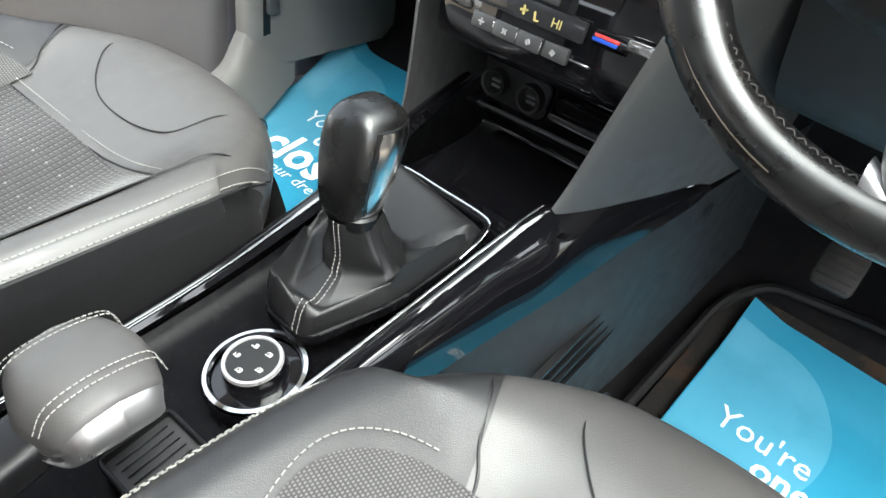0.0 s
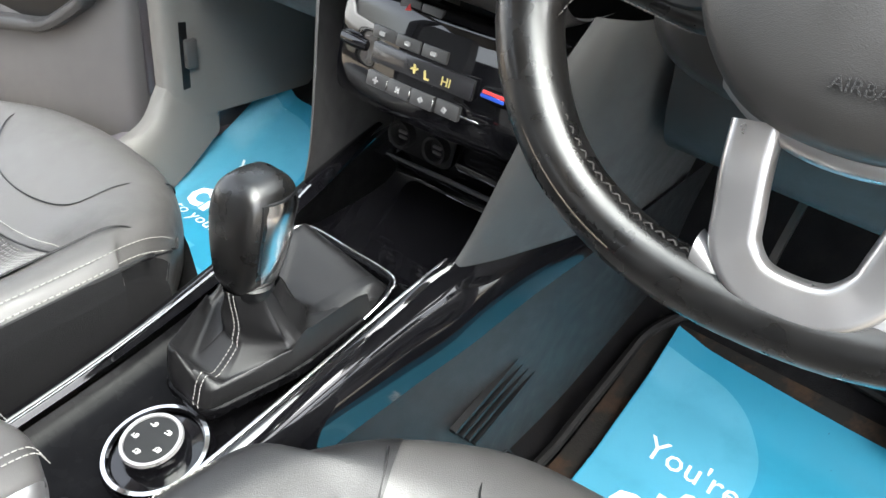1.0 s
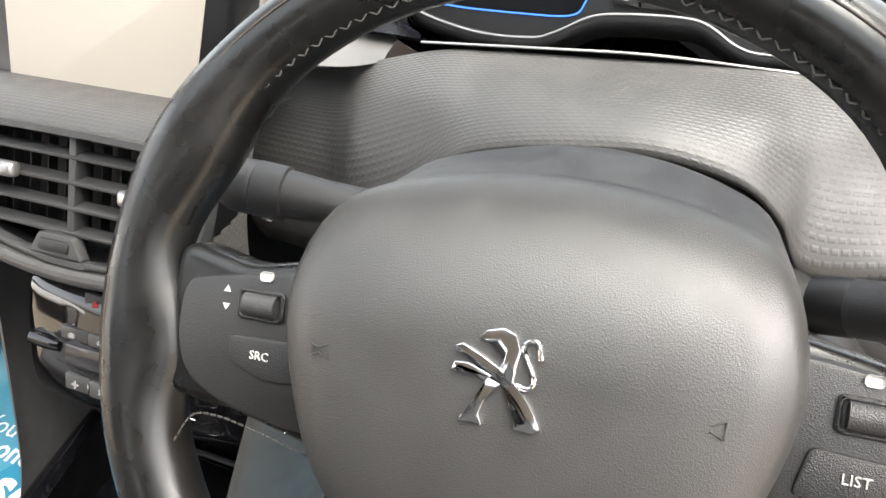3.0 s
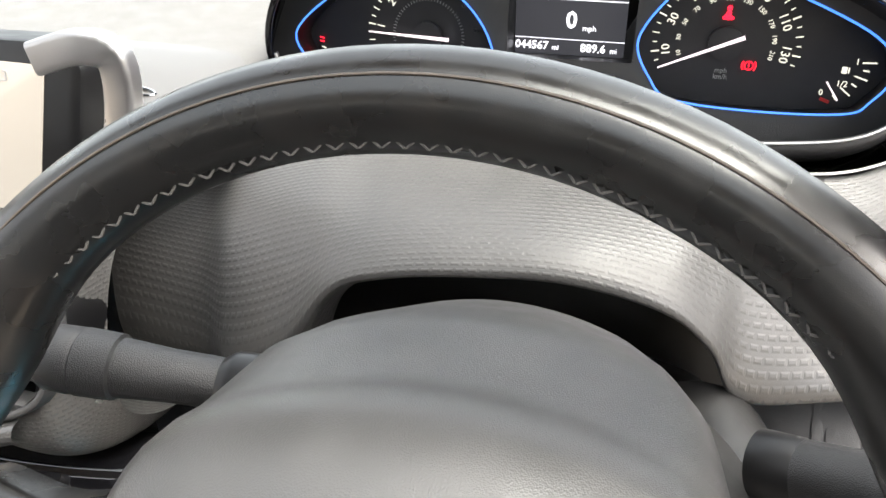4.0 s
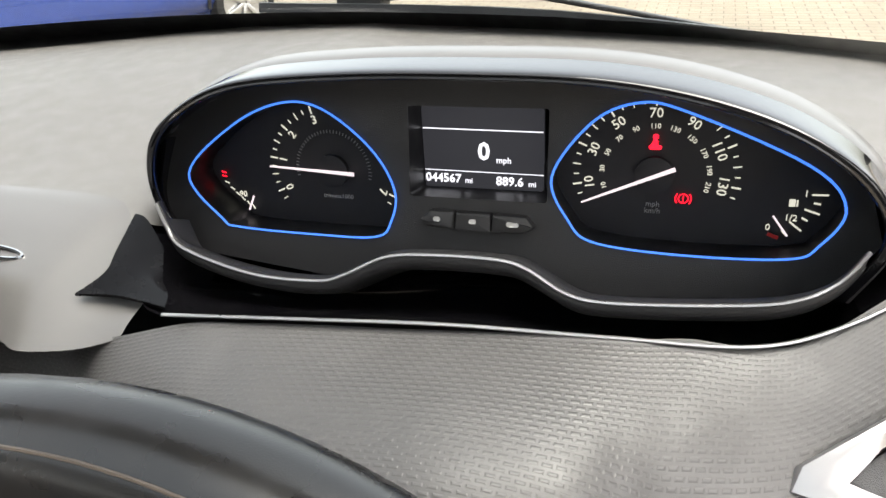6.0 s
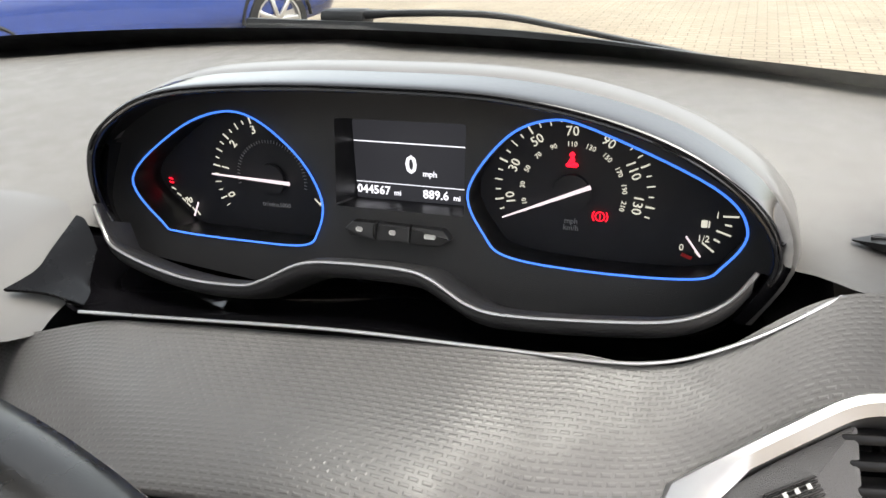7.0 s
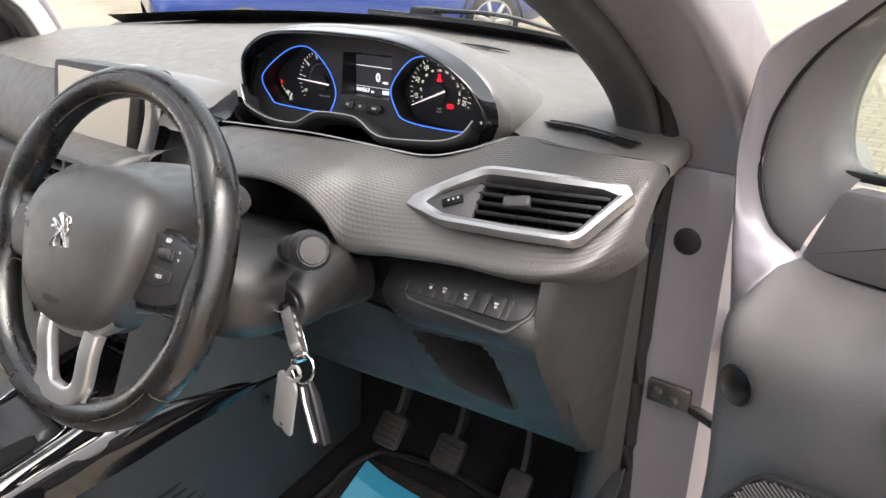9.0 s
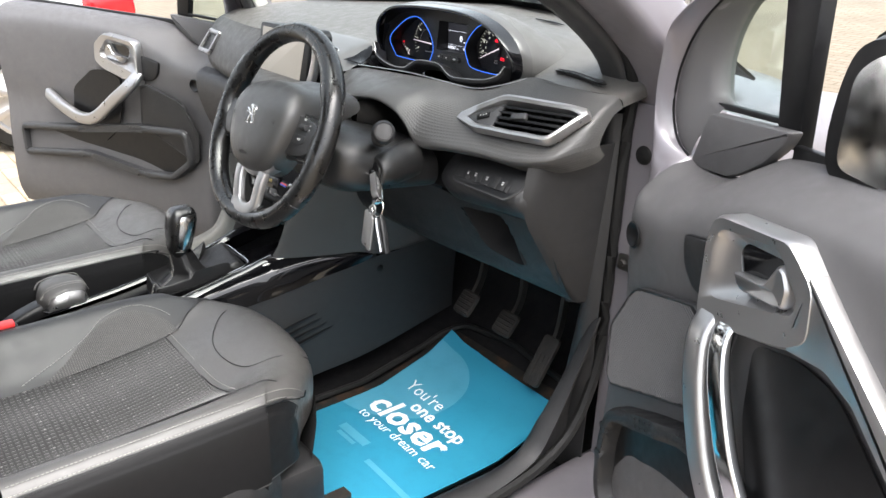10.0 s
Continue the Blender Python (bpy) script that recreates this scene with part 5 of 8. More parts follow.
def spoke(s):
    def q(poly):
        return [(HX + s * x, y) for x, y in poly]
    arm = q(rounded([(0.060, 0.040), (0.110, 0.030), (0.128, 0.026), (0.165, 0.034), (0.168, -0.036), (0.146, -0.038), (0.128, -0.039), (0.090, -0.047), (0.060, -0.045)], 0.012))
    part("side_spoke", prism(arm, 0.018, wm @ pose(0, 0, -0.010), 0.006, 3), RIM, steering, "black leather side spoke")
    pad = q(rounded([(0.070, 0.030), (0.105, 0.027), (0.135, 0.0215), (0.155, 0.018), (0.157, -0.0085), (0.150, -0.0256), (0.131, -0.0345), (0.092, -0.040), (0.070, -0.035)], 0.010))
    part("button_pad", prism(pad, 0.007, wm @ pose(0, 0, 0.007), 0.0025), SHROUDSKIN, steering, "dark grey button pad")
    part("roller", lathe([(0.0, -0.008), (0.0055, -0.0075), (0.0055, 0.0075), (0.0, 0.008)], 16, wm @ pose(HX + s * 0.115, 0.0112, 0.0135, 0, 90, 0)), PLASTIC_MID, steering, "ribbed roller switch")
    part("roller_frame", prism(q(rounded([(0.104, 0.0180), (0.126, 0.0175), (0.126, 0.0045), (0.104, 0.0045)], 0.003)), 0.0025, wm @ pose(0, 0, 0.0135), 0.0008, 1, inset_poly(q(rounded([(0.104, 0.0180), (0.126, 0.0175), (0.126, 0.0045), (0.104, 0.0045)], 0.003)), 0.002)), PLASTIC, steering)
    part("wheel_button", prism(q(rounded([(0.098, -0.0015), (0.1285, -0.0030), (0.128, -0.0140), (0.111, -0.0200), (0.094, -0.0190)], 0.003)), 0.002, wm @ pose(0, 0, 0.0135), 0.0008), PLASTIC, steering, "dark push button")
    part("button_word", lettering("SRC" if s < 0 else "LIST", 0.0052, wm @ pose(HX + s * 0.113, -0.0100, 0.0158)), WHITEMARK, steering)
    for yy in (0.0155, 0.0085):
        up = 1 if yy > 0.012 else -1
        part("arrow_mark", prism([(HX + s * 0.1325 - 0.0018, yy - 0.001 * up), (HX + s * 0.1325 + 0.0018, yy - 0.001 * up), (HX + s * 0.1325, yy + 0.0018 * up)], 0.0004, wm @ pose(0, 0, 0.0138)), WHITEMARK, steering)
    part("symbol_mark", rbox((0.006, 0.004, 0.0004), 0.001, 1, wm @ pose(HX + s * 0.114, 0.0235, 0.0142)), WHITEMARK, steering)
    part("spoke_stitching", stitches(smooth_line([wm @ V((HX + s * x, y, 0.010)) for x, y in ((0.086, -0.049), (0.112, -0.044), (0.132, -0.041), (0.146, -0.043), (0.154, -0.056))], 40), 0.0036, 0.0026, 0.0004), THREAD_DARK, steering, "grey spoke stitching")


both(spoke)
bridge = []
for k in range(9):
    a = -1 + k / 4
    x = HX + a * 0.047
    lift = 0.016 * abs(a) ** 2.5
    bridge.append([wm @ V((x, y + lift, z)) for y, z in ((-0.150, 0.002), (-0.152, 0.009), (-0.156, 0.012), (-0.162, 0.013), (-0.169, 0.0105), (-0.175, 0.003))])
u_path = [wm @ V((HX + x, y, z)) for x, y, z in ((-0.0400, -0.080, 0.016), (-0.0375, -0.100, 0.016), (-0.0340, -0.120, 0.013), (-0.0300, -0.136, 0.011), (-0.018, -0.148, 0.011), (0, -0.151, 0.011), (0.018, -0.148, 0.011), (0.0300, -0.136, 0.011), (0.0340, -0.120, 0.013), (0.0375, -0.100, 0.016), (0.0400, -0.080, 0.016))]
part("silver_loop", sweep(smooth_line(u_path, 64), rounded([(-0.0125, -0.007), (0.0125, -0.007), (0.0105, 0.0055), (-0.0105, 0.0055)], 0.004), up=wm.to_3x3() @ V((0, 0, 1))), SATIN, steering, "satin silver loop of the lower spoke")
part("silver_base", loft(bridge, 26, 16), SATIN, steering, "satin silver base of the lower spoke")
top_b = []
for k in range(13):
    a = -1 + k / 6
    y0_ = -0.0835 + 0.022 * abs(a) ** 2.2
    top_b.append([wm @ V((HX + a * 0.062, y0_ + y, z - 0.006 * a * a)) for y, z in ((0.006, 0.014), (0.001, 0.0205), (-0.0045, 0.0195), (-0.0075, 0.0140), (-0.0070, 0.004))])
part("silver_bridge", loft(top_b, 22, 12), SATIN, steering, "satin silver strip below the airbag cover")
part("hub_back", lathe([(0.05, -0.07), (0.06, -0.02), (0.055, 0.0), (0, 0.0)], 32, wm @ pose(0, 0, -0.005)), SATIN_BLACK, steering)
part("airbag_word", lettering("AIRBAG", 0.0085, wm @ pose(0.011, -0.058, 0.0428, 8)), PLASTIC, steering)
for s in (1, -1):
    part("horn_mark", tube([wm @ V((0.009 + s * 0.069 + dx, 0.004 + dy, 0.0426)) for dx, dy in ((-0.004, 0.002), (-0.001, 0.001), (0.003, 0.003), (0.003, -0.003), (-0.001, -0.001), (-0.004, -0.002))], 0.0004, 6, True), PLASTIC_MID, steering)
# chrome emblem as a plain shape
em = wm @ pose(0, 0, 0.0462)
def flake(*poly):
    return prism(rounded(list(poly), 0.0008), 0.0022, em, 0.0007)


emblem = join(flake((0.0003, 0.0199), (0.0027, 0.0234), (0.0084, 0.0250), (0.0127, 0.0236), (0.0153, 0.0179), (0.0145, 0.0118), (0.0140, 0.0058), (0.0113, 0.0043), (0.0065, 0.0082), (0.0095, 0.0138), (0.0071, 0.0163), (0.0046, 0.0188)),
              flake((-0.0078, 0.0164), (-0.0049, 0.0178), (0.0023, 0.0147), (0.0101, 0.0109), (0.0137, 0.0073), (0.0112, 0.0046), (0.0055, 0.0084), (-0.0013, 0.0117), (-0.0042, 0.0141), (-0.0069, 0.0140)),
              flake((-0.0083, 0.0077), (-0.0074, 0.0111), (-0.0023, 0.0115), (0.0032, 0.0096), (0.0065, 0.0082), (0.0039, 0.0057), (-0.0017, 0.0082), (-0.0055, 0.0094), (-0.0061, 0.0073)),
              flake((0.0046, 0.0078), (0.0100, 0.0060), (0.0050, -0.0001), (0.0035, -0.0054), (0.0051, -0.0091), (0.0014, -0.0085), (-0.0037, -0.0092), (-0.0031, -0.0065), (0.0008, -0.0050), (0.0020, -0.0003)),
              flake((0.0094, 0.0068), (0.0136, 0.0081), (0.0185, 0.0028), (0.0224, -0.0022), (0.0248, -0.0066), (0.0226, -0.0084), (0.0156, -0.0081), (0.0157, -0.0053), (0.0196, -0.0048), (0.0160, 0.0003)),
              tube(smooth_line([em @ V((x, y, 0.001)) for x, y in ((0.0149, 0.0064), (0.0190, 0.0059), (0.0205, 0.0091), (0.0179, 0.0145), (0.0158, 0.0195), (0.0179, 0.0218), (0.0206, 0.0212), (0.0219, 0.0162))], 24), 0.0009, 8))
part("emblem", emblem, CHROME, steering, "polished chrome emblem")

# ---- column shroud, stalks ----
column = thing("steering_column", "dark plastic steering column shroud with stalks", "steering column", (0.35, 0.15, 0.98))
def shroud_ring(y, hw, zt, zb):
    zc, h = (zt + zb) / 2, (zt - zb) / 2
    out = []
    for k in range(24):
        a = 2 * math.pi * k / 24
        c, q = math.cos(a), math.sin(a)
        out.append((0.352 + hw * math.copysign(abs(c) ** 0.62, c), y, zc + h * math.copysign(abs(q) ** 0.7, q)))
    return out


cs = [shroud_ring(*r) for r in ((0.082, 0.095, 1.020, 0.950), (0.090, 0.120, 1.032, 0.935), (0.125, 0.138, 1.036, 0.920), (0.20, 0.138, 1.020, 0.912), (0.30, 0.124, 0.990, 0.90))]
part("shroud", loft(cs, 24, 64, True, caps=True), SHROUDSKIN, column, "dark grained column shroud")
ign_sec = [[(0.470 + 0.9 * r * math.cos(a) + dx, y, 0.972 + 0.9 * r * math.sin(a)) for a in [2 * math.pi * k / 10 for k in range(10)]] for y, r, dx in ((0.148, 0.022, 0.022), (0.152, 0.029, 0.022), (0.18, 0.036, 0.014), (0.25, 0.040, -0.012))]
part("ignition_housing", loft(ign_sec, 14, 30, True, caps=True), SHROUDSKIN, column, "dark ignition lock housing")
part("ignition_barrel", lathe([(0.0, 0.006), (0.010, 0.006), (0.016, 0.004), (0.018, 0.0)], 28, axes((0.492, 0.149, 0.972), (1, 0, 0), (0, 0.1, 1))), SATIN_BLACK, column, "black ignition barrel")
part("column_gasket", prism(rounded([(-0.20, -0.07), (0.20, -0.07), (0.205, 0.075), (-0.205, 0.075)], 0.03), 0.008, axes((0.355, 0.335, 0.975), (1, 0, 0), (0, 0.15, 1)), 0.002), SATIN_BLACK, column, "black gasket round the column")
part("shroud_joint", tube([(0.505, 0.17, 0.945), (0.502, 0.14, 0.965), (0.46, 0.105, 0.985)], 0.0012, 6), SATIN_BLACK, column)


def stalk(s):
    base = V((0.482, 0.166, 1.026)) if s > 0 else V((0.268, 0.118, 1.052))
    tip = V((0.570, 0.113, 1.062)) if s > 0 else V((0.172, 0.100, 1.062))
    d = (tip - base)
    L = d.length
    m = Matrix.Translation(base) @ d.to_track_quat('Z', 'Y').to_matrix().to_4x4()
    w = 1.3 if s > 0 else 1.0
    part("stalk_boot", lathe([(0.0155, -0.006), (0.0150, 0.012), (0.0125, 0.016), (0.011, 0.018)], 24, m), SATIN_BLACK, column, "black stalk boot")
    part("stalk", lathe([(0.0, 0), (0.011 * w, 0.0), (0.0115 * w, L * 0.4), (0.0125 * w, L * 0.55), (0.0130 * w, L * 0.63)], 24, m), PLASTIC, column, "satin black column stalk")
    part("stalk_ring", lathe([(0.0130 * w, L * 0.63), (0.0145 * w, L * 0.64), (0.0150 * w, L * 0.80), (0.0138 * w, L * 0.81)], 24, m), PLASTIC, column, "ribbed stalk ring")
    part("stalk_end", lathe([(0.0138 * w, L * 0.81), (0.0148 * w, L * 0.83), (0.0144 * w, L * 0.94), (0.0115 * w, L * 0.99), (0.0105 * w, L * 0.985), (0.0098 * w, L * 1.004), (0.0, L * 1.010)], 24, m), PLASTIC, column, "dark stalk end knob")
    for k in range(5):
        a = radians(60 + 18 * k)
        part("stalk_mark", rbox((0.0035, 0.003, 0.0005), 0.0001, 1, m @ pose(0.0153 * w * math.cos(a) * (1 if s < 0 else 0.3), -0.0153 * w * abs(math.sin(a)), L * (0.70 + 0.045 * (k % 3)), 90)), WHITEMARK, column)


both(stalk)

# ---- centre stack ----
stack = thing("centre_stack", "centre stack with touchscreen, vents and climate panel", "centre stack", (KX, 0.25, 0.9))
part("screen_surround", prism(rounded([(-0.165, 1.152), (-0.18, 1.02), (-0.165, 1.0), (0.03, 0.998), (0.055, 1.02), (0.075, 1.145), (0.06, 1.157)], 0.012), 0.05, axes((0, 0.2045, 0), (1, 0, 0), (0, 0.10, 1)), 0.004), SATIN_BLACK, stack, "black touchscreen surround")
sm = axes((0, 0.2045, 0), (1, 0, 0), (0, 0.10, 1)) @ pose(0, 0, 0.0502)
part("screen_glass", prism(rounded([(-0.150, 1.143), (-0.158, 1.02), (0.025, 1.018), (0.048, 1.142)], 0.004), 0.0012, sm, 0.0004), SCREENSHEEN, stack, "touchscreen glass, its pale reflection as a weak glow")
part("screen_clock", lettering("14:3", 0.010, sm @ pose(0.012, 1.133, 0.0014)), GREYMARK, stack)
part("screen_bracket", sweep(smooth_line([(0.066, 0.245, 1.152), (0.096, 0.248, 1.160), (0.112, 0.255, 1.150), (0.100, 0.262, 1.10), (0.070, 0.262, 1.04), (0.045, 0.258, 1.005)], 30), rounded([(-0.010, -0.007), (0.010, -0.007), (0.010, 0.007), (-0.010, 0.007)], 0.004), up=(0, -1, 0)), SATIN, stack, "satin silver screen bracket")
# centre vents pod
pod = [[(x, y, z) for y, z in ((0.27, 1.045), (0.215, 1.040), (0.190, 1.010), (0.178, 0.960), (0.185, 0.915), (0.23, 0.885), (0.30, 0.88))] for x in (-0.185, -0.175, -0.10, 0.0, 0.075, 0.09)]
pod[0] = [(x, y + 0.05, z) for x, y, z in pod[0]]
pod[-1] = [(x, y + 0.05, z) for x, y, z in pod[-1]]
pm = axes((-0.035, 0.184, 0.980), (1, 0, 0), (0, 0.28, 1))
opening = [(p.x, p.y) for p in smooth_line([(x, y, 0) for x, y in ((-0.120, 0.047), (-0.127, 0.010), (-0.116, -0.022), (-0.080, -0.040), (-0.03, -0.050), (0.03, -0.050), (0.080, -0.040), (0.116, -0.022), (0.127, 0.010), (0.120, 0.047), (0.06, 0.052), (-0.06, 0.052))], 72, True)]
shell_pod = loft(pod, 120, 90)
pinv = pm.inverted()
cutter = inset_poly(opening, 0.003)
bmesh.ops.delete(shell_pod, geom=[f for f in shell_pod.faces if inside(cutter, *(pinv @ f.calc_center_median()).xy)], context='FACES')
part("vent_pod", shell_pod, DASHWEAVE, stack, "embossed grey vent pod")
inner_o = inset_poly(opening, 0.005)
part("vent_frame", prism(opening, 0.012, pm @ pose(0, 0, -0.005), 0.002, 2, inner_o), PLASTIC_MID, stack, "grey vent frame")
part("vent_sleeve", prism(inset_poly(opening, 0.003), 0.040, pm @ pose(0, 0, -0.044), 0, 1, inner_o), SATIN_BLACK, stack, "black vent sleeve")
part("vent_well", prism(inner_o, 0.002, pm @ pose(0, 0, -0.045)), SATIN_BLACK, stack)
for k in range(4):
    yy = 0.033 - 0.0195 * k
    sa, sb = span(inner_o, yy)
    part("vent_slat", rbox((sb - sa - 0.002, 0.0034, 0.014), 0.0012, 2, pm @ pose((sa + sb) / 2, yy, -0.006, 18)), PLASTIC_MID, stack, "grey vent slat")
for k in range(12):
    xx = -0.099 + 0.018 * k
    part("upright_slat", rbox((0.0016, 0.072, 0.010), 0.0004, 1, pm @ pose(xx, 0.004, -0.026)), PLASTIC, stack)
part("vent_divider", rbox((0.007, 0.090, 0.016), 0.0015, 2, pm @ pose(0.0, 0.002, -0.008)), PLASTIC_MID, stack)
lipz = [[pm @ V((x, y - 0.006 * (1 - (x / 0.125) ** 2) + dy, dz)) for dy, dz in ((0.004, 0.002), (0.0, 0.008), (-0.008, 0.008), (-0.012, 0.002))] for x, y in ((-0.100, -0.036), (-0.06, -0.046), (0, -0.049), (0.06, -0.046), (0.100, -0.036))]
part("vent_lip", loft(lipz, 26, 8), DASHWEAVE, stack, "embossed grey lip below the vent")
for k in (-1, 1):
    part("vent_tab", rbox((0.032, 0.012, 0.012), 0.004, 3, pm @ pose(k * 0.066, 0.012 - 0.002 * k, 0.004)), SATIN, stack, "silver-edged vent tab")
part("vent_wheel_housing", prism(rounded([(-0.026, -0.010), (0.026, -0.010), (0.016, 0.008), (-0.016, 0.008)], 0.003), 0.010, pm @ pose(-0.008, -0.036, -0.003), 0.002), PLASTIC_MID, stack, "grey thumbwheel housing")
part("vent_wheel", join(rbox((0.030, 0.010, 0.006), 0.0025, 2, pm @ pose(-0.008, -0.037, 0.0062)), rbox((0.010, 0.003, 0.001), 0.0003, 1, pm @ pose(-0.011, -0.037, 0.0095))), PLASTIC, stack, "black vent thumbwheel")
# climate panel
hm = axes((KX, 0.188, 0.822), (1, 0, 0), (0, 0.22, 1))
hsec = [[hm @ V((x, y, -0.02 - 0.35 * (x / 0.11) ** 2 * 0.05 + z)) for y, z in ((0.062, -0.03), (0.058, 0.012), (0.030, 0.020), (0.0, 0.020), (-0.03, 0.018), (-0.056, 0.006), (-0.060, -0.03))] for x in (-0.108, -0.09, -0.04, 0, 0.04, 0.09, 0.132)]
part("climate_fascia", loft(hsec, 24, 30), GLOSS, stack, "gloss black climate control fascia")


def key(name, x, y, w, h, mat, lab=""):
    zz = -0.02 - 0.35 * (x / 0.11) ** 2 * 0.05 + 0.0195 - (0.006 if y > 0.04 or y < -0.04 else 0)
    return part(name, rbox((w, h, 0.006), 0.0015, 2, hm @ pose(x, y, zz)), mat, stack, lab)


for k in range(2):
    kb = key("climate_key", -0.020 + 0.026 * k, 0.052, 0.025, 0.017, PLASTIC_MID, "grey hazard and lock key")
    if k == 0:
        part("hazard_mark", prism([(-0.004, -0.003), (0.004, -0.003), (0, 0.004)], 0.0006, hm @ pose(-0.020, 0.052, -0.0035)), REDPLASTIC, kb)
for k in range(3):
    kb = key("climate_key", -0.040 + 0.0315 * k, 0.0215, 0.030, 0.012, KEYGREY, "grey climate key")
    part("key_mark", rbox((0.007, 0.004, 0.0005), 0.001, 1, hm @ pose(-0.040 + 0.0315 * k, 0.0215, 0.0030)), GREYMARK, kb)
for k in range(4):
    x = -0.0372 + 0.0286 * k
    kb = key("climate_key", x, -0.0240, 0.0278, 0.0150, KEYGREY, "grey climate key with a white symbol")
    part("key_mark", join(*[rbox((0.0042, 0.0018, 0.0005), 0.0006, 1, hm @ pose(x + 0.0016 * math.cos(a + k), -0.0240 + 0.0016 * math.sin(a + k), 0.0030, 0, 0, math.degrees(a) + 20 * k)) for a in (0.0, 1.57, 3.14, 4.71)]), GREYMARK, kb)
    if k:
        part("key_joint", rbox((0.0010, 0.0090, 0.0020), 0.0004, 1, hm @ pose(x - 0.0143, -0.0240, 0.0022)), CHROME_SOFT, stack, "thin bright joint between keys")
dsp = key("climate_display", 0.012, 0.0025, 0.122, 0.0200, SCREENGLASS, "dark climate display")
part("display_sign", join(lettering("HI", 0.012, hm @ pose(0.044, 0.001, 0.0038)), *[rbox((0.0052, 0.0020, 0.0004), 0.0008, 1, hm @ pose(0.006 + 0.002 * math.cos(a), 0.002 + 0.002 * math.sin(a), 0.0035, 0, 0, math.degrees(a) + 25)) for a in (0.0, 1.57, 3.14, 4.71)], rbox((0.0022, 0.0070, 0.0004), 0.0006, 1, hm @ pose(0.0190, 0.001, 0.0035, 0, 0, 15)), rbox((0.0060, 0.0020, 0.0004), 0.0006, 1, hm @ pose(0.0215, -0.003, 0.0035))), AMBERSIGN, dsp, "yellow display signs")
for s in (-1, 1):
    part("climate_knob", lathe([(0.0, -0.018), (0.0070, -0.017), (0.0080, 0.0), (0.0070, 0.017), (0, 0.018)], 20, hm @ pose(0.096 if s > 0 else -0.080, 0.003, -0.010, 0, 90)), GLOSS, stack, "dark temperature roller")
part("roller_mark", rbox((0.026, 0.0032, 0.001), 0.0004, 1, hm @ pose(0.094, 0.0058, -0.0022, -18)), REDPLASTIC, stack, "red warm mark")
part("roller_mark", rbox((0.026, 0.0034, 0.001), 0.0004, 1, hm @ pose(0.093, 0.0022, -0.0016)), BLUEMARK, stack, "blue cold mark")
part("roller_cap", rbox((0.024, 0.0105, 0.004), 0.0018, 2, hm @ pose(0.124, 0.0075, -0.0085, 0, 12)), CHROME_SOFT, stack, "polished silver roller end")
# a glint on the gloss fascia, laid on as a silver bar
part("fascia_glint", rbox((0.022, 0.0018, 0.001), 0.0004, 1, hm @ pose(0.076, -0.0235, 0.0005)), CHROME_SOFT, stack, "glint on the gloss fascia as a thin silver bar")
# cubby with sockets
cub = [[(x, y, z) for y, z in ((0.205, 0.762), (0.285, 0.755), (0.292, 0.70), (0.288, 0.672), (0.262, 0.664), (0.30, 0.655), (0.305, 0.62), (0.24, 0.605), (0.12, 0.606))] for x in (-0.135, -0.05, 0.02, 0.075)]
part("cubby", loft(cub, 12, 44), GLOSS, stack, "black storage cubby")
part("cubby_lip", tube(smooth_line([(-0.120, 0.268, 0.664), (-0.048, 0.268, 0.668), (0.05, 0.262, 0.674)], 16), 0.003, 8), PLASTIC_MID, stack, "grey shelf lip")
part("socket_plate", prism(rounded([(-0.045, 0.022), (0.048, 0.022), (0.042, -0.024), (-0.038, -0.024)], 0.012), 0.004, axes((-0.082, 0.288, 0.692), (1, 0, 0), (0, 0.05, 1)), 0.0015), PLASTIC, stack, "dark socket plate")
for x in (-0.108, -0.057):
    sk = part("socket", lathe([(0.0, 0.002), (0.011, 0.002), (0.0135, 0.012), (0.0165, 0.013), (0.0175, 0.0)], 28, axes((x, 0.286, 0.692), (1, 0, 0), (0, 0.05, 1))), PLASTIC, stack, "round black socket")
    part("socket_port", join(rbox((0.012, 0.004, 0.003), 0.0006, 1, pose(x, 0.2815, 0.694)), rbox((0.012, 0.003, 0.003), 0.0006, 1, pose(x, 0.2815, 0.687))), SATIN, sk)


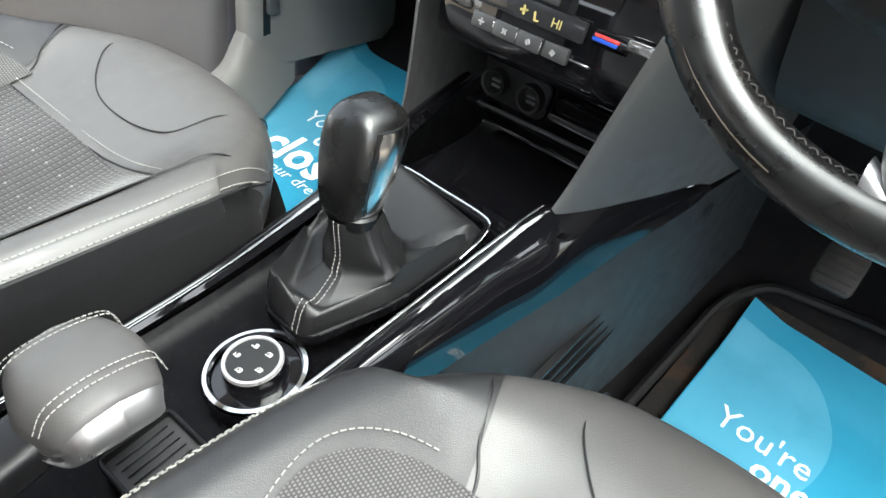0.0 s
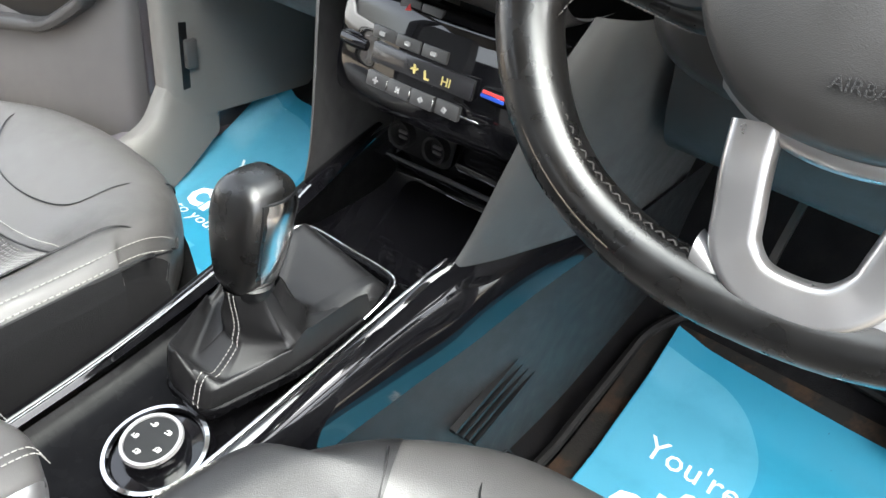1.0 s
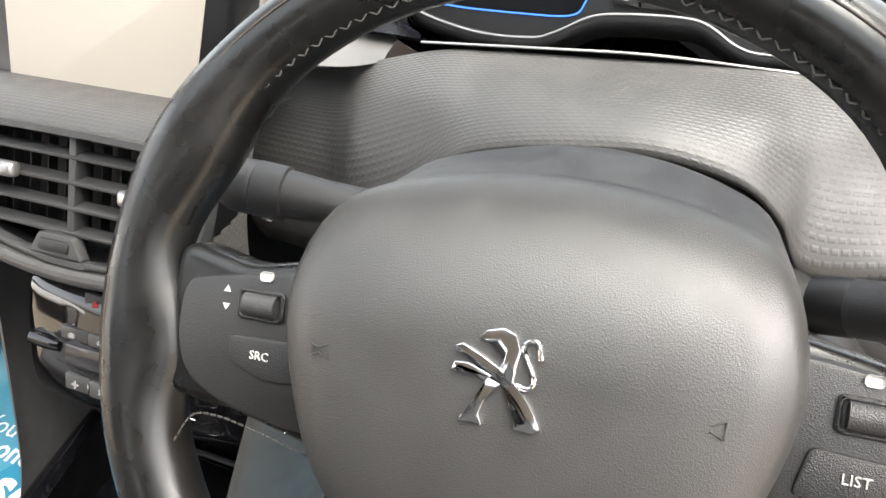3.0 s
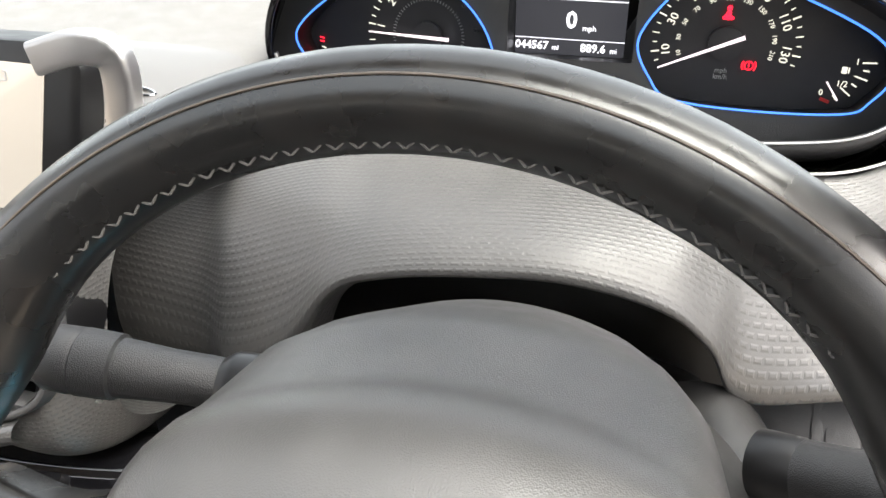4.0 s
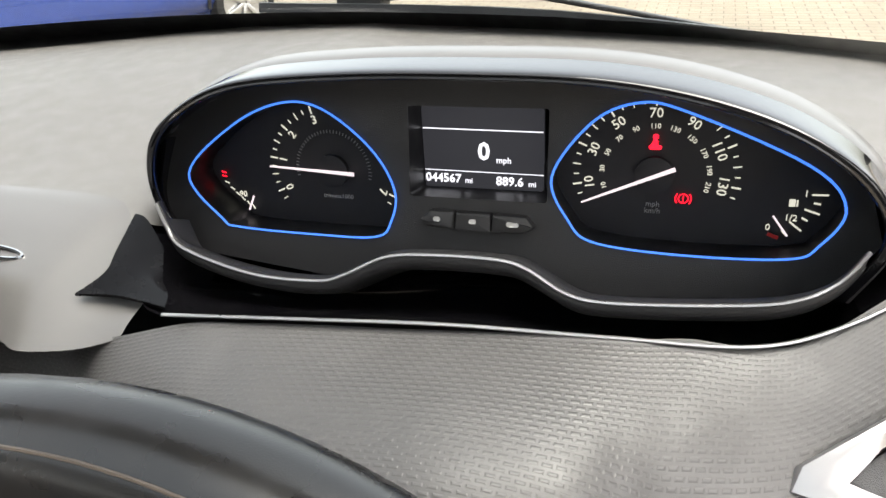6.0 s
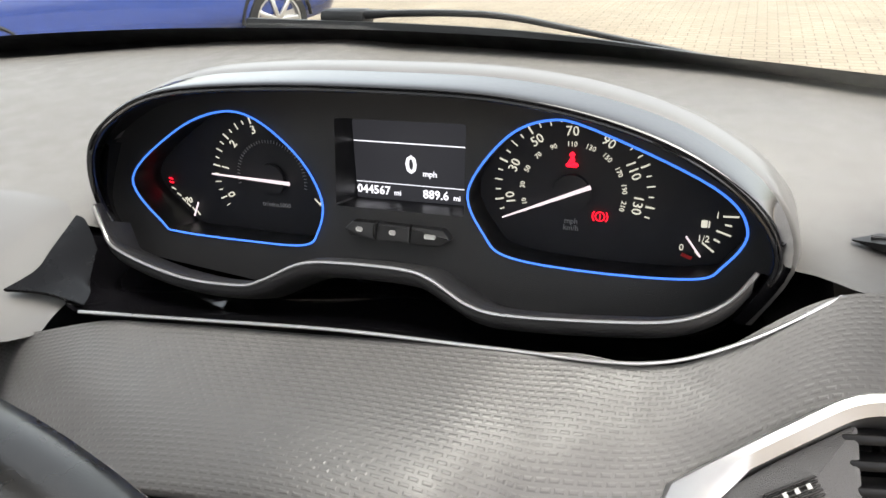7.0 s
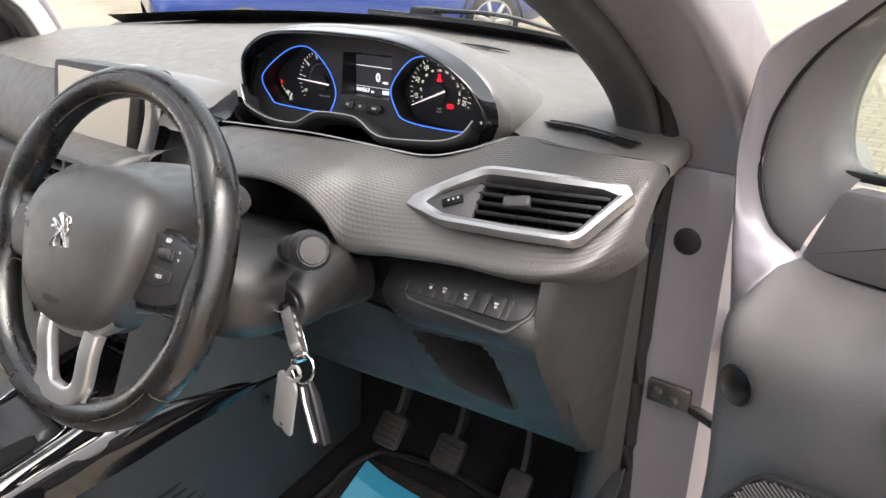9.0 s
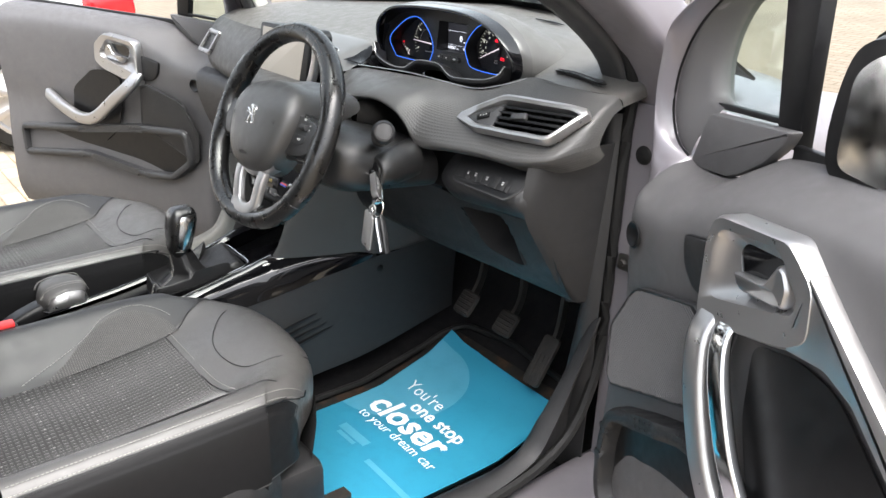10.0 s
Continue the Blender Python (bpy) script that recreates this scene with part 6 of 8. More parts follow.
def stack_side(s):
    def sx(x, s):
        return x if s > 0 else 2 * KX - x

    side = [[(sx(x, s), y, z) for x, y, z in row] for row in (
        ((0.072, 0.150, 0.668), (0.078, 0.165, 0.70), (0.092, 0.185, 0.775), (0.108, 0.205, 0.85), (0.125, 0.23, 0.91)),
        ((0.080, 0.160, 0.660), (0.088, 0.175, 0.70), (0.104, 0.195, 0.775), (0.122, 0.215, 0.85), (0.14, 0.24, 0.91)),
        ((0.100, 0.22, 0.650), (0.110, 0.23, 0.70), (0.128, 0.25, 0.775), (0.145, 0.26, 0.85), (0.16, 0.27, 0.91)),
        ((0.135, 0.36, 0.640), (0.145, 0.36, 0.70), (0.16, 0.36, 0.775), (0.175, 0.36, 0.85), (0.19, 0.36, 0.92)),
        ((0.150, 0.55, 0.640), (0.16, 0.55, 0.70), (0.175, 0.55, 0.775), (0.19, 0.55, 0.85), (0.2, 0.55, 0.92)))]
    # lower dash plastic, coloured lighter for the sky that lights it
    part("stack_flank", loft(side, 22, 18), LITTRIM_GREY, stack, "grained side of the centre stack, lightened for skylight")
    low = [[(sx(x, s), y, z) for x, y, z in row] for row in (
        ((0.062, -0.42, 0.545), (0.085, -0.42, 0.46), (0.095, -0.42, 0.32)),
        ((0.070, -0.12, 0.565), (0.100, -0.12, 0.46), (0.108, -0.12, 0.32)),
        ((0.085, 0.06, 0.585), (0.112, 0.06, 0.46), (0.118, 0.06, 0.32)),
        ((0.110, 0.20, 0.605), (0.124, 0.20, 0.48), (0.130, 0.20, 0.36)),
        ((0.140, 0.37, 0.632), (0.136, 0.37, 0.52), (0.138, 0.37, 0.38)),
        ((0.165, 0.62, 0.66), (0.150, 0.62, 0.55), (0.145, 0.62, 0.44)))]
    part("console_side", loft(low, 30, 16), PLASTIC, console, "dark grained console side panel")
    wing = [[(sx(x, s), y, z) for x, y, z in row] for row in (
        ((0.040, -0.42, 0.560), (0.048, -0.42, 0.566), (0.060, -0.42, 0.555), (0.066, -0.42, 0.53)),
        ((0.042, -0.13, 0.592), (0.052, -0.13, 0.600), (0.068, -0.13, 0.585), (0.076, -0.13, 0.55)),
        ((0.048, 0.06, 0.630), (0.060, 0.06, 0.640), (0.082, 0.06, 0.618), (0.094, 0.06, 0.57)),
        ((0.056, 0.150, 0.655), (0.070, 0.150, 0.666), (0.098, 0.15, 0.636), (0.108, 0.15, 0.585)),
        ((0.088, 0.24, 0.655), (0.100, 0.24, 0.664), (0.116, 0.24, 0.642), (0.121, 0.24, 0.605)),
        ((0.130, 0.34, 0.648), (0.134, 0.34, 0.654), (0.140, 0.34, 0.645), (0.139, 0.34, 0.626)),
        ((0.141, 0.372, 0.643), (0.143, 0.372, 0.645), (0.144, 0.372, 0.642), (0.142, 0.372, 0.637)))]
    part("console_wing", loft(wing, 40, 16), GLOSS, console, "gloss black console side wing")
    # the gloss rail's narrow edge highlight, modelled as a silver strip
    strip = smooth_line([(sx(0.044, s), -0.40, 0.566), (sx(0.046, s), -0.13, 0.599), (sx(0.053, s), 0.06, 0.640), (sx(0.062, s), 0.150, 0.666)], 40)
    part("edge_highlight", sweep(strip, rounded([(-0.0016, -0.0012), (0.0016, -0.0012), (0.0016, 0.0012), (-0.0016, 0.0012)], 0.0008, 2)), CHROME_SOFT, console, "highlight of the gloss wing edge as a silver strip")
    for k in range(4):
        y0 = 0.115 + 0.012 * k
        slot = [V((sx(0.1215 + 0.0022 * k, s), y0 + 0.030 * f + 0.10 * f, 0.512 - 0.014 * k + 0.012 * f - 0.02 * (1 - f))) for f in (0, 0.25, 0.5, 0.75, 1)]
        part("side_slot", sweep(slot, [(-0.004, -0.003), (0.004, -0.003), (0.004, 0.003), (-0.004, 0.003)], scale=[1, 1, 1, 0.8, 0.2]), SATIN_BLACK, console, "narrow moulded slot")


console = thing("centre_console", "centre console with gloss black trim and modelled edge highlights", "centre console", (KX, 0, 0.32))
both(stack_side)
deck = [[(x, y, z) for x, z in ((-0.108 + dx, z0 - 0.01), (-0.09 + dx, z0 - 0.022), (KX, z0 - 0.024), (0.03 - dx, z0 - 0.022), (0.048 - dx, z0 - 0.008))] for y, z0, dx in ((-0.42, 0.560, 0.0), (-0.13, 0.591, 0.0), (0.06, 0.632, 0), (0.125, 0.642, 0), (0.165, 0.62, 0), (0.20, 0.605, 0))]
part("deck", loft(deck, 24, 12), DECKBLACK, console, "glossy black console deck")
part("side_hole", lathe([(0.0, 0.001), (0.0075, 0.001), (0.009, 0)], 20, axes((0.1455, 0.392, 0.603), (0, 1, 0), (0, 0, 1))), SATIN_BLACK, console)
# coin tray in front of the armrest
tm = axes((0.010, -0.240, 0.566), (1, 0.02, 0), (-0.02, 1, 0.19))
tray_o = rounded([(-0.031, -0.036), (0.030, -0.036), (0.030, 0.030), (-0.031, 0.030)], 0.008)
part("coin_tray", prism(tray_o, 0.010, tm, 0.002, 2, inset_poly(tray_o, 0.004)), SATIN_BLACK, console, "black ribbed coin tray")
part("tray_floor", prism(inset_poly(tray_o, 0.003), 0.003, tm), PLASTIC, console)
for k in range(6):
    part("tray_rib", rbox((0.0016, 0.046, 0.002), 0.0005, 1, tm @ pose(-0.020 + 0.008 * k, -0.003, 0.0035)), SATIN_BLACK, console)

# ---- drive mode dial ----
knob = thing("mode_dial", "round gloss black mode dial with chrome rings", "control dial", (0.0, -0.139, 0.58))
dm = axes((0.0, -0.141, 0.572), (0.98, -0.20, 0), (0.20, 0.96, 0.19))
part("dial_cup", lathe([(0.046, 0.0), (0.046, 0.014), (0.043, 0.018)], 48, dm), GLOSS, knob, "gloss black dial housing")
part("outer_ring", lathe([(0.038, 0.0165), (0.040, 0.020), (0.0435, 0.0195), (0.0445, 0.0165)], 48, dm), CHROME, knob, "bright outer ring")
part("dial_body", lathe([(0.0385, 0.010), (0.037, 0.014), (0.0280, 0.0145), (0.0272, 0.022), (0.0256, 0.0305)], 48, dm), GLOSS, knob)
part("inner_ring", lathe([(0.0258, 0.0300), (0.0250, 0.0328), (0.0224, 0.0328), (0.0218, 0.0312)], 48, dm), SILVERPAINT, knob, "bright inner ring")
part("dial_top", lathe([(0.0222, 0.0315), (0.018, 0.0322), (0, 0.0325)], 48, dm), DIALTOP, knob, "dark grey dial top with white symbols")
for k in range(5):
    a = radians(70 - 72 * k)
    part("dial_symbol", join(tube([dm @ V((0.0140 * math.cos(a) + 0.0030 * math.cos(b), 0.0140 * math.sin(a) + 0.0022 * math.sin(b), 0.0327)) for b in [k + 1.1 * w for w in range(4)]], 0.0004, 5), rbox((0.006, 0.0012, 0.0005), 0.0002, 1, dm @ pose(0.0140 * math.cos(a), 0.0140 * math.sin(a) - 0.0015, 0.0328, 0, 0, 20)), rbox((0.003, 0.003, 0.0005), 0.0006, 1, dm @ pose(0.0140 * math.cos(a) + 0.001, 0.0140 * math.sin(a) + 0.001, 0.0328, 0, 0, 30))), WHITEMARK, knob)

# ---- gear lever ----
lever = thing("gear_lever", "gear lever with leather gaiter and silver-faced knob", "gear lever", (-0.02, 0.0, 0.61))
frame_o = [(-0.094, 0.116), (0.036, 0.114), (0.046, 0.070), (0.040, -0.02), (0.012, -0.105), (-0.045, -0.105), (-0.088, -0.02), (-0.100, 0.07)]
fm = axes((0, 0, 0.617), (1, 0, 0), (0, 1, 0.195))
fo = rounded(frame_o, 0.014)
part("gaiter_frame", prism(fo, 0.010, fm, 0.003, 2, inset_poly(fo, 0.006)), DECKBLACK, lever, "glossy black gaiter frame")
part("frame_trim", tube(smooth_line([fm @ V((x, y, 0.0095)) for x, y in ((-0.1005, 0.060), (-0.099, 0.100), (-0.086, 0.1155), (-0.03, 0.116), (0.028, 0.1135), (0.041, 0.095), (0.0445, 0.055))], 40), 0.0018, 8), CHROME, lever, "bright edge of the gaiter frame")
neck = V((-0.009, -0.030, 0.698))
base_ring = inset_poly(fo, 0.004)
foot = V((-0.016, -0.012, 0.640))
sec = []
for f, pull, rise in ((0.0, 0.0, 0.0), (0.1, -0.05, 0.010), (0.2, 0.0, 0.024), (0.3, 0.07, 0.031), (0.42, 0.24, 0.029), (0.52, 0.52, 0.018)):
    ring = []
    for k in range(48):
        bx, by = base_ring[int(k * len(base_ring) / 48)]
        base = fm @ V((bx, by, 0.004))
        ta = math.atan2(by - foot.y, bx - foot.x)
        p = base.lerp(foot + V((0.044 * math.cos(ta), 0.044 * math.sin(ta), 0)), max(pull, 0.0) if by > 0.06 else pull)
        p.z = base.z + (rise if by < 0.06 else rise * 0.45) + 0.6 * max(0, f - 0.42) * (foot.z - base.z)
        crease = 0.008 * math.sin(3 * ta + 0.9) + 0.008 * (1 - 2 * abs(math.sin(3.5 * ta - 5 * f + 1.3))) + 0.004 * math.sin(7 * ta + 11 * f)
        p.z += crease * math.sin(math.pi * min(1, f / 0.55)) ** 1.2
        ring.append(p)
    sec.append(ring)
for g, r in ((0.0, 0.0445), (0.12, 0.0385), (0.30, 0.0345), (0.52, 0.0305), (0.76, 0.0265), (0.95, 0.0240)):
    mid = foot.lerp(neck + V((-0.008, 0.002, -0.004)), g)
    ring = []
    for k in range(48):
        bx, by = base_ring[int(k * len(base_ring) / 48)]
        ta = math.atan2(by - foot.y, bx - foot.x)
        fold = (1 - g) * (0.0035 * math.sin(3 * ta + 2.2) + 0.003 * (1 - 2 * abs(math.sin(2.5 * ta + 3.5 * g)))) + 0.0007 * math.sin(7 * ta + 8 * g)
        ring.append(mid + V(((r + fold) * math.cos(ta), (r + fold) * math.sin(ta), 0.004 * (1 - g) * math.sin(2 * ta + 1))))
    sec.append(ring)
part("gaiter", loft(sec, 72, 160, True), LEATHER_DARK, lever, "creased black leather gaiter")
seam_col = min(range(48), key=lambda k: (sec[3][k] - V((-0.01, -0.2, 0.6))).length)
for off in (-0.003, 0.003):
    part("gaiter_stitching", stitches([p + V((off, -0.0012, 0.0006)) for p in smooth_line([r[seam_col] for r in sec], 40)], 0.004, 0.0026, 0.0004, (0, -1, 0.3)), THREAD, lever, "grey gaiter stitching")
kb = [[neck + V((x, y, 0)) + V((-0.012, dy, z)) for x, y in ((-w * 0.80, -d * 0.85), (0, -d), (w * 0.80, -d * 0.85), (w, 0), (w * 0.80, d * 0.85), (0, d), (-w * 0.80, d * 0.85), (-w, 0))] for z, w, d, dy in ((-0.010, 0.016, 0.017, 0.0), (0.0, 0.024, 0.022, 0.002), (0.02, 0.028, 0.025, 0.005), (0.045, 0.030, 0.028, 0.009), (0.066, 0.030, 0.029, 0.013), (0.082, 0.026, 0.026, 0.016), (0.091, 0.016, 0.017, 0.017), (0.093, 0.004, 0.005, 0.017))]
part("knob", loft(kb, 32, 40, True, caps=True), RIM, lever, "black leather gear knob")
face = [[neck + V((-0.012 + 1.035 * x * w, dy + 1.035 * y * d, z)) for x, y in ((0.90, -0.52), (1.0, -0.18), (1.03, 0.10), (0.99, 0.40), (0.90, 0.66), (0.74, 0.86))] for z, w, d, dy in ((0.001, 0.024, 0.022, 0.002), (0.02, 0.028, 0.025, 0.005), (0.045, 0.030, 0.028, 0.009), (0.066, 0.030, 0.029, 0.013), (0.078, 0.0275, 0.027, 0.015))]
part("knob_face", loft(face, 18, 14, thick=0.002), CHROME_SOFT, lever, "polished silver knob side")
part("knob_bezel", tube([p for p in [V(q) for q in face[0]] + [V(r[-1]) for r in face[1:]] + [V(q) for q in face[-1][::-1]] + [V(r[0]) for r in face[-2:0:-1]]], 0.0013, 8, True), SATIN_BLACK, lever, "thin dark edge of the knob side")
part("knob_collar", lathe([(0.015, 0), (0.017, 0.004), (0.017, 0.012), (0.014, 0.014)], 28, pose(neck.x, neck.y, neck.z - 0.014)), SATIN_BLACK, lever)

# ---- parking brake ----
arm = thing("handbrake_lever", "broad grey leather handbrake lever with pale stitching and silver flank", "handbrake", (-0.008, -0.36, 0.56))
am_sec = []
for y, z, h, w in ((-0.231, 0.655, 0.006, 0.026), (-0.232, 0.661, 0.014, 0.038), (-0.240, 0.667, 0.021, 0.043), (-0.262, 0.670, 0.024, 0.0445), (-0.290, 0.669, 0.024, 0.0445), (-0.312, 0.664, 0.021, 0.043), (-0.322, 0.655, 0.014, 0.039), (-0.325, 0.646, 0.005, 0.030)):
    am_sec.append([(-0.008 + x * w, y + 0.010 * x * x * (1 if y < -0.28 else -1), z + dz * h) for x, dz in ((-1, -0.9), (-1.04, -0.1), (-0.84, 0.62), (0, 0.86), (0.80, 0.64), (0.99, 0.32), (0.92, -0.1), (0, -0.7))])
part("lever_pad", loft(am_sec, 36, 48, True, caps=True), LEATHER_PAD, arm, "grey leather lever pad")
flank = []
for y, z, h, w in ((-0.231, 0.655, 0.006, 0.026), (-0.232, 0.661, 0.014, 0.038), (-0.240, 0.667, 0.021, 0.043), (-0.262, 0.670, 0.024, 0.0445), (-0.290, 0.669, 0.024, 0.0445), (-0.312, 0.664, 0.021, 0.043), (-0.322, 0.655, 0.014, 0.039), (-0.325, 0.646, 0.005, 0.030)):
    flank.append([(-0.008 + x * w, y + 0.010 * x * x * (1 if y < -0.28 else -1), z + dz * h) for x, dz in ((0.94, 0.42), (1.08, 0.30), (1.17, -0.10), (1.15, -0.55), (1.00, -0.95), (0.6, -1.15), (0.1, -1.25), (-0.6, -1.15))])
part("silver_flank", loft(flank, 26, 30), SATIN, arm, "satin silver flank of the lever")
for x in (-0.0345, -0.0285, 0.0215, 0.0275):
    part("lever_stitching", stitches(smooth_line([(-0.008 + x, y, z + (0.90 - 0.27 * (x / 0.037) ** 2) * h) for y, z, h in ((-0.2325, 0.661, 0.010), (-0.240, 0.6675, 0.022), (-0.262, 0.6705, 0.0245), (-0.290, 0.6695, 0.0245), (-0.312, 0.6645, 0.0215), (-0.321, 0.655, 0.014))], 40), 0.0046, 0.0032, 0.00042), THREAD, arm, "pale pad stitching")
part("lever_shaft", sweep(smooth_line([(-0.008, -0.315, 0.642), (-0.008, -0.37, 0.622), (-0.008, -0.43, 0.585), (-0.008, -0.48, 0.54)], 16), rounded([(-0.024, -0.014), (0.024, -0.014), (0.020, 0.012), (-0.020, 0.012)], 0.008)), SATIN_BLACK, arm, "black handbrake shaft")

# ---- front seats ----
def seat(cx, y0, label, side):
    """side: +1 where the console lies to the seat's left."""
    ob = thing("front_seat", label, "car seat", (cx, -0.22, 0.30), "front seats")
    skin = []
    for y, zm, zb, hw in ((0.052, 0.540, 0.530, 0.180), (0.048, 0.590, 0.580, 0.196), (0.034, 0.630, 0.622, 0.212), (0.004, 0.652, 0.648, 0.224), (-0.050, 0.650, 0.660, 0.236), (-0.12, 0.628, 0.664, 0.243), (-0.22, 0.606, 0.664, 0.246), (-0.33, 0.592, 0.662, 0.246), (-0.50, 0.585, 0.66, 0.244)):
        skin.append([(cx + x * hw * (1.0 if x > 0 else 1.0 + 0.12 * min(1, max(0, (-0.03 - y) / 0.12))), y0 + y - 0.095 * abs(x) ** 3 * min(1, max(0, (y + 0.13) / 0.10)), z) for x, z in ((-1.0, 0.50), (-1.02, zb - 0.055), (-0.955, zb - 0.012), (-0.83, zb), (-0.66, zm * 0.45 + zb * 0.55), (-0.42, zm), (0, zm + 0.003), (0.42, zm), (0.66, zm * 0.45 + zb * 0.55), (0.83, zb), (0.955, zb - 0.012), (1.02, zb - 0.055), (1.0, 0.50))])
    fine = [smooth_line(r, 97) for r in skin]
    cols = [smooth_line([r[j] for r in fine], 97) for j in range(97)]      # cols[j][i]: i from the front backwards

    def at(f, g, lift=0.0):
        """Across 0..1, back 0..1."""
        a, b = f * 96, g * 96
        i, j = min(95, int(b)), min(95, int(a))
        s, t = b - i, a - j
        p = (cols[j][i] * (1 - s) + cols[j][i + 1] * s) * (1 - t) + (cols[j + 1][i] * (1 - s) + cols[j + 1][i + 1] * s) * t
        return p + (V((-lift, 0, lift * 0.3)) if f < 0.12 else V((lift, 0, lift * 0.3)) if f > 0.88 else V((0, 0, lift)))

    def patch(name, f0, f1, g0, g1, lift, mat, lab="", n=40, mm=40, edge=None):
        bm = bmesh.new()
        uv = bm.loops.layers.uv.new("uv")
        g = []
        for i in range(n + 1):
            row = []
            for j in range(mm + 1):
                v = g0 + (g1 - g0) * j / mm
                lo, hi = (edge(v) if edge else (f0, f1))
                row.append((bm.verts.new(at(lo + (hi - lo) * i / n, v, lift)), lo + (hi - lo) * i / n, v))
            g.append(row)
        for i in range(n):
            for j in range(mm):
                q = (g[i][j], g[i + 1][j], g[i + 1][j + 1], g[i][j + 1])
                f = bm.faces.new([w[0] for w in q])
                for lp, w in zip(f.loops, q):
                    lp[uv].uv = (w[1] * 0.62, w[2] * 0.56)
        return part(name, bm, mat, ob, lab)
    def on(dx, y):
        """The skin's own coordinates above a place: dx outwards from the seat's middle, y ahead."""
        x, yy = cx + side * dx, y0 + y
        best = min(((cols[j][i].x - x) ** 2 + (cols[j][i].y - yy) ** 2, j, i) for j in range(12, 85) for i in range(20, 97))
        return best[1] / 96, best[2] / 96

    def out(f):
        return f if side > 0 else 1 - f
    fi, gi = on(-0.125, -0.150)          # cloth corner towards the console
    fo_, go_ = on(0.180, -0.156)         # cloth corner towards the door
    gc = (gi + go_) / 2
    gb = on(-0.19, -0.045)[1]
    gm, ge = on(-0.15, -0.125)[1], on(-0.15, -0.37)[1]
    fm = on(-0.205, -0.22)[0]

    def lohi(a, c):
        return (a, c) if a < c else (c, a)
    patch("cushion_skin", 0.0, 1.0, 0.0, 1.0, 0.0, LEATHER, "grey leather cushion", 72, 60)
    patch("inner_bolster", 0, 0, gb if side > 0 else gm, 0.99, 0.0016, LEATHER_SHADED, "darker leather inner bolster, shade in its tone", 30, 40, lambda v: lohi(out(0.02), out(0.02) + (fi - out(0.02)) * (0.62 + 0.38 * min(1, max(0, (v - gb) / (gc - gb))))))
    patch("bolster_insert", 0, 0, gm, ge, 0.0032, MESHCLOTH, "pale mesh insert of the bolster", 20, 30, lambda v: lohi(fi + (fm - fi) * max(0.02, math.sin(math.pi * min(1, (v - gm) / (ge - gm)) ** 0.7)), fi))
    patch("centre_cloth", *lohi(fi, fo_), gc, 0.99, 0.0030, FABRIC, "ribbed dark woven cushion centre with pale threads")
    patch("outer_side", *lohi(out(0.846), out(0.995)), 0.02, 0.99, 0.0014, FABRIC_SIDE if cx < 0 else LEATHER_SHADED_SIDE, "dark woven cloth cushion side" if cx < 0 else "dark leather cushion side")
    patch("inner_side", *lohi(out(0.005), out(0.146)), 0.06, 0.99, 0.0018, FABRIC_SIDE, "dark ribbed cloth cushion side")

    def seamline(pts, lift=0.0022, r=0.0011, name="cushion_seam"):
        part(name, tube(smooth_line([at(f, g, lift) for f, g in pts], 50), r, 6), LEATHER_DARK, ob)

    def thread(pts, lift=0.003):
        part("cushion_stitching", stitches(smooth_line([at(f, g, lift) for f, g in pts], 80), 0.0062, 0.0042, 0.00055), THREAD, ob)
    seamline([(fi, gc), ((fi + fo_) / 2, gc - 0.003), (fo_, gc)])
    seamline([(fi, 0.99), (fi, 0.9), (fi, gc), on(-0.150, -0.10), on(-0.172, -0.065), on(-0.19, -0.04)])
    seamline([(fo_, 0.99), (fo_, 0.9), (fo_, gc), on(0.192, -0.09), on(0.205, -0.03), on(0.215, 0.010)])
    oval = ((-0.112, 0.040), (-0.114, 0.010), (-0.098, -0.045), (-0.04, -0.092), (0.03, -0.106), (0.092, -0.092), (0.116, -0.04), (0.122, 0.012), (0.124, 0.040))
    seamline([on(*p) for p in oval], 0.0012, 0.0009, "oval_seam")
    for f in (0.150, 0.168, 0.805, 0.838):
        thread([(f, 0.99), (f, 0.7), (f, 0.45), (0.5 + (f - 0.5) * 0.99, 0.32), (0.5 + (f - 0.5) * 0.94, 0.22)])
    if side > 0:
        thread([(fi - 0.012, ge + 0.02)] + [(fi - 0.014 + (fm - fi) * math.sin(math.pi * q ** 0.7), gm - 0.012 + (ge - gm) * q) for q in (0.8, 0.6, 0.4, 0.25, 0.12, 0.04)], 0.0042)
    thread([(fi, gc - 0.012), ((fi + fo_) / 2, gc - 0.015), (fo_, gc - 0.012)], 0.0044)
    fp = out(0.846)
    part("piping", tube(smooth_line([at(f, g, 0.001) for f, g in ((fp, 0.99), (fp, 0.6), (fp, 0.38), (out(0.82), 0.24))], 40), 0.002, 6), LEATHER_DARK, ob)
    part("front_panel", loft([[(cx + x, y0 + y - 0.06 * (x / 0.19) ** 2, z) for x in (-0.19, -0.1, 0, 0.1, 0.19)] for y, z in ((0.052, 0.560), (0.050, 0.53), (0.03, 0.44), (0.0, 0.38))], 10, 14), FABRIC_SIDE, ob, "dark cloth front of the cushion")
    for s in (-1, 1):
        part("side_cloth", loft([[(cx + s * (0.243 - b - 0.05 * max(0, y + 0.05)), y0 + y, z) for y in (-0.13, -0.2, -0.3, -0.5)] for z, b in ((0.60, 0.0), (0.55, -0.003), (0.48, 0.004), (0.42, 0.012))], 10, 12), FABRIC_SIDE, ob, "dark woven cushion side")
        part("seat_rail", rbox((0.03, 0.52, 0.06), 0.004, 1, pose(cx + s * 0.18, y0 - 0.2, 0.33)), METAL_DARK, ob)
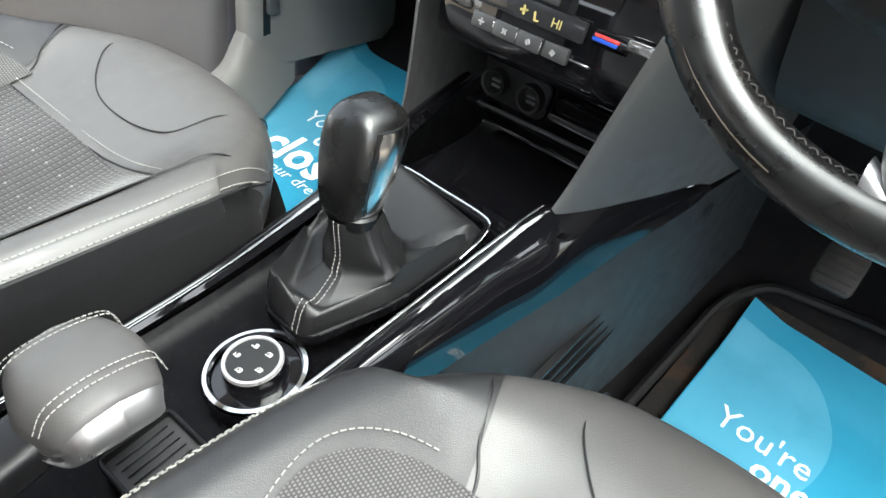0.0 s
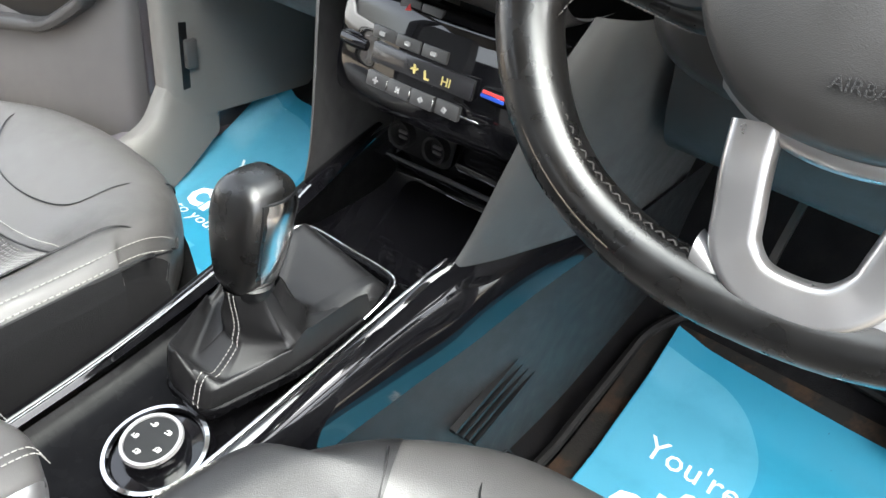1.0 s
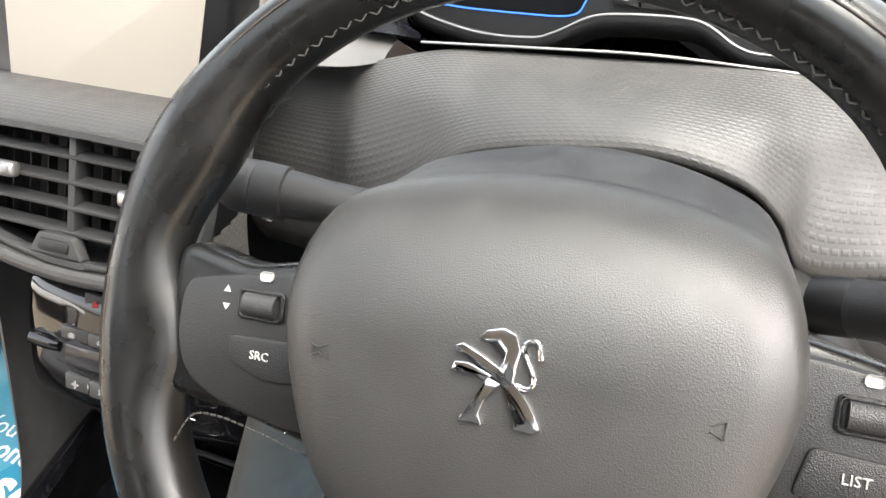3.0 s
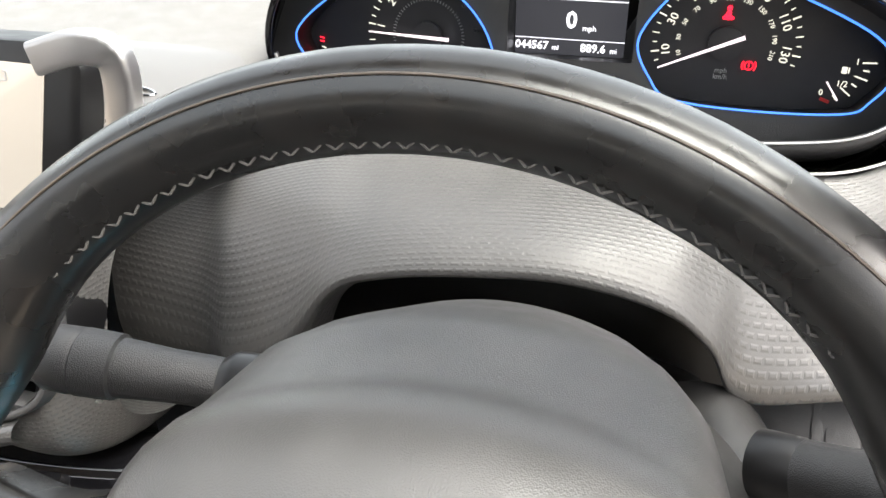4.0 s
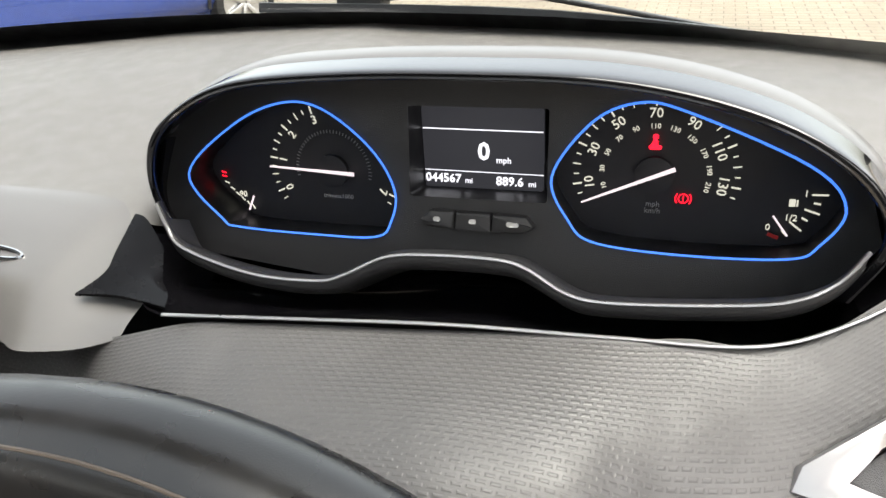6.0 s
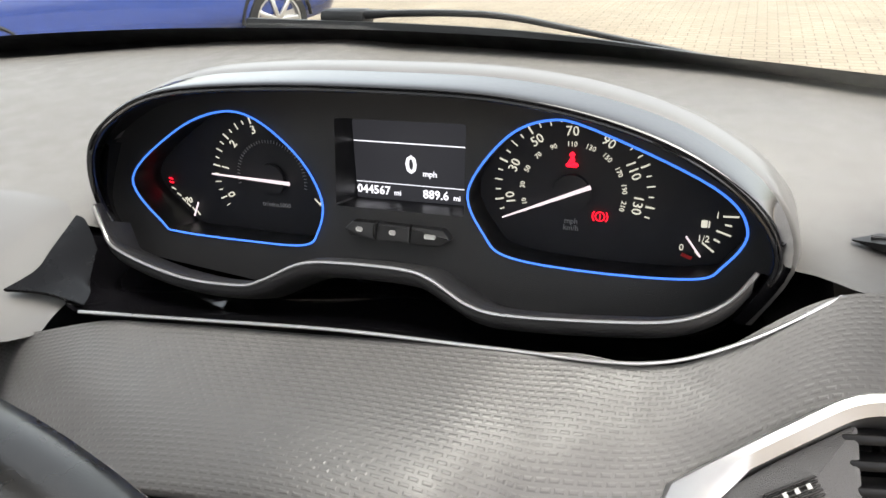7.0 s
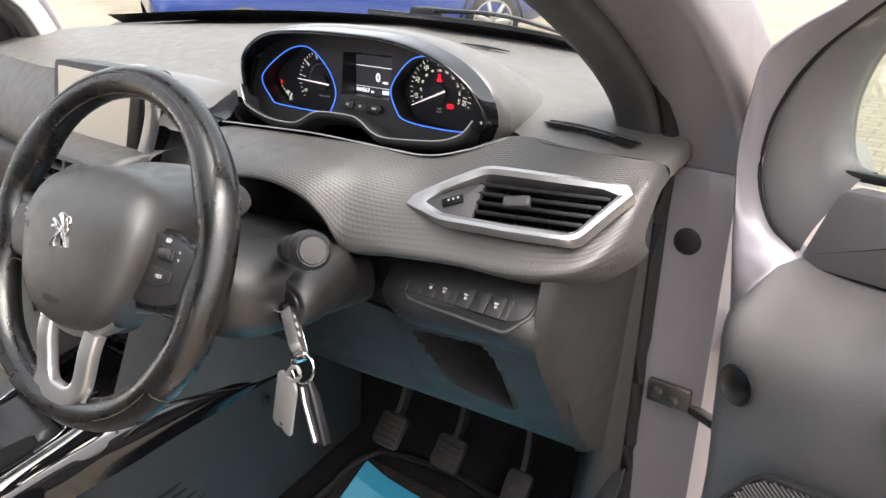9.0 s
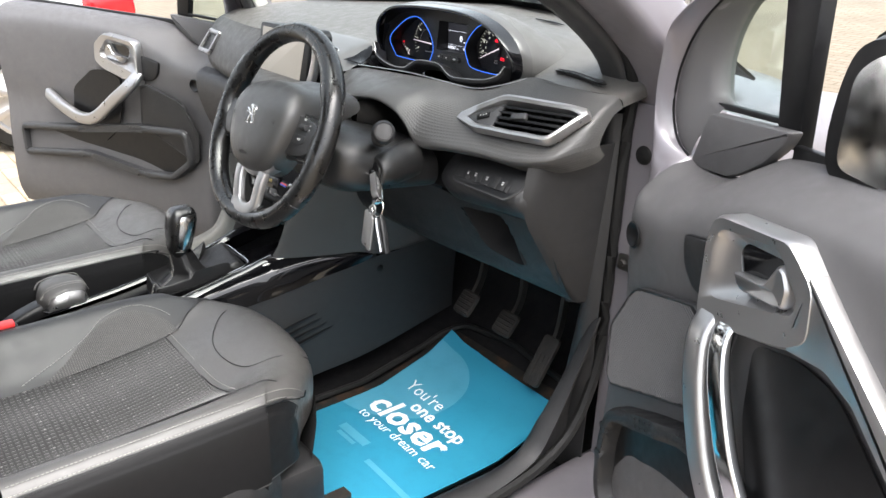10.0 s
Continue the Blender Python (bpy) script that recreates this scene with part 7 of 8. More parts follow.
        part("side_shield", loft([[(cx + s * (0.248 + b - 0.5 * max(0, y + 0.16)), y0 + y, z) for y in (-0.10, -0.18, -0.3, -0.52)] for z, b in ((0.52, 0), (0.47, 0.010), (0.40, 0.0))], 8, 12, thick=0.006), PLASTIC, ob, "dark plastic seat side shield")
    part("seat_base", rbox((0.42, 0.44, 0.12), 0.02, 2, pose(cx, y0 - 0.22, 0.41)), PLASTIC, ob, "dark plastic seat base")
    back = [[(cx + x * w, y0 + y - 0.05 + 0.05 * abs(x) ** 2, z) for x in (-1, -0.6, 0, 0.6, 1)] for y, z, w in ((-0.49, 0.58, 0.23), (-0.58, 0.75, 0.235), (-0.68, 1.0, 0.23), (-0.75, 1.2, 0.18))]
    part("backrest", loft(back, 20, 20, thick=-0.09), LEATHER, ob, "grey leather backrest")
    return ob


seat(0.345, 0.0, "grey leather and dark woven driver's seat, contrast stitched", 1)
seat(-0.388, 0.055, "grey leather and dark woven passenger seat, contrast stitched", 1)
# belt buckles
for x, y in ((0.085, -0.40), (-0.115, -0.42)):
    bk = thing("belt_buckle", "black seat belt buckle with red release", "belt buckle", (x, y, 0.50), "belt buckles")
    part("buckle_body", rbox((0.030, 0.045, 0.075), 0.005, 2, pose(x, y, 0.625)), SATIN_BLACK, bk)
    part("buckle_release", rbox((0.024, 0.034, 0.010), 0.003, 2, pose(x, y, 0.665)), REDPLASTIC, bk, "red release button")
    part("buckle_stem", rbox((0.022, 0.02, 0.12), 0.004, 1, pose(x, y, 0.535)), SATIN_BLACK, bk)

# ---- front doors ----
def door(s, label):
    ang = radians(25 if s > 0 else 24)
    o = V((0.866, 0.364, 0)) if s > 0 else V((-0.80, 0.380, -0.060))
    u = V((s * math.cos(ang), -math.sin(ang), 0))
    n = V((-s * math.sin(ang), -math.cos(ang), 0))
    m = Matrix((u, V((0, 0, 1)), n)).transposed().to_4x4()
    m.translation = o
    ob = thing("front_door", label, "car door", tuple(o + V((0, 0, 0.4))), "front doors")

    def slab(name, poly, depth, z0, mat, lab="", bev=0.003, hole=None, r=0.0, parent=None):
        q = rounded(poly, r) if r else poly
        h = inset_poly(q, hole) if hole else None
        bm = prism(q, depth, None, bev, 2, h)
        bmesh.ops.translate(bm, vec=(0, 0, z0), verts=bm.verts)
        return part(name, moved(bm, m), mat, parent or ob, lab)

    def rail(name, pts, prof, mat, lab="", scale=None, count=40):
        return part(name, sweep([m @ p for p in smooth_line(pts, count)], prof, up=n, scale=scale), mat, ob, lab)
    slab("shell", [(-0.005, 0.40), (0.98, 0.40), (1.0, 0.75), (0.98, 1.04), (0.10, 0.985), (0.004, 0.955)], 0.085, -0.115, PAINT, "grey painted door shell", 0.01)
    low = ((0.90, -0.002), (0.80, -0.008), (0.66, 0.004), (0.48, 0.008), (0.40, -0.016))
    secs = [[m @ V(p) for p in ((0.008, 1.053, -0.090), (0.007, 1.042, -0.068), (0.004, 1.021, -0.039), (-0.008, 0.985, -0.022), (-0.006, 0.90, -0.025), (-0.004, 0.80, -0.03), (-0.004, 0.66, -0.02), (-0.004, 0.48, -0.02), (-0.004, 0.40, -0.04))]]
    for x, d, top in ((0.012, -0.004, ((1.050, -0.096), (1.041, -0.068), (1.019, -0.034), (0.982, -0.006))),
                      (0.05, 0.0, ((1.044, -0.105), (1.037, -0.070), (1.012, -0.030), (0.972, 0.0))),
                      (0.12, 0.004, ((1.052, -0.110), (1.044, -0.070), (1.022, -0.028), (0.985, 0.004))),
                      (0.165, 0.005, ((1.082, -0.110), (1.068, -0.070), (1.040, -0.026), (0.998, 0.003))),
                      (0.215, 0.006, ((1.106, -0.110), (1.090, -0.066), (1.058, -0.024), (1.012, 0.004))),
                      (0.30, 0.007, ((1.118, -0.110), (1.106, -0.062), (1.086, -0.022), (1.045, 0.003))),
                      (0.45, 0.008, ((1.124, -0.100), (1.120, -0.056), (1.102, -0.018), (1.060, 0.005))),
                      (0.70, 0.010, ((1.135, -0.095), (1.130, -0.050), (1.110, -0.014), (1.065, 0.008))),
                      (0.98, 0.016, ((1.140, -0.095), (1.135, -0.050), (1.112, -0.008), (1.065, 0.018)))):
        secs.append([m @ V((x, z, q)) for z, q in top + tuple((z, q + d) for z, q in low)])
    part("lining", loft(secs, 40, 40), DOORSKIN, ob, "dark grained door lining")
    # painted frame, its dark lining and the window opening, one curve each
    paint_line = [(-0.030, 0.930, -0.055), (-0.032, 0.990, -0.050), (-0.040, 1.035, -0.052), (-0.046, 1.060, -0.055), (-0.053, 1.100, -0.055), (-0.058, 1.150, -0.055), (-0.053, 1.200, -0.055), (-0.046, 1.237, -0.057), (-0.018, 1.265, -0.060), (0.020, 1.290, -0.064), (0.10, 1.345, -0.075), (0.24, 1.420, -0.09), (0.45, 1.475, -0.11), (0.90, 1.50, -0.14)]
    seam_line = [(-0.004, 0.950, -0.032), (0.003, 1.018, -0.041), (0.007, 1.040, -0.067), (0.008, 1.053, -0.089), (-0.024, 1.070, -0.086), (-0.047, 1.112, -0.085), (-0.047, 1.160, -0.085), (-0.036, 1.195, -0.085), (-0.016, 1.230, -0.085), (0.020, 1.268, -0.086), (0.10, 1.330, -0.095), (0.25, 1.40, -0.108), (0.45, 1.45, -0.125), (0.90, 1.475, -0.15)]
    edge_line = [(0.040, 1.130, -0.112), (0.022, 1.134, -0.112), (0.009, 1.147, -0.112), (0.002, 1.180, -0.112), (0.005, 1.213, -0.112), (0.018, 1.248, -0.112), (0.045, 1.285, -0.114), (0.12, 1.330, -0.118), (0.25, 1.380, -0.128), (0.45, 1.425, -0.14), (0.90, 1.45, -0.165)]
    strip = []
    for a, c in zip(paint_line, seam_line):
        a, c = V(a), V(c)
        strip.append([m @ p for p in (a + V((0.010, 0, -0.070)), a + V((0.0, 0, -0.012)), a + V((0.006, 0, 0.003)), a.lerp(c, 0.5) + V((0, 0, 0.007)), c + V((0, 0, 0.002)), c + V((0.004, 0, -0.012)))])
    part("window_frame", loft(strip, 60, 20), PAINT, ob, "grey painted window frame")
    inner = smooth_line(seam_line[3:], 40)
    lin_sec = []
    for a, c in zip(inner, smooth_line(edge_line, 40)):
        lin_sec.append([m @ p for p in (a + V((0.002, 0, -0.012)), a + V((0.0016, 0, -0.001)), a.lerp(c, 0.35) + V((0, 0, 0.006)), a.lerp(c, 0.75) + V((0, 0, 0.004)), c, c.lerp(a, -0.12) + V((0, 0, -0.012)), c + V((0, 0, -0.035)))])
    part("frame_lining", loft(lin_sec, 60, 24), DOORSKIN, ob, "dark grained window frame lining")
    part("frame_joint", tube([m @ (p + V((0, 0, 0.002))) for p in inner], 0.0022, 6), SATIN_BLACK, ob)
    slab("mirror_cover", [(0.010, 1.049), (0.033, 1.112), (0.042, 1.126), (0.222, 1.141), (0.213, 1.122), (0.178, 1.088), (0.136, 1.062), (0.103, 1.048), (0.030, 1.041)], 0.020, -0.110, DOORSKIN, "dark grained mirror base cover", 0.005, None, 0.006)
    slab("division_bar", [(0.168, 1.112), (0.212, 1.112), (0.196, 1.38), (0.126, 1.35)], 0.022, -0.135, SATIN_BLACK, "satin black window division bar", 0.004)
    g = slab("quarter_glass", [(-0.01, 1.12), (0.175, 1.125), (0.135, 1.35), (0.05, 1.31), (-0.01, 1.22)], 0.003, -0.138, SIDEGLASS, "clear quarter glass", 0.0)
    g.visible_shadow = False
    slab("belt_trim", [(0.212, 1.122), (0.98, 1.150), (0.98, 1.115), (0.212, 1.095)], 0.012, -0.118, SATIN_BLACK, "black window sealing strip", 0.004)
    slab("glass_edge", [(0.02, 1.137), (0.170, 1.146), (0.170, 1.138), (0.02, 1.128)], 0.010, -0.124, SATIN_BLACK, "", 0.002)
    # handle plate, recess and lever
    bezel = [(0.262, 0.922), (0.258, 1.026), (0.268, 1.055), (0.284, 1.064), (0.405, 1.078), (0.422, 1.068), (0.455, 1.045), (0.462, 0.985), (0.430, 0.962), (0.402, 0.953), (0.275, 0.918)]
    well = [(0.280, 1.046), (0.391, 1.063), (0.433, 1.019), (0.428, 1.001), (0.294, 0.960), (0.273, 0.964)]
    cup = [(0.307, 1.027), (0.318, 1.040), (0.391, 1.046), (0.414, 1.023), (0.410, 0.999), (0.324, 0.987)]
    mid = (0.352, 1.008)
    ro, rw, rc = (polar(rounded(q, r), mid) for q, r in ((bezel, 0.014), (well, 0.016), (cup, 0.014)))
    ri = polar(inset_poly(rounded(bezel, 0.014), 0.004), mid)

    def lifted(loop, z):
        return [m @ V((x, y, z)) for x, y in loop]
    plate = part("handle_plate", ringed([lifted(ro, -0.002), lifted(ro, 0.022), lifted(ri, 0.029), lifted(rw, 0.027), lifted([(x * 0.9 + c * 0.1, y * 0.9 + d * 0.1) for (x, y), (c, d) in zip(rw, rc)], 0.022), lifted(rc, 0.012), lifted(rc, 0.008)]), SATIN, ob, "satin silver handle plate with dished recess", 50)
    part("handle_cup", prism(rounded(cup, 0.014), 0.002, m @ pose(0, 0, 0.0085)), GLOSS, plate, "dark handle recess")
    if s > 0:
        slab("plate_arm", [(0.440, 1.056), (0.516, 1.002), (0.72, 0.860), (0.80, 0.79), (0.80, 0.75), (0.66, 0.862), (0.529, 0.958), (0.487, 0.971), (0.425, 0.962)], 0.024, 0.004, SATIN, "satin silver arm of the handle plate", 0.006, None, 0.006)
    lever_line = rounded([(0.316, 1.007), (0.345, 1.008), (0.373, 1.016), (0.383, 1.034), (0.390, 1.045), (0.402, 1.041), (0.413, 1.023), (0.411, 1.000), (0.394, 0.995), (0.328, 0.987)], 0.006)
    lm = (0.385, 1.010)
    ll, li = polar(lever_line, lm), polar(inset_poly(lever_line, 0.004), lm)
    part("pull_lever", ringed([lifted(ll, 0.008), lifted(ll, 0.021), lifted(li, 0.025), [m @ V((lm[0] + (x - lm[0]) * 0.3, lm[1] + (y - lm[1]) * 0.3, 0.022)) for x, y in li], [m @ V((*lm, 0.0215))] * len(li)]), SATIN, plate, "polished door release lever", 50)
    left = [(0.288, 0.940, 0.012), (0.292, 0.912, 0.032), (0.306, 0.865, 0.040), (0.330, 0.805, 0.042), (0.358, 0.748, 0.040), (0.41, 0.68, 0.032), (0.48, 0.61, 0.012)]
    if s < 0:
        left = [(0.272, 0.960, 0.014), (0.290, 0.925, 0.040), (0.36, 0.87, 0.052), (0.46, 0.80, 0.052), (0.54, 0.787, 0.048), (0.63, 0.81, 0.040), (0.73, 0.845, 0.020)]
    rail("grab_bar", left, rounded([(-0.020, -0.012), (0.020, -0.012), (0.020, 0.012), (-0.020, 0.012)], 0.010), SATIN, "satin silver grab bar", None, 30)
    right = [(0.326, 0.950, 0.010), (0.330, 0.925, 0.030), (0.346, 0.882, 0.038), (0.374, 0.826, 0.040), (0.400, 0.781, 0.038), (0.45, 0.71, 0.028), (0.52, 0.63, 0.010)]
    if s > 0:
        rail("grab_bar_edge", right, rounded([(-0.016, -0.008), (0.016, -0.008), (0.016, 0.008), (-0.016, 0.008)], 0.006), CHROME, "polished grab bar edge", None, 30)
    # no hollow here: a flat black sheet gives the armrest recess its shade
    slab("arm_recess_shade", [(0.365, 0.935), (0.44, 0.955), (0.50, 0.95), (0.60, 0.88), (0.62, 0.76), (0.48, 0.70), (0.40, 0.76), (0.37, 0.84)], 0.003, 0.012, SATIN_BLACK, "shade of the armrest recess as a flat black sheet", 0.0, None, 0.02)
    # loudspeaker grille, ribbed panel and pocket
    gr = rounded([(0.034, 0.789), (0.040, 0.702), (0.056, 0.694), (0.280, 0.792), (0.268, 0.915), (0.245, 0.924), (0.112, 0.886), (0.090, 0.874)], 0.008)
    slab("loudspeaker_grille", gr, 0.006, 0.014, SATIN_BLACK, "black ribbed loudspeaker grille", 0.002)
    slab("grille_edge", inset_poly(gr, -0.003), 0.009, 0.013, PLASTIC, "", 0.002, 0.004)
    for q in range(66):
        line = [(x, zz) for x, zz in ((0.02 + 0.0035 * w, 0.690 + 0.0052 * q - 0.5 * (0.0035 * w)) for w in range(80)) if inside(gr, x, zz)]
        if len(line) > 3:
            (xa, za), (xb, zb) = line[0], line[-1]
            part("grille_rib", sweep([m @ V((xa, za, 0.0208)), m @ V((xb, zb, 0.0208))], [(-0.0009, -0.0012), (0.0009, -0.0012), (0.0005, 0.0010), (-0.0005, 0.0010)], up=n), DOORSKIN, ob)
    tw = rounded([(0.186, 0.999), (0.196, 0.962), (0.222, 0.941), (0.266, 0.938), (0.264, 1.016)], 0.010)
    slab("inlay_panel", tw, 0.005, 0.0075, PLASTIC, "dark inlay panel", 0.0015)
    slab("inlay_groove", inset_poly(tw, -0.002), 0.005, 0.006, SATIN_BLACK, "", 0.0005)
    po = [(0.075, 0.665), (0.19, 0.722), (0.30, 0.765), (0.60, 0.72), (0.90, 0.66), (0.90, 0.46), (0.12, 0.44), (0.060, 0.50), (0.058, 0.60)]
    if s < 0:
        po = [(0.050, 0.690), (0.075, 0.800), (0.30, 0.790), (0.55, 0.755), (0.90, 0.72), (0.90, 0.60), (0.55, 0.640), (0.285, 0.610), (0.150, 0.618)]
    slab("pocket_rim", po, 0.042, -0.004, PLASTIC_MID if s < 0 else PLASTIC, "grained door pocket rim", 0.010, 0.024, 0.03)
    # black sheet behind the rim for the shade inside the pocket
    slab("pocket_shade", inset_poly(rounded(po, 0.03), 0.020), 0.003, 0.008, SATIN_BLACK, "shade inside the door pocket as a black sheet", 0.0)
    part("door_dimple", lathe([(0.0, -0.006), (0.012, -0.005), (0.019, 0.0015), (0.021, 0.0)], 28, m @ pose(0.043, 0.944, 0.008)), SATIN_BLACK, ob, "round dished blanking cap")
    return ob, m


ddoor, ddm = door(1, "open driver's door with satin silver handle plate and grab bar")
pdoor, pdm = door(-1, "open passenger door with satin silver handle plate and grab bar")


# outside mirrors
def mirror(m):
    ob = thing("door_mirror", "grey and black outside mirror on its arm", "door mirror", tuple(m @ V((0.41, 1.05, -0.20))), "door mirrors")
    ring_ = ((-1, -0.7), (-1, 0.4), (-0.7, 0.95), (0.2, 1), (1, 0.9), (1.1, 0), (0.9, -0.9), (-0.4, -1))
    sec = [[m @ V((0.402 + x * w, 1.185 + z * h, d)) for x, z in ring_] for d, w, h in ((-0.085, 0.105, 0.085), (-0.14, 0.120, 0.100), (-0.20, 0.110, 0.09), (-0.245, 0.05, 0.045))]
    part("mirror_case", loft(sec, 16, 40, True, caps=True), SATIN_BLACK, ob, "black mirror case")
    cap = [[m @ V((0.402 + x * w * 1.02, 1.185 + z * h * 1.03, d)) for x, z in ((-1, 0.15), (-0.98, 0.5), (-0.7, 0.97), (0.2, 1.02), (1, 0.92), (1.08, 0.3))] for d, w, h in ((-0.11, 0.113, 0.093), (-0.14, 0.122, 0.102), (-0.20, 0.112, 0.092), (-0.247, 0.052, 0.047))]
    part("mirror_cap", loft(cap, 14, 24), PAINT, ob, "grey painted mirror cap")
    part("mirror_glass", prism(rounded([(-0.09, -0.06), (-0.09, 0.045), (-0.055, 0.072), (0.095, 0.068), (0.10, 0.0), (0.08, -0.07)], 0.02), 0.003, m @ pose(0.407, 1.185, -0.0845)), CHROME, ob, "mirror glass")
    part("mirror_arm", sweep([m @ V(p) for p in ((0.29, 1.09, -0.145), (0.34, 1.09, -0.16), (0.39, 1.11, -0.19))], rounded([(-0.04, -0.022), (0.04, -0.022), (0.04, 0.022), (-0.04, 0.022)], 0.012), up=(0, 0, 1)), SATIN_BLACK, ob, "black mirror arm")


mirror(ddm)

# ---- paper mats, pedals, rubber mat, keys ----
def floor_z(y):
    return 0.306 + 0.22 * max(0, y - 0.36) + 0.30 * max(0, y - 0.50)


def paper(x0, ytop, label, sill):
    """A printed paper mat from x0, ending forward at ytop; sill: where it climbs the side trim."""
    ob = thing("paper_floor_mat", label, "floor mat", (x0 + 0.2, ytop - 0.3, 0.306), "paper floor mats")
    w, h = 0.445, 0.56

    def at(a, b, lift=0.0):
        x, y = x0 + a, ytop - h + b
        climb = max(0.0, x - sill) if sill > 0 else max(0.0, sill - x)
        curl = 0.012 * max(0.0, 1 - a / 0.05) * max(0, b - 0.30) / 0.26
        z = floor_z(y) + 0.9 * climb + curl + 0.0035 * math.sin(11 * x + 3) * math.sin(9 * y)
        return V((x - 0.35 * climb, y, z + 0.011 + lift))

    def sheet(lift):
        bm = bmesh.new()
        nx, ny = 40, 48
        g = [[bm.verts.new(at(w * i / nx + (0.012 * math.sin(8 * j / ny) if i == nx else 0), h * j / ny - 0.012 * i / nx * (j / ny), lift)) for j in range(ny + 1)] for i in range(nx + 1)]
        for i in range(nx):
            for j in range(ny):
                bm.faces.new((g[i][j], g[i + 1][j], g[i + 1][j + 1], g[i][j + 1]))
        return bm
    part("paper_sheet", sheet(0.0), PAPER, ob, "turquoise paper sheet")
    bm = bmesh.new()
    rows = []
    for f in [q / 14 for q in range(15)]:
        rows.append([bm.verts.new(at(0.002 + f * 0.186 * max(0.0, math.cos(radians(c))) ** 0.85, 0.405 + 0.150 * math.sin(radians(c)) - 0.03 * (1 - math.cos(radians(c))), 0.0009)) for c in range(-88, 89, 4)])
    for r, q in zip(rows, rows[1:]):
        for k in range(len(r) - 1):
            bm.faces.new((r[k], r[k + 1], q[k + 1], q[k]))
    part("pale_print", bm, PAPER_PALE, ob, "pale printed circle")

    def word(text, a0, a1, b, bold=0.0):
        bm = lettering(text, 0.06, pose(0, 0, 0), 0.0, 'LEFT', bold)
        bmesh.ops.triangulate(bm, faces=bm.faces)
        lo, hi = min(v.co.x for v in bm.verts), max(v.co.x for v in bm.verts)
        k = (a1 - a0) / (hi - lo)
        for v in bm.verts:
            v.co = at(a0 + (v.co.x - lo) * k, b + v.co.y * k, 0.0018)
        return part("printed_line", bm, WHITEPRINT, ob, "white printed words")
    word("You're", 0.050, 0.180, h - 0.172)
    word("one stop", 0.120, 0.300, h - 0.210, 0.0012)
    word("closer", 0.050, 0.302, h - 0.266, 0.0016)
    word("to your dream car", 0.062, 0.335, h - 0.318)
    for a0, a1, b0, b1 in ((0.085, 0.185, 0.165, 0.186), (0.100, 0.165, 0.150, 0.160), (0.230, 0.400, 0.138, 0.152)):
        bm = bmesh.new()
        for k in range(8):
            p, q = a0 + (a1 - a0) * k / 8, a0 + (a1 - a0) * (k + 1) / 8
            bm.faces.new([bm.verts.new(at(x, y, 0.0018)) for x, y in ((p, b0), (q, b0), (q, b1), (p, b1))])
        part("printed_bar", bm, PAPER_PALE, ob)
    return ob


paper(0.201, 0.578, "turquoise printed paper floor mat with white words", 0.600)
paper(-0.712, 0.650, "turquoise printed paper floor mat in the passenger footwell", -0.68)

# rubber mat under the driver's paper mat
mat_ob = thing("rubber_mat", "muddy black rubber floor mat with raised rim", "floor mat", (0.38, 0.3, 0.32))
rim_line = [(0.150, -0.05), (0.155, 0.30), (0.160, 0.56), (0.20, 0.62), (0.36, 0.640), (0.58, 0.62), (0.63, 0.55), (0.66, -0.05)]
pts = [V((x, y, floor_z(y) + 0.006)) for x, y in rounded(rim_line, 0.03, 4)]
part("mat_rim", tube(pts, 0.008, 8, True), RUBBER, mat_ob, "raised rubber rim")
bm = bmesh.new()
nx, ny = 14, 26
g = [[bm.verts.new((0.165 + 0.43 * i / nx, -0.04 + 0.64 * j / ny, floor_z(-0.04 + 0.64 * j / ny) + 0.0015)) for j in range(ny + 1)] for i in range(nx + 1)]
for i in range(nx):
    for j in range(ny):
        bm.faces.new((g[i][j], g[i + 1][j], g[i + 1][j + 1], g[i][j + 1]))
part("mat_base", bm, RUBBERMAT, mat_ob, "muddy rubber mat floor")
bm = []
for i in range(9):
    for j in range(6):
        x, y = 0.20 + 0.042 * i + 0.02 * (j % 2), 0.36 + 0.040 * j
        bm.append(rbox((0.020, 0.005, 0.004), 0.0015, 1, pose(x, y, floor_z(y) + 0.003, 0, 0, 35 * (1 if (i + j) % 2 else -1))))
tagged(part("mat_stud_pattern", join(*bm), RUBBERMAT, mat_ob), "", "", "", "stuff")

# pedals
def pedal(name, x, y, z, w, h, label, tilt, ribs, arm_to):
    ob = thing(name, label, "pedal", (x, y, z))
    m = pose(x, y, z, 90 - tilt)
    part("pedal_pad", prism(rounded([(-w / 2, -h / 2), (w / 2, -h / 2), (w / 2, h / 2), (-w / 2, h / 2)], 0.012), 0.010, m @ pose(0, 0, -0.004), 0.003), PEDALRUBBER, ob, "worn rubber pedal pad")
    for k in range(ribs):
        if name == "accelerator_pedal":
            part("pedal_rib", rbox((0.003, h * 0.55, 0.003), 0.001, 1, m @ pose(-w / 2 + w * (k + 0.5) / ribs, -h * 0.15, 0.007)), PEDALRUBBER, ob)
        else:
            part("pedal_rib", rbox((w * 0.85, 0.003, 0.003), 0.001, 1, m @ pose(0, -h / 2 + h * (k + 0.5) / ribs, 0.007)), PEDALRUBBER, ob)
    part("pedal_arm", sweep(smooth_line([(x, y + 0.008, z), (x, y + 0.05, z + 0.07), V(arm_to)], 12), [(-0.009, -0.005), (0.009, -0.005), (0.009, 0.005), (-0.009, 0.005)], up=(1, 0, 0)), METAL_DARK, ob, "steel pedal arm")


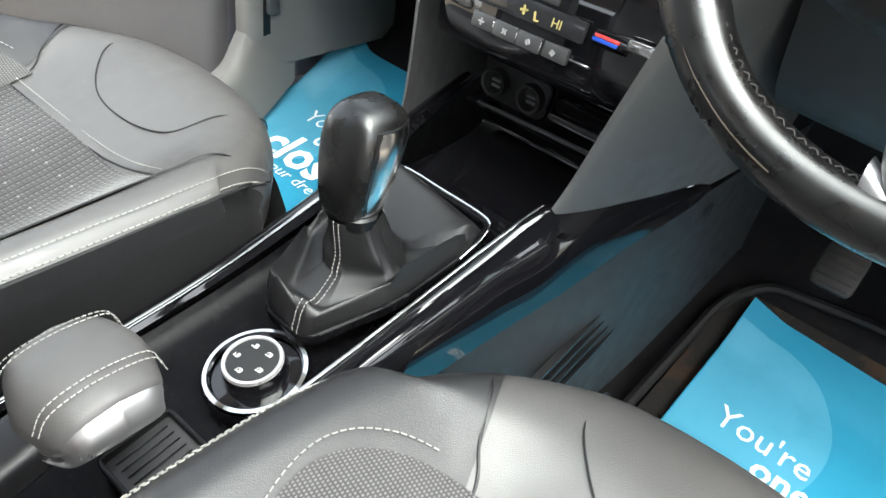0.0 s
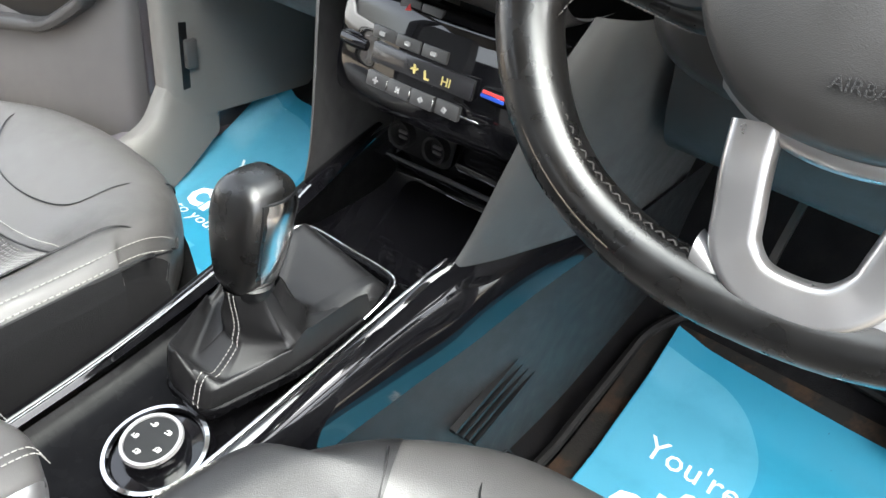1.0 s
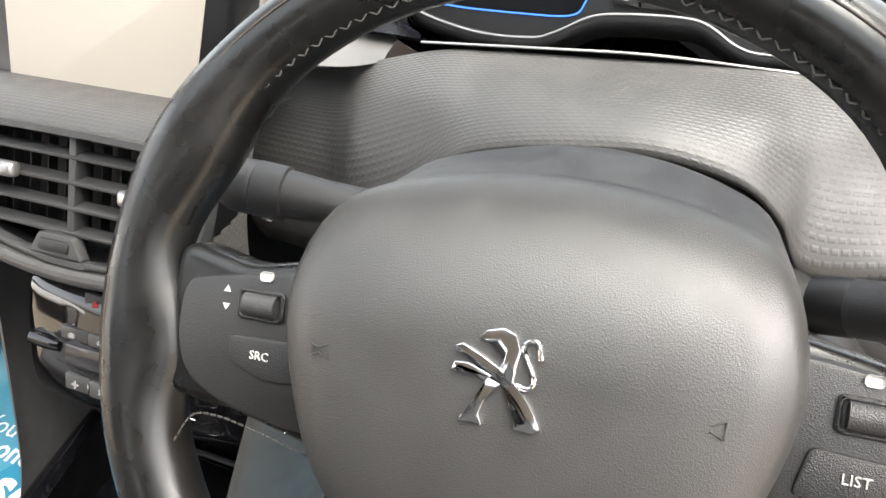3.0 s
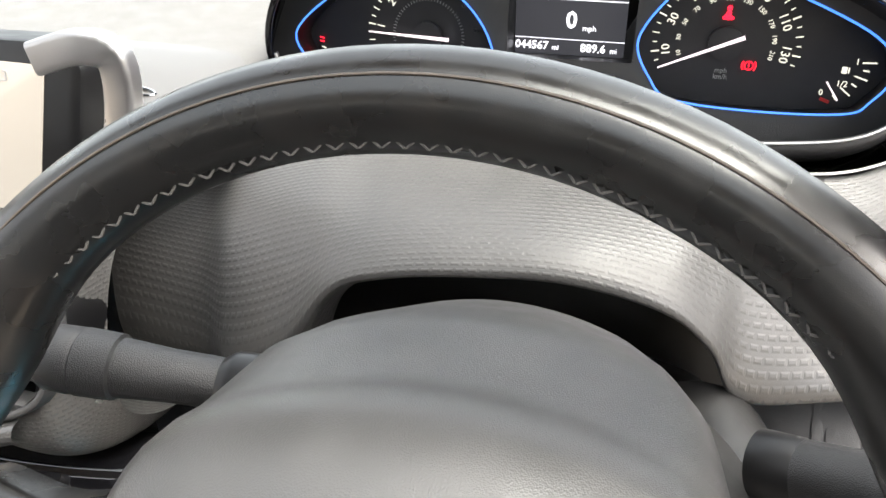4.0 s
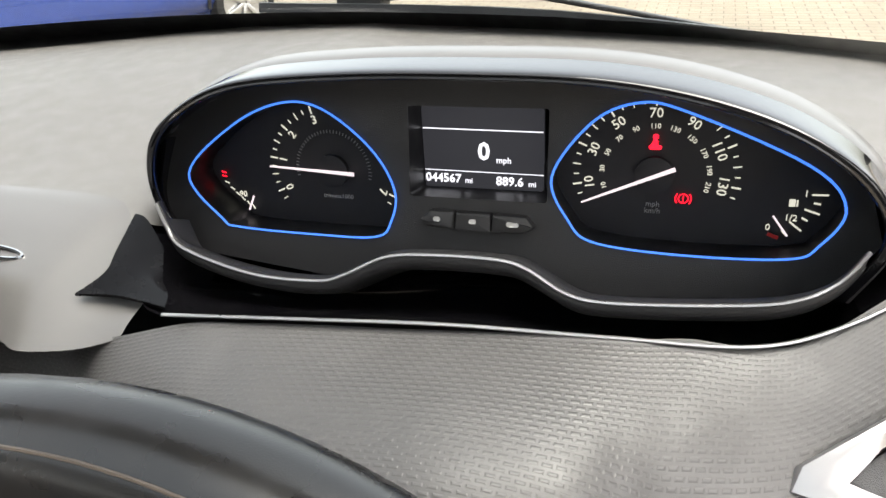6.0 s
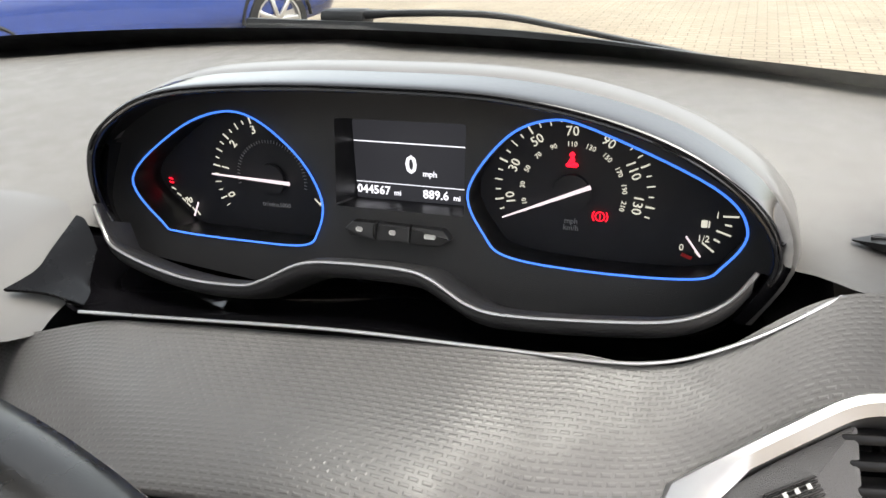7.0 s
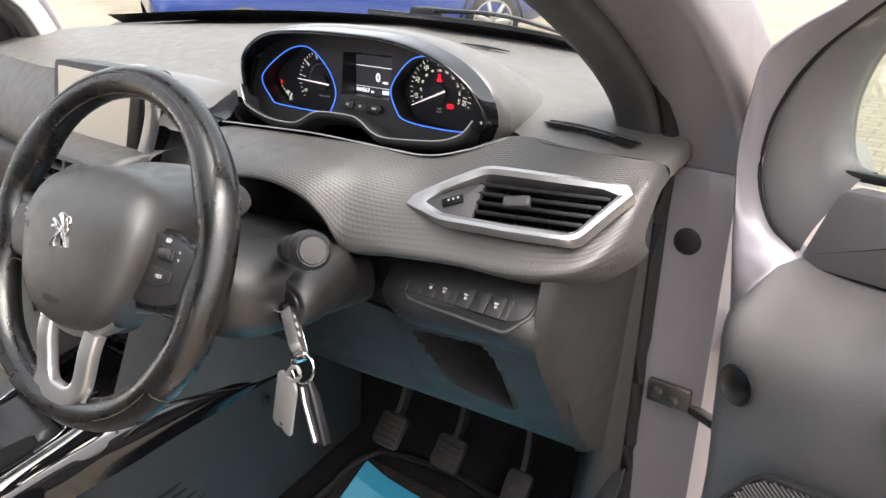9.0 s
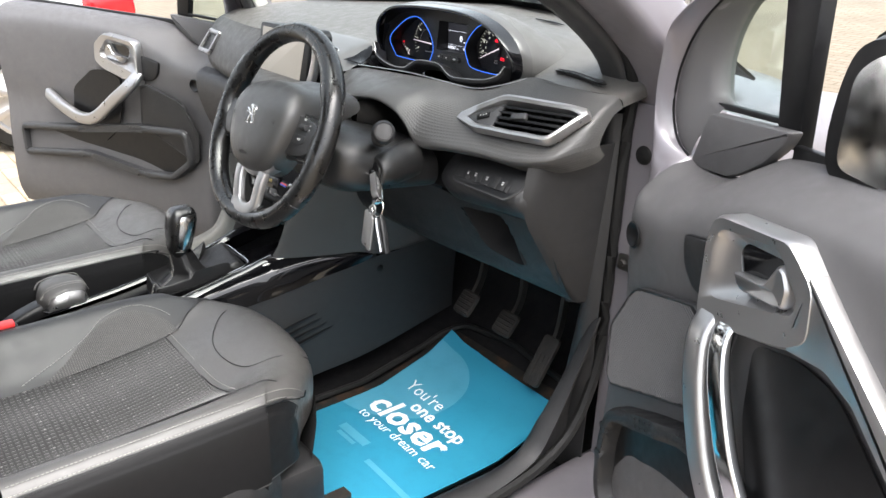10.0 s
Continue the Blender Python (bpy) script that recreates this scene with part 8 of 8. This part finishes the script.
pedal("clutch_pedal", 0.283, 0.552, 0.520, 0.055, 0.062, "worn ribbed clutch pedal", 40, 6, (0.30, 0.60, 0.78))
pedal("brake_pedal", 0.385, 0.590, 0.495, 0.058, 0.060, "worn ribbed brake pedal", 40, 6, (0.40, 0.62, 0.78))
pedal("accelerator_pedal", 0.530, 0.568, 0.470, 0.046, 0.120, "worn ribbed accelerator pedal", 35, 4, (0.525, 0.64, 0.70))

# keys in the ignition
keys = thing("car_key", "flip key in the ignition with chrome ring and hanging fob", "key", (0.49, 0.16, 0.96))
ko = V((0.493, 0.146, 0.966))
ringc = V((0.541, 0.120, 0.926))
part("key_blade", rbox((0.010, 0.024, 0.022), 0.003, 2, pose(ko.x, ko.y + 0.002, ko.z)), SATIN_BLACK, keys)
kd = ringc + V((-0.008, 0.003, 0.012)) - ko
hm2 = axes(ko + kd * 0.45, kd, V((0.5, -0.6, 0.1)))
part("key_head", prism(rounded([(-0.024, -0.010), (0.022, -0.010), (0.028, -0.004), (0.028, 0.005), (0.020, 0.010), (-0.024, 0.010)], 0.006), 0.012, hm2 @ pose(0, 0, -0.006), 0.003), SATIN, keys, "satin silver key head with three buttons")
part("key_edge", sweep(smooth_line([hm2 @ V(p) for p in ((-0.030, -0.0145, 0), (0.0, -0.0145, 0), (0.026, -0.0135, 0), (0.034, -0.004, 0), (0.034, 0.006, 0))], 24), rounded([(-0.003, -0.0065), (0.003, -0.0065), (0.003, 0.0065), (-0.003, 0.0065)], 0.002), up=hm2.to_3x3() @ V((0, 0, 1))), CHROME, keys, "chrome key edge")
for k in range(3):
    part("key_button", lathe([(0.0, 0.001), (0.0028, 0.0008), (0.0034, 0)], 14, hm2 @ pose(-0.013 + 0.011 * k, 0.001, 0.006)), GREYMARK, keys)
    part("key_button", lathe([(0.0, 0.001), (0.0028, 0.0008), (0.0034, 0)], 14, hm2 @ pose(-0.013 + 0.011 * k, 0.001, -0.006, 180)), GREYMARK, keys)
part("key_ring", tube([ringc + V((0.0155 * math.cos(a), 0.004 * math.sin(a), 0.0155 * math.sin(a))) for a in [2 * math.pi * k / 28 for k in range(28)]], 0.0014, 8, True, (0, 1, 0)), CHROME, keys, "chrome split ring")
fb, fe = ringc + V((0.006, 0, -0.013)), V((0.572, 0.114, 0.853))
part("fob", sweep([fb, fb.lerp(fe, 0.25), fe], rounded([(-0.010, -0.006), (0.010, -0.006), (0.010, 0.006), (-0.010, 0.006)], 0.004), up=(0, 1, 0), scale=[0.6, 1, 1]), SATIN_BLACK, keys, "black and chrome key fob")
part("fob_edge", tube([fb.lerp(fe, 0.05) + V((-0.001, -0.0065, 0)), fb.lerp(fe, 0.3) + V((-0.003, -0.0070, 0)), fe + V((-0.003, -0.0065, 0.004))], 0.0030, 8), CHROME, keys, "chrome fob edge")
tag = thing("key_tag", "plain grey plastic key tag on the key ring", "key tag", tuple(ringc + V((-0.02, 0, -0.05))))
tg = rounded([(-0.017, -0.036), (-0.009, -0.040), (0.0, -0.036), (0.009, -0.039), (0.017, -0.036), (0.017, 0.024), (0.011, 0.032), (-0.012, 0.032), (-0.017, 0.026)], 0.003)
tmx = axes(V((0.519, 0.116, 0.882)), (0.96, -0.15, -0.20), (0.20, 0, 0.97))
part("tag_plate", prism(tg, 0.003, tmx, 0.001), TAGGREY, tag, "grey plastic plate")
part("tag_hole", lathe([(0, 0.0034), (0.002, 0.0034), (0.002, 0)], 14, tmx @ pose(0.0, -0.031, 0)), SATIN_BLACK, tag)
part("tag_loop", tube(smooth_line([tmx @ V(p) for p in ((-0.002, 0.031, 0.001), (0.003, 0.044, 0.002), (0.013, 0.052, 0.002), (0.018, 0.044, 0.001), (0.009, 0.031, 0.001))], 16), 0.0022, 8), TAGGREY, tag)

# ---- outside: cars and wipers ----
wip = thing("windscreen_wiper", "black windscreen wiper parked on the cowl", "wiper", (0.08, 0.9, 1.2))
part("wiper_arm", sweep(smooth_line([(0.05, 0.90, 1.210), (0.15, 0.89, 1.216), (0.27, 0.87, 1.217), (0.37, 0.86, 1.203), (0.50, 0.83, 1.184)], 20), rounded([(-0.010, -0.004), (0.010, -0.004), (0.010, 0.004), (-0.010, 0.004)], 0.003), scale=[1.3] * 4 + [1 - 0.035 * k for k in range(16)]), SATIN_BLACK, wip, "black wiper arm")
part("wiper_pivot", rbox((0.06, 0.035, 0.02), 0.006, 2, pose(0.075, 0.895, 1.210)), SATIN_BLACK, wip)
part("wiper_blade", sweep(smooth_line([(-0.05, 0.868, 1.204), (0.3, 0.845, 1.198), (0.60, 0.785, 1.174)], 16), [(-0.006, -0.005), (0.006, -0.005), (0.004, 0.006), (-0.004, 0.006)]), SATIN_BLACK, wip, "black wiper blade")


def parked_car(name, label, m, paint, tail=True):
    """A simple parked car: lofted body, glasshouse, wheels with rims, lamps."""
    ob = thing(name, label, "car", tuple(m.translation))
    prof = [[(-2.05, 0.62), (-2.0, 0.35), (0, 0.28), (2.0, 0.35), (2.05, 0.60)]]
    secs = []
    for x, zt, zb, w in ((-2.08, 0.62, 0.45, 0.60), (-2.0, 0.80, 0.30, 0.78), (-1.6, 0.92, 0.24, 0.84), (-0.9, 0.98, 0.22, 0.86), (0.0, 1.0, 0.22, 0.87), (1.0, 1.02, 0.22, 0.87), (1.7, 1.0, 0.26, 0.85), (2.0, 0.90, 0.32, 0.80), (2.08, 0.66, 0.45, 0.65)):
        secs.append([m @ V((x, y * w, z)) for y, z in ((-0.85, zb), (-1, zb + 0.15), (-1.0, (zb + zt) / 2), (-0.95, zt - 0.08), (-0.8, zt), (0, zt + 0.02), (0.8, zt), (0.95, zt - 0.08), (1.0, (zb + zt) / 2), (1, zb + 0.15), (0.85, zb))])
    part("car_shell", loft(secs, 48, 40), paint, ob)
    cab = []
    for x, z, w in ((-0.95, 0.98, 0.78), (-0.45, 1.30, 0.66), (0.1, 1.42, 0.62), (0.9, 1.42, 0.62), (1.5, 1.25, 0.64), (1.85, 0.98, 0.74)):
        cab.append([m @ V((x, y * w, zz)) for y, zz in ((-1.05, 0.92), (-1, 0.98), (-0.97, z - 0.06), (-0.8, z), (0, z + 0.02), (0.8, z), (0.97, z - 0.06), (1, 0.98), (1.05, 0.92))])
    part("cabin", loft(cab, 28, 30), SCREENGLASS, ob, "dark glasshouse")
    roofs = [[p + V((0, 0, 0.012)) for p in r[2:7]] for r in cab[1:5]]
    part("car_roof", loft(roofs, 16, 16), paint, ob)
    for x in (-1.28, 1.28):
        for y in (-0.80, 0.80):
            sgn = 1 if y > 0 else -1
            wmx = m @ axes((x, y, 0.31), (1, 0, 0), (0, 0, 1)) if sgn < 0 else m @ axes((x, y, 0.31), (-1, 0, 0), (0, 0, 1))
            ty = part("wheel", lathe([(0.19, -0.10), (0.30, -0.09), (0.315, -0.04), (0.315, 0.04), (0.30, 0.085), (0.235, 0.095), (0.22, 0.06)], 36, wmx), RUBBER, ob, "black tyre")
            part("rim", join(lathe([(0.225, 0.06), (0.235, 0.09), (0.215, 0.09), (0.20, 0.05), (0.0, 0.045)], 36, wmx), *[rbox((0.205, 0.045, 0.03), 0.01, 2, wmx @ pose(0.11 * math.cos(a), 0.11 * math.sin(a), 0.07, 0, 0, math.degrees(a))) for a in [2 * math.pi * k / 7 for k in range(7)]]), SATIN, ty, "silver alloy rim")
            part("arch", tube([m @ V((x + 0.36 * math.cos(a), sgn * 0.862, 0.31 + 0.36 * math.sin(a))) for a in [math.pi * k / 16 for k in range(17)]], 0.018, 8), SATIN_BLACK, ob)
    # lamps at both ends
    for y in (-0.62, 0.62):
        head = part("headlamp", rbox((0.12, 0.30, 0.14), 0.04, 3, m @ pose(-1.98, y, 0.70, 0, 12, 18 if y > 0 else -18)), SCREENGLASS, ob, "clear headlamp")
        part("lamp_bowl", lathe([(0.0, 0.0), (0.04, 0.004), (0.05, 0.02)], 20, m @ axes((-2.035, y, 0.70), (0, -1, 0), (0, 0, 1))), CHROME, head)
        if tail:
            part("tail_lamp", rbox((0.34, 0.26, 0.20), 0.05, 3, m @ pose(1.84, y * 1.16, 0.84, 0, -8, -18 if y > 0 else 18)), REDLAMP, ob, "red tail lamp")
    return ob


parked_car("blue_car", "dark blue parked hatchback with silver alloy wheels", pose(-5.08, 6.09, ground_z(6.09), -2.9, 5, 240), BLUEPAINT, False)
white = parked_car("white_car", "white parked car with red tail lamps", pose(-4.65, -0.85, 0, 0, 0, 90), WHITEPAINT)

# ---- paving blocks nearest the car, each a piece of the ground ----
ground = bpy.data.objects["ground"]
block = rbox((0.194, 0.094, 0.02), 0.004, 1)
block_mesh = finish(block, "paving_block", 0)
brick_mat = material("paving_block", (0.33, 0.265, 0.185), 0.85, var=0.18, var_scale=7, grain=0.5, grain_scale=260, dirt=(0.19, 0.15, 0.105), dirt_amount=0.3, dirt_scale=16)
bn = brick_mat.node_tree
info = bn.nodes.new("ShaderNodeObjectInfo")
tone = bn.nodes.new("ShaderNodeMapRange")
tone.inputs[3].default_value, tone.inputs[4].default_value = 0.78, 1.12
bn.links.new(info.outputs["Random"], tone.inputs[0])
shade = bn.nodes.new("ShaderNodeHueSaturation")
bn.links.new(bn.nodes["Principled BSDF"].inputs["Base Color"].links[0].from_socket, shade.inputs["Color"])
bn.links.new(tone.outputs[0], shade.inputs["Value"])
bn.links.new(shade.outputs[0], bn.nodes["Principled BSDF"].inputs["Base Color"])
block_mesh.materials.append(brick_mat)
dice = random.Random(11)
for x0, x1, y0, y1 in ((-3.7, -2.3, -0.2, 0.9), (-2.3, -1.3, 0.8, 1.6)):
    row = 0
    y = y0
    while y < y1:
        x = x0 + (0.1 if row % 2 else 0.0)
        while x < x1:
            ob = new("brick", block_mesh)
            ob.parent = ground
            ob.matrix_basis = pose(x, y, -0.002 + dice.uniform(-0.001, 0.001), dice.uniform(-0.4, 0.4), dice.uniform(-0.4, 0.4), dice.uniform(-0.6, 0.6))
            x += 0.2
        y += 0.1
        row += 1
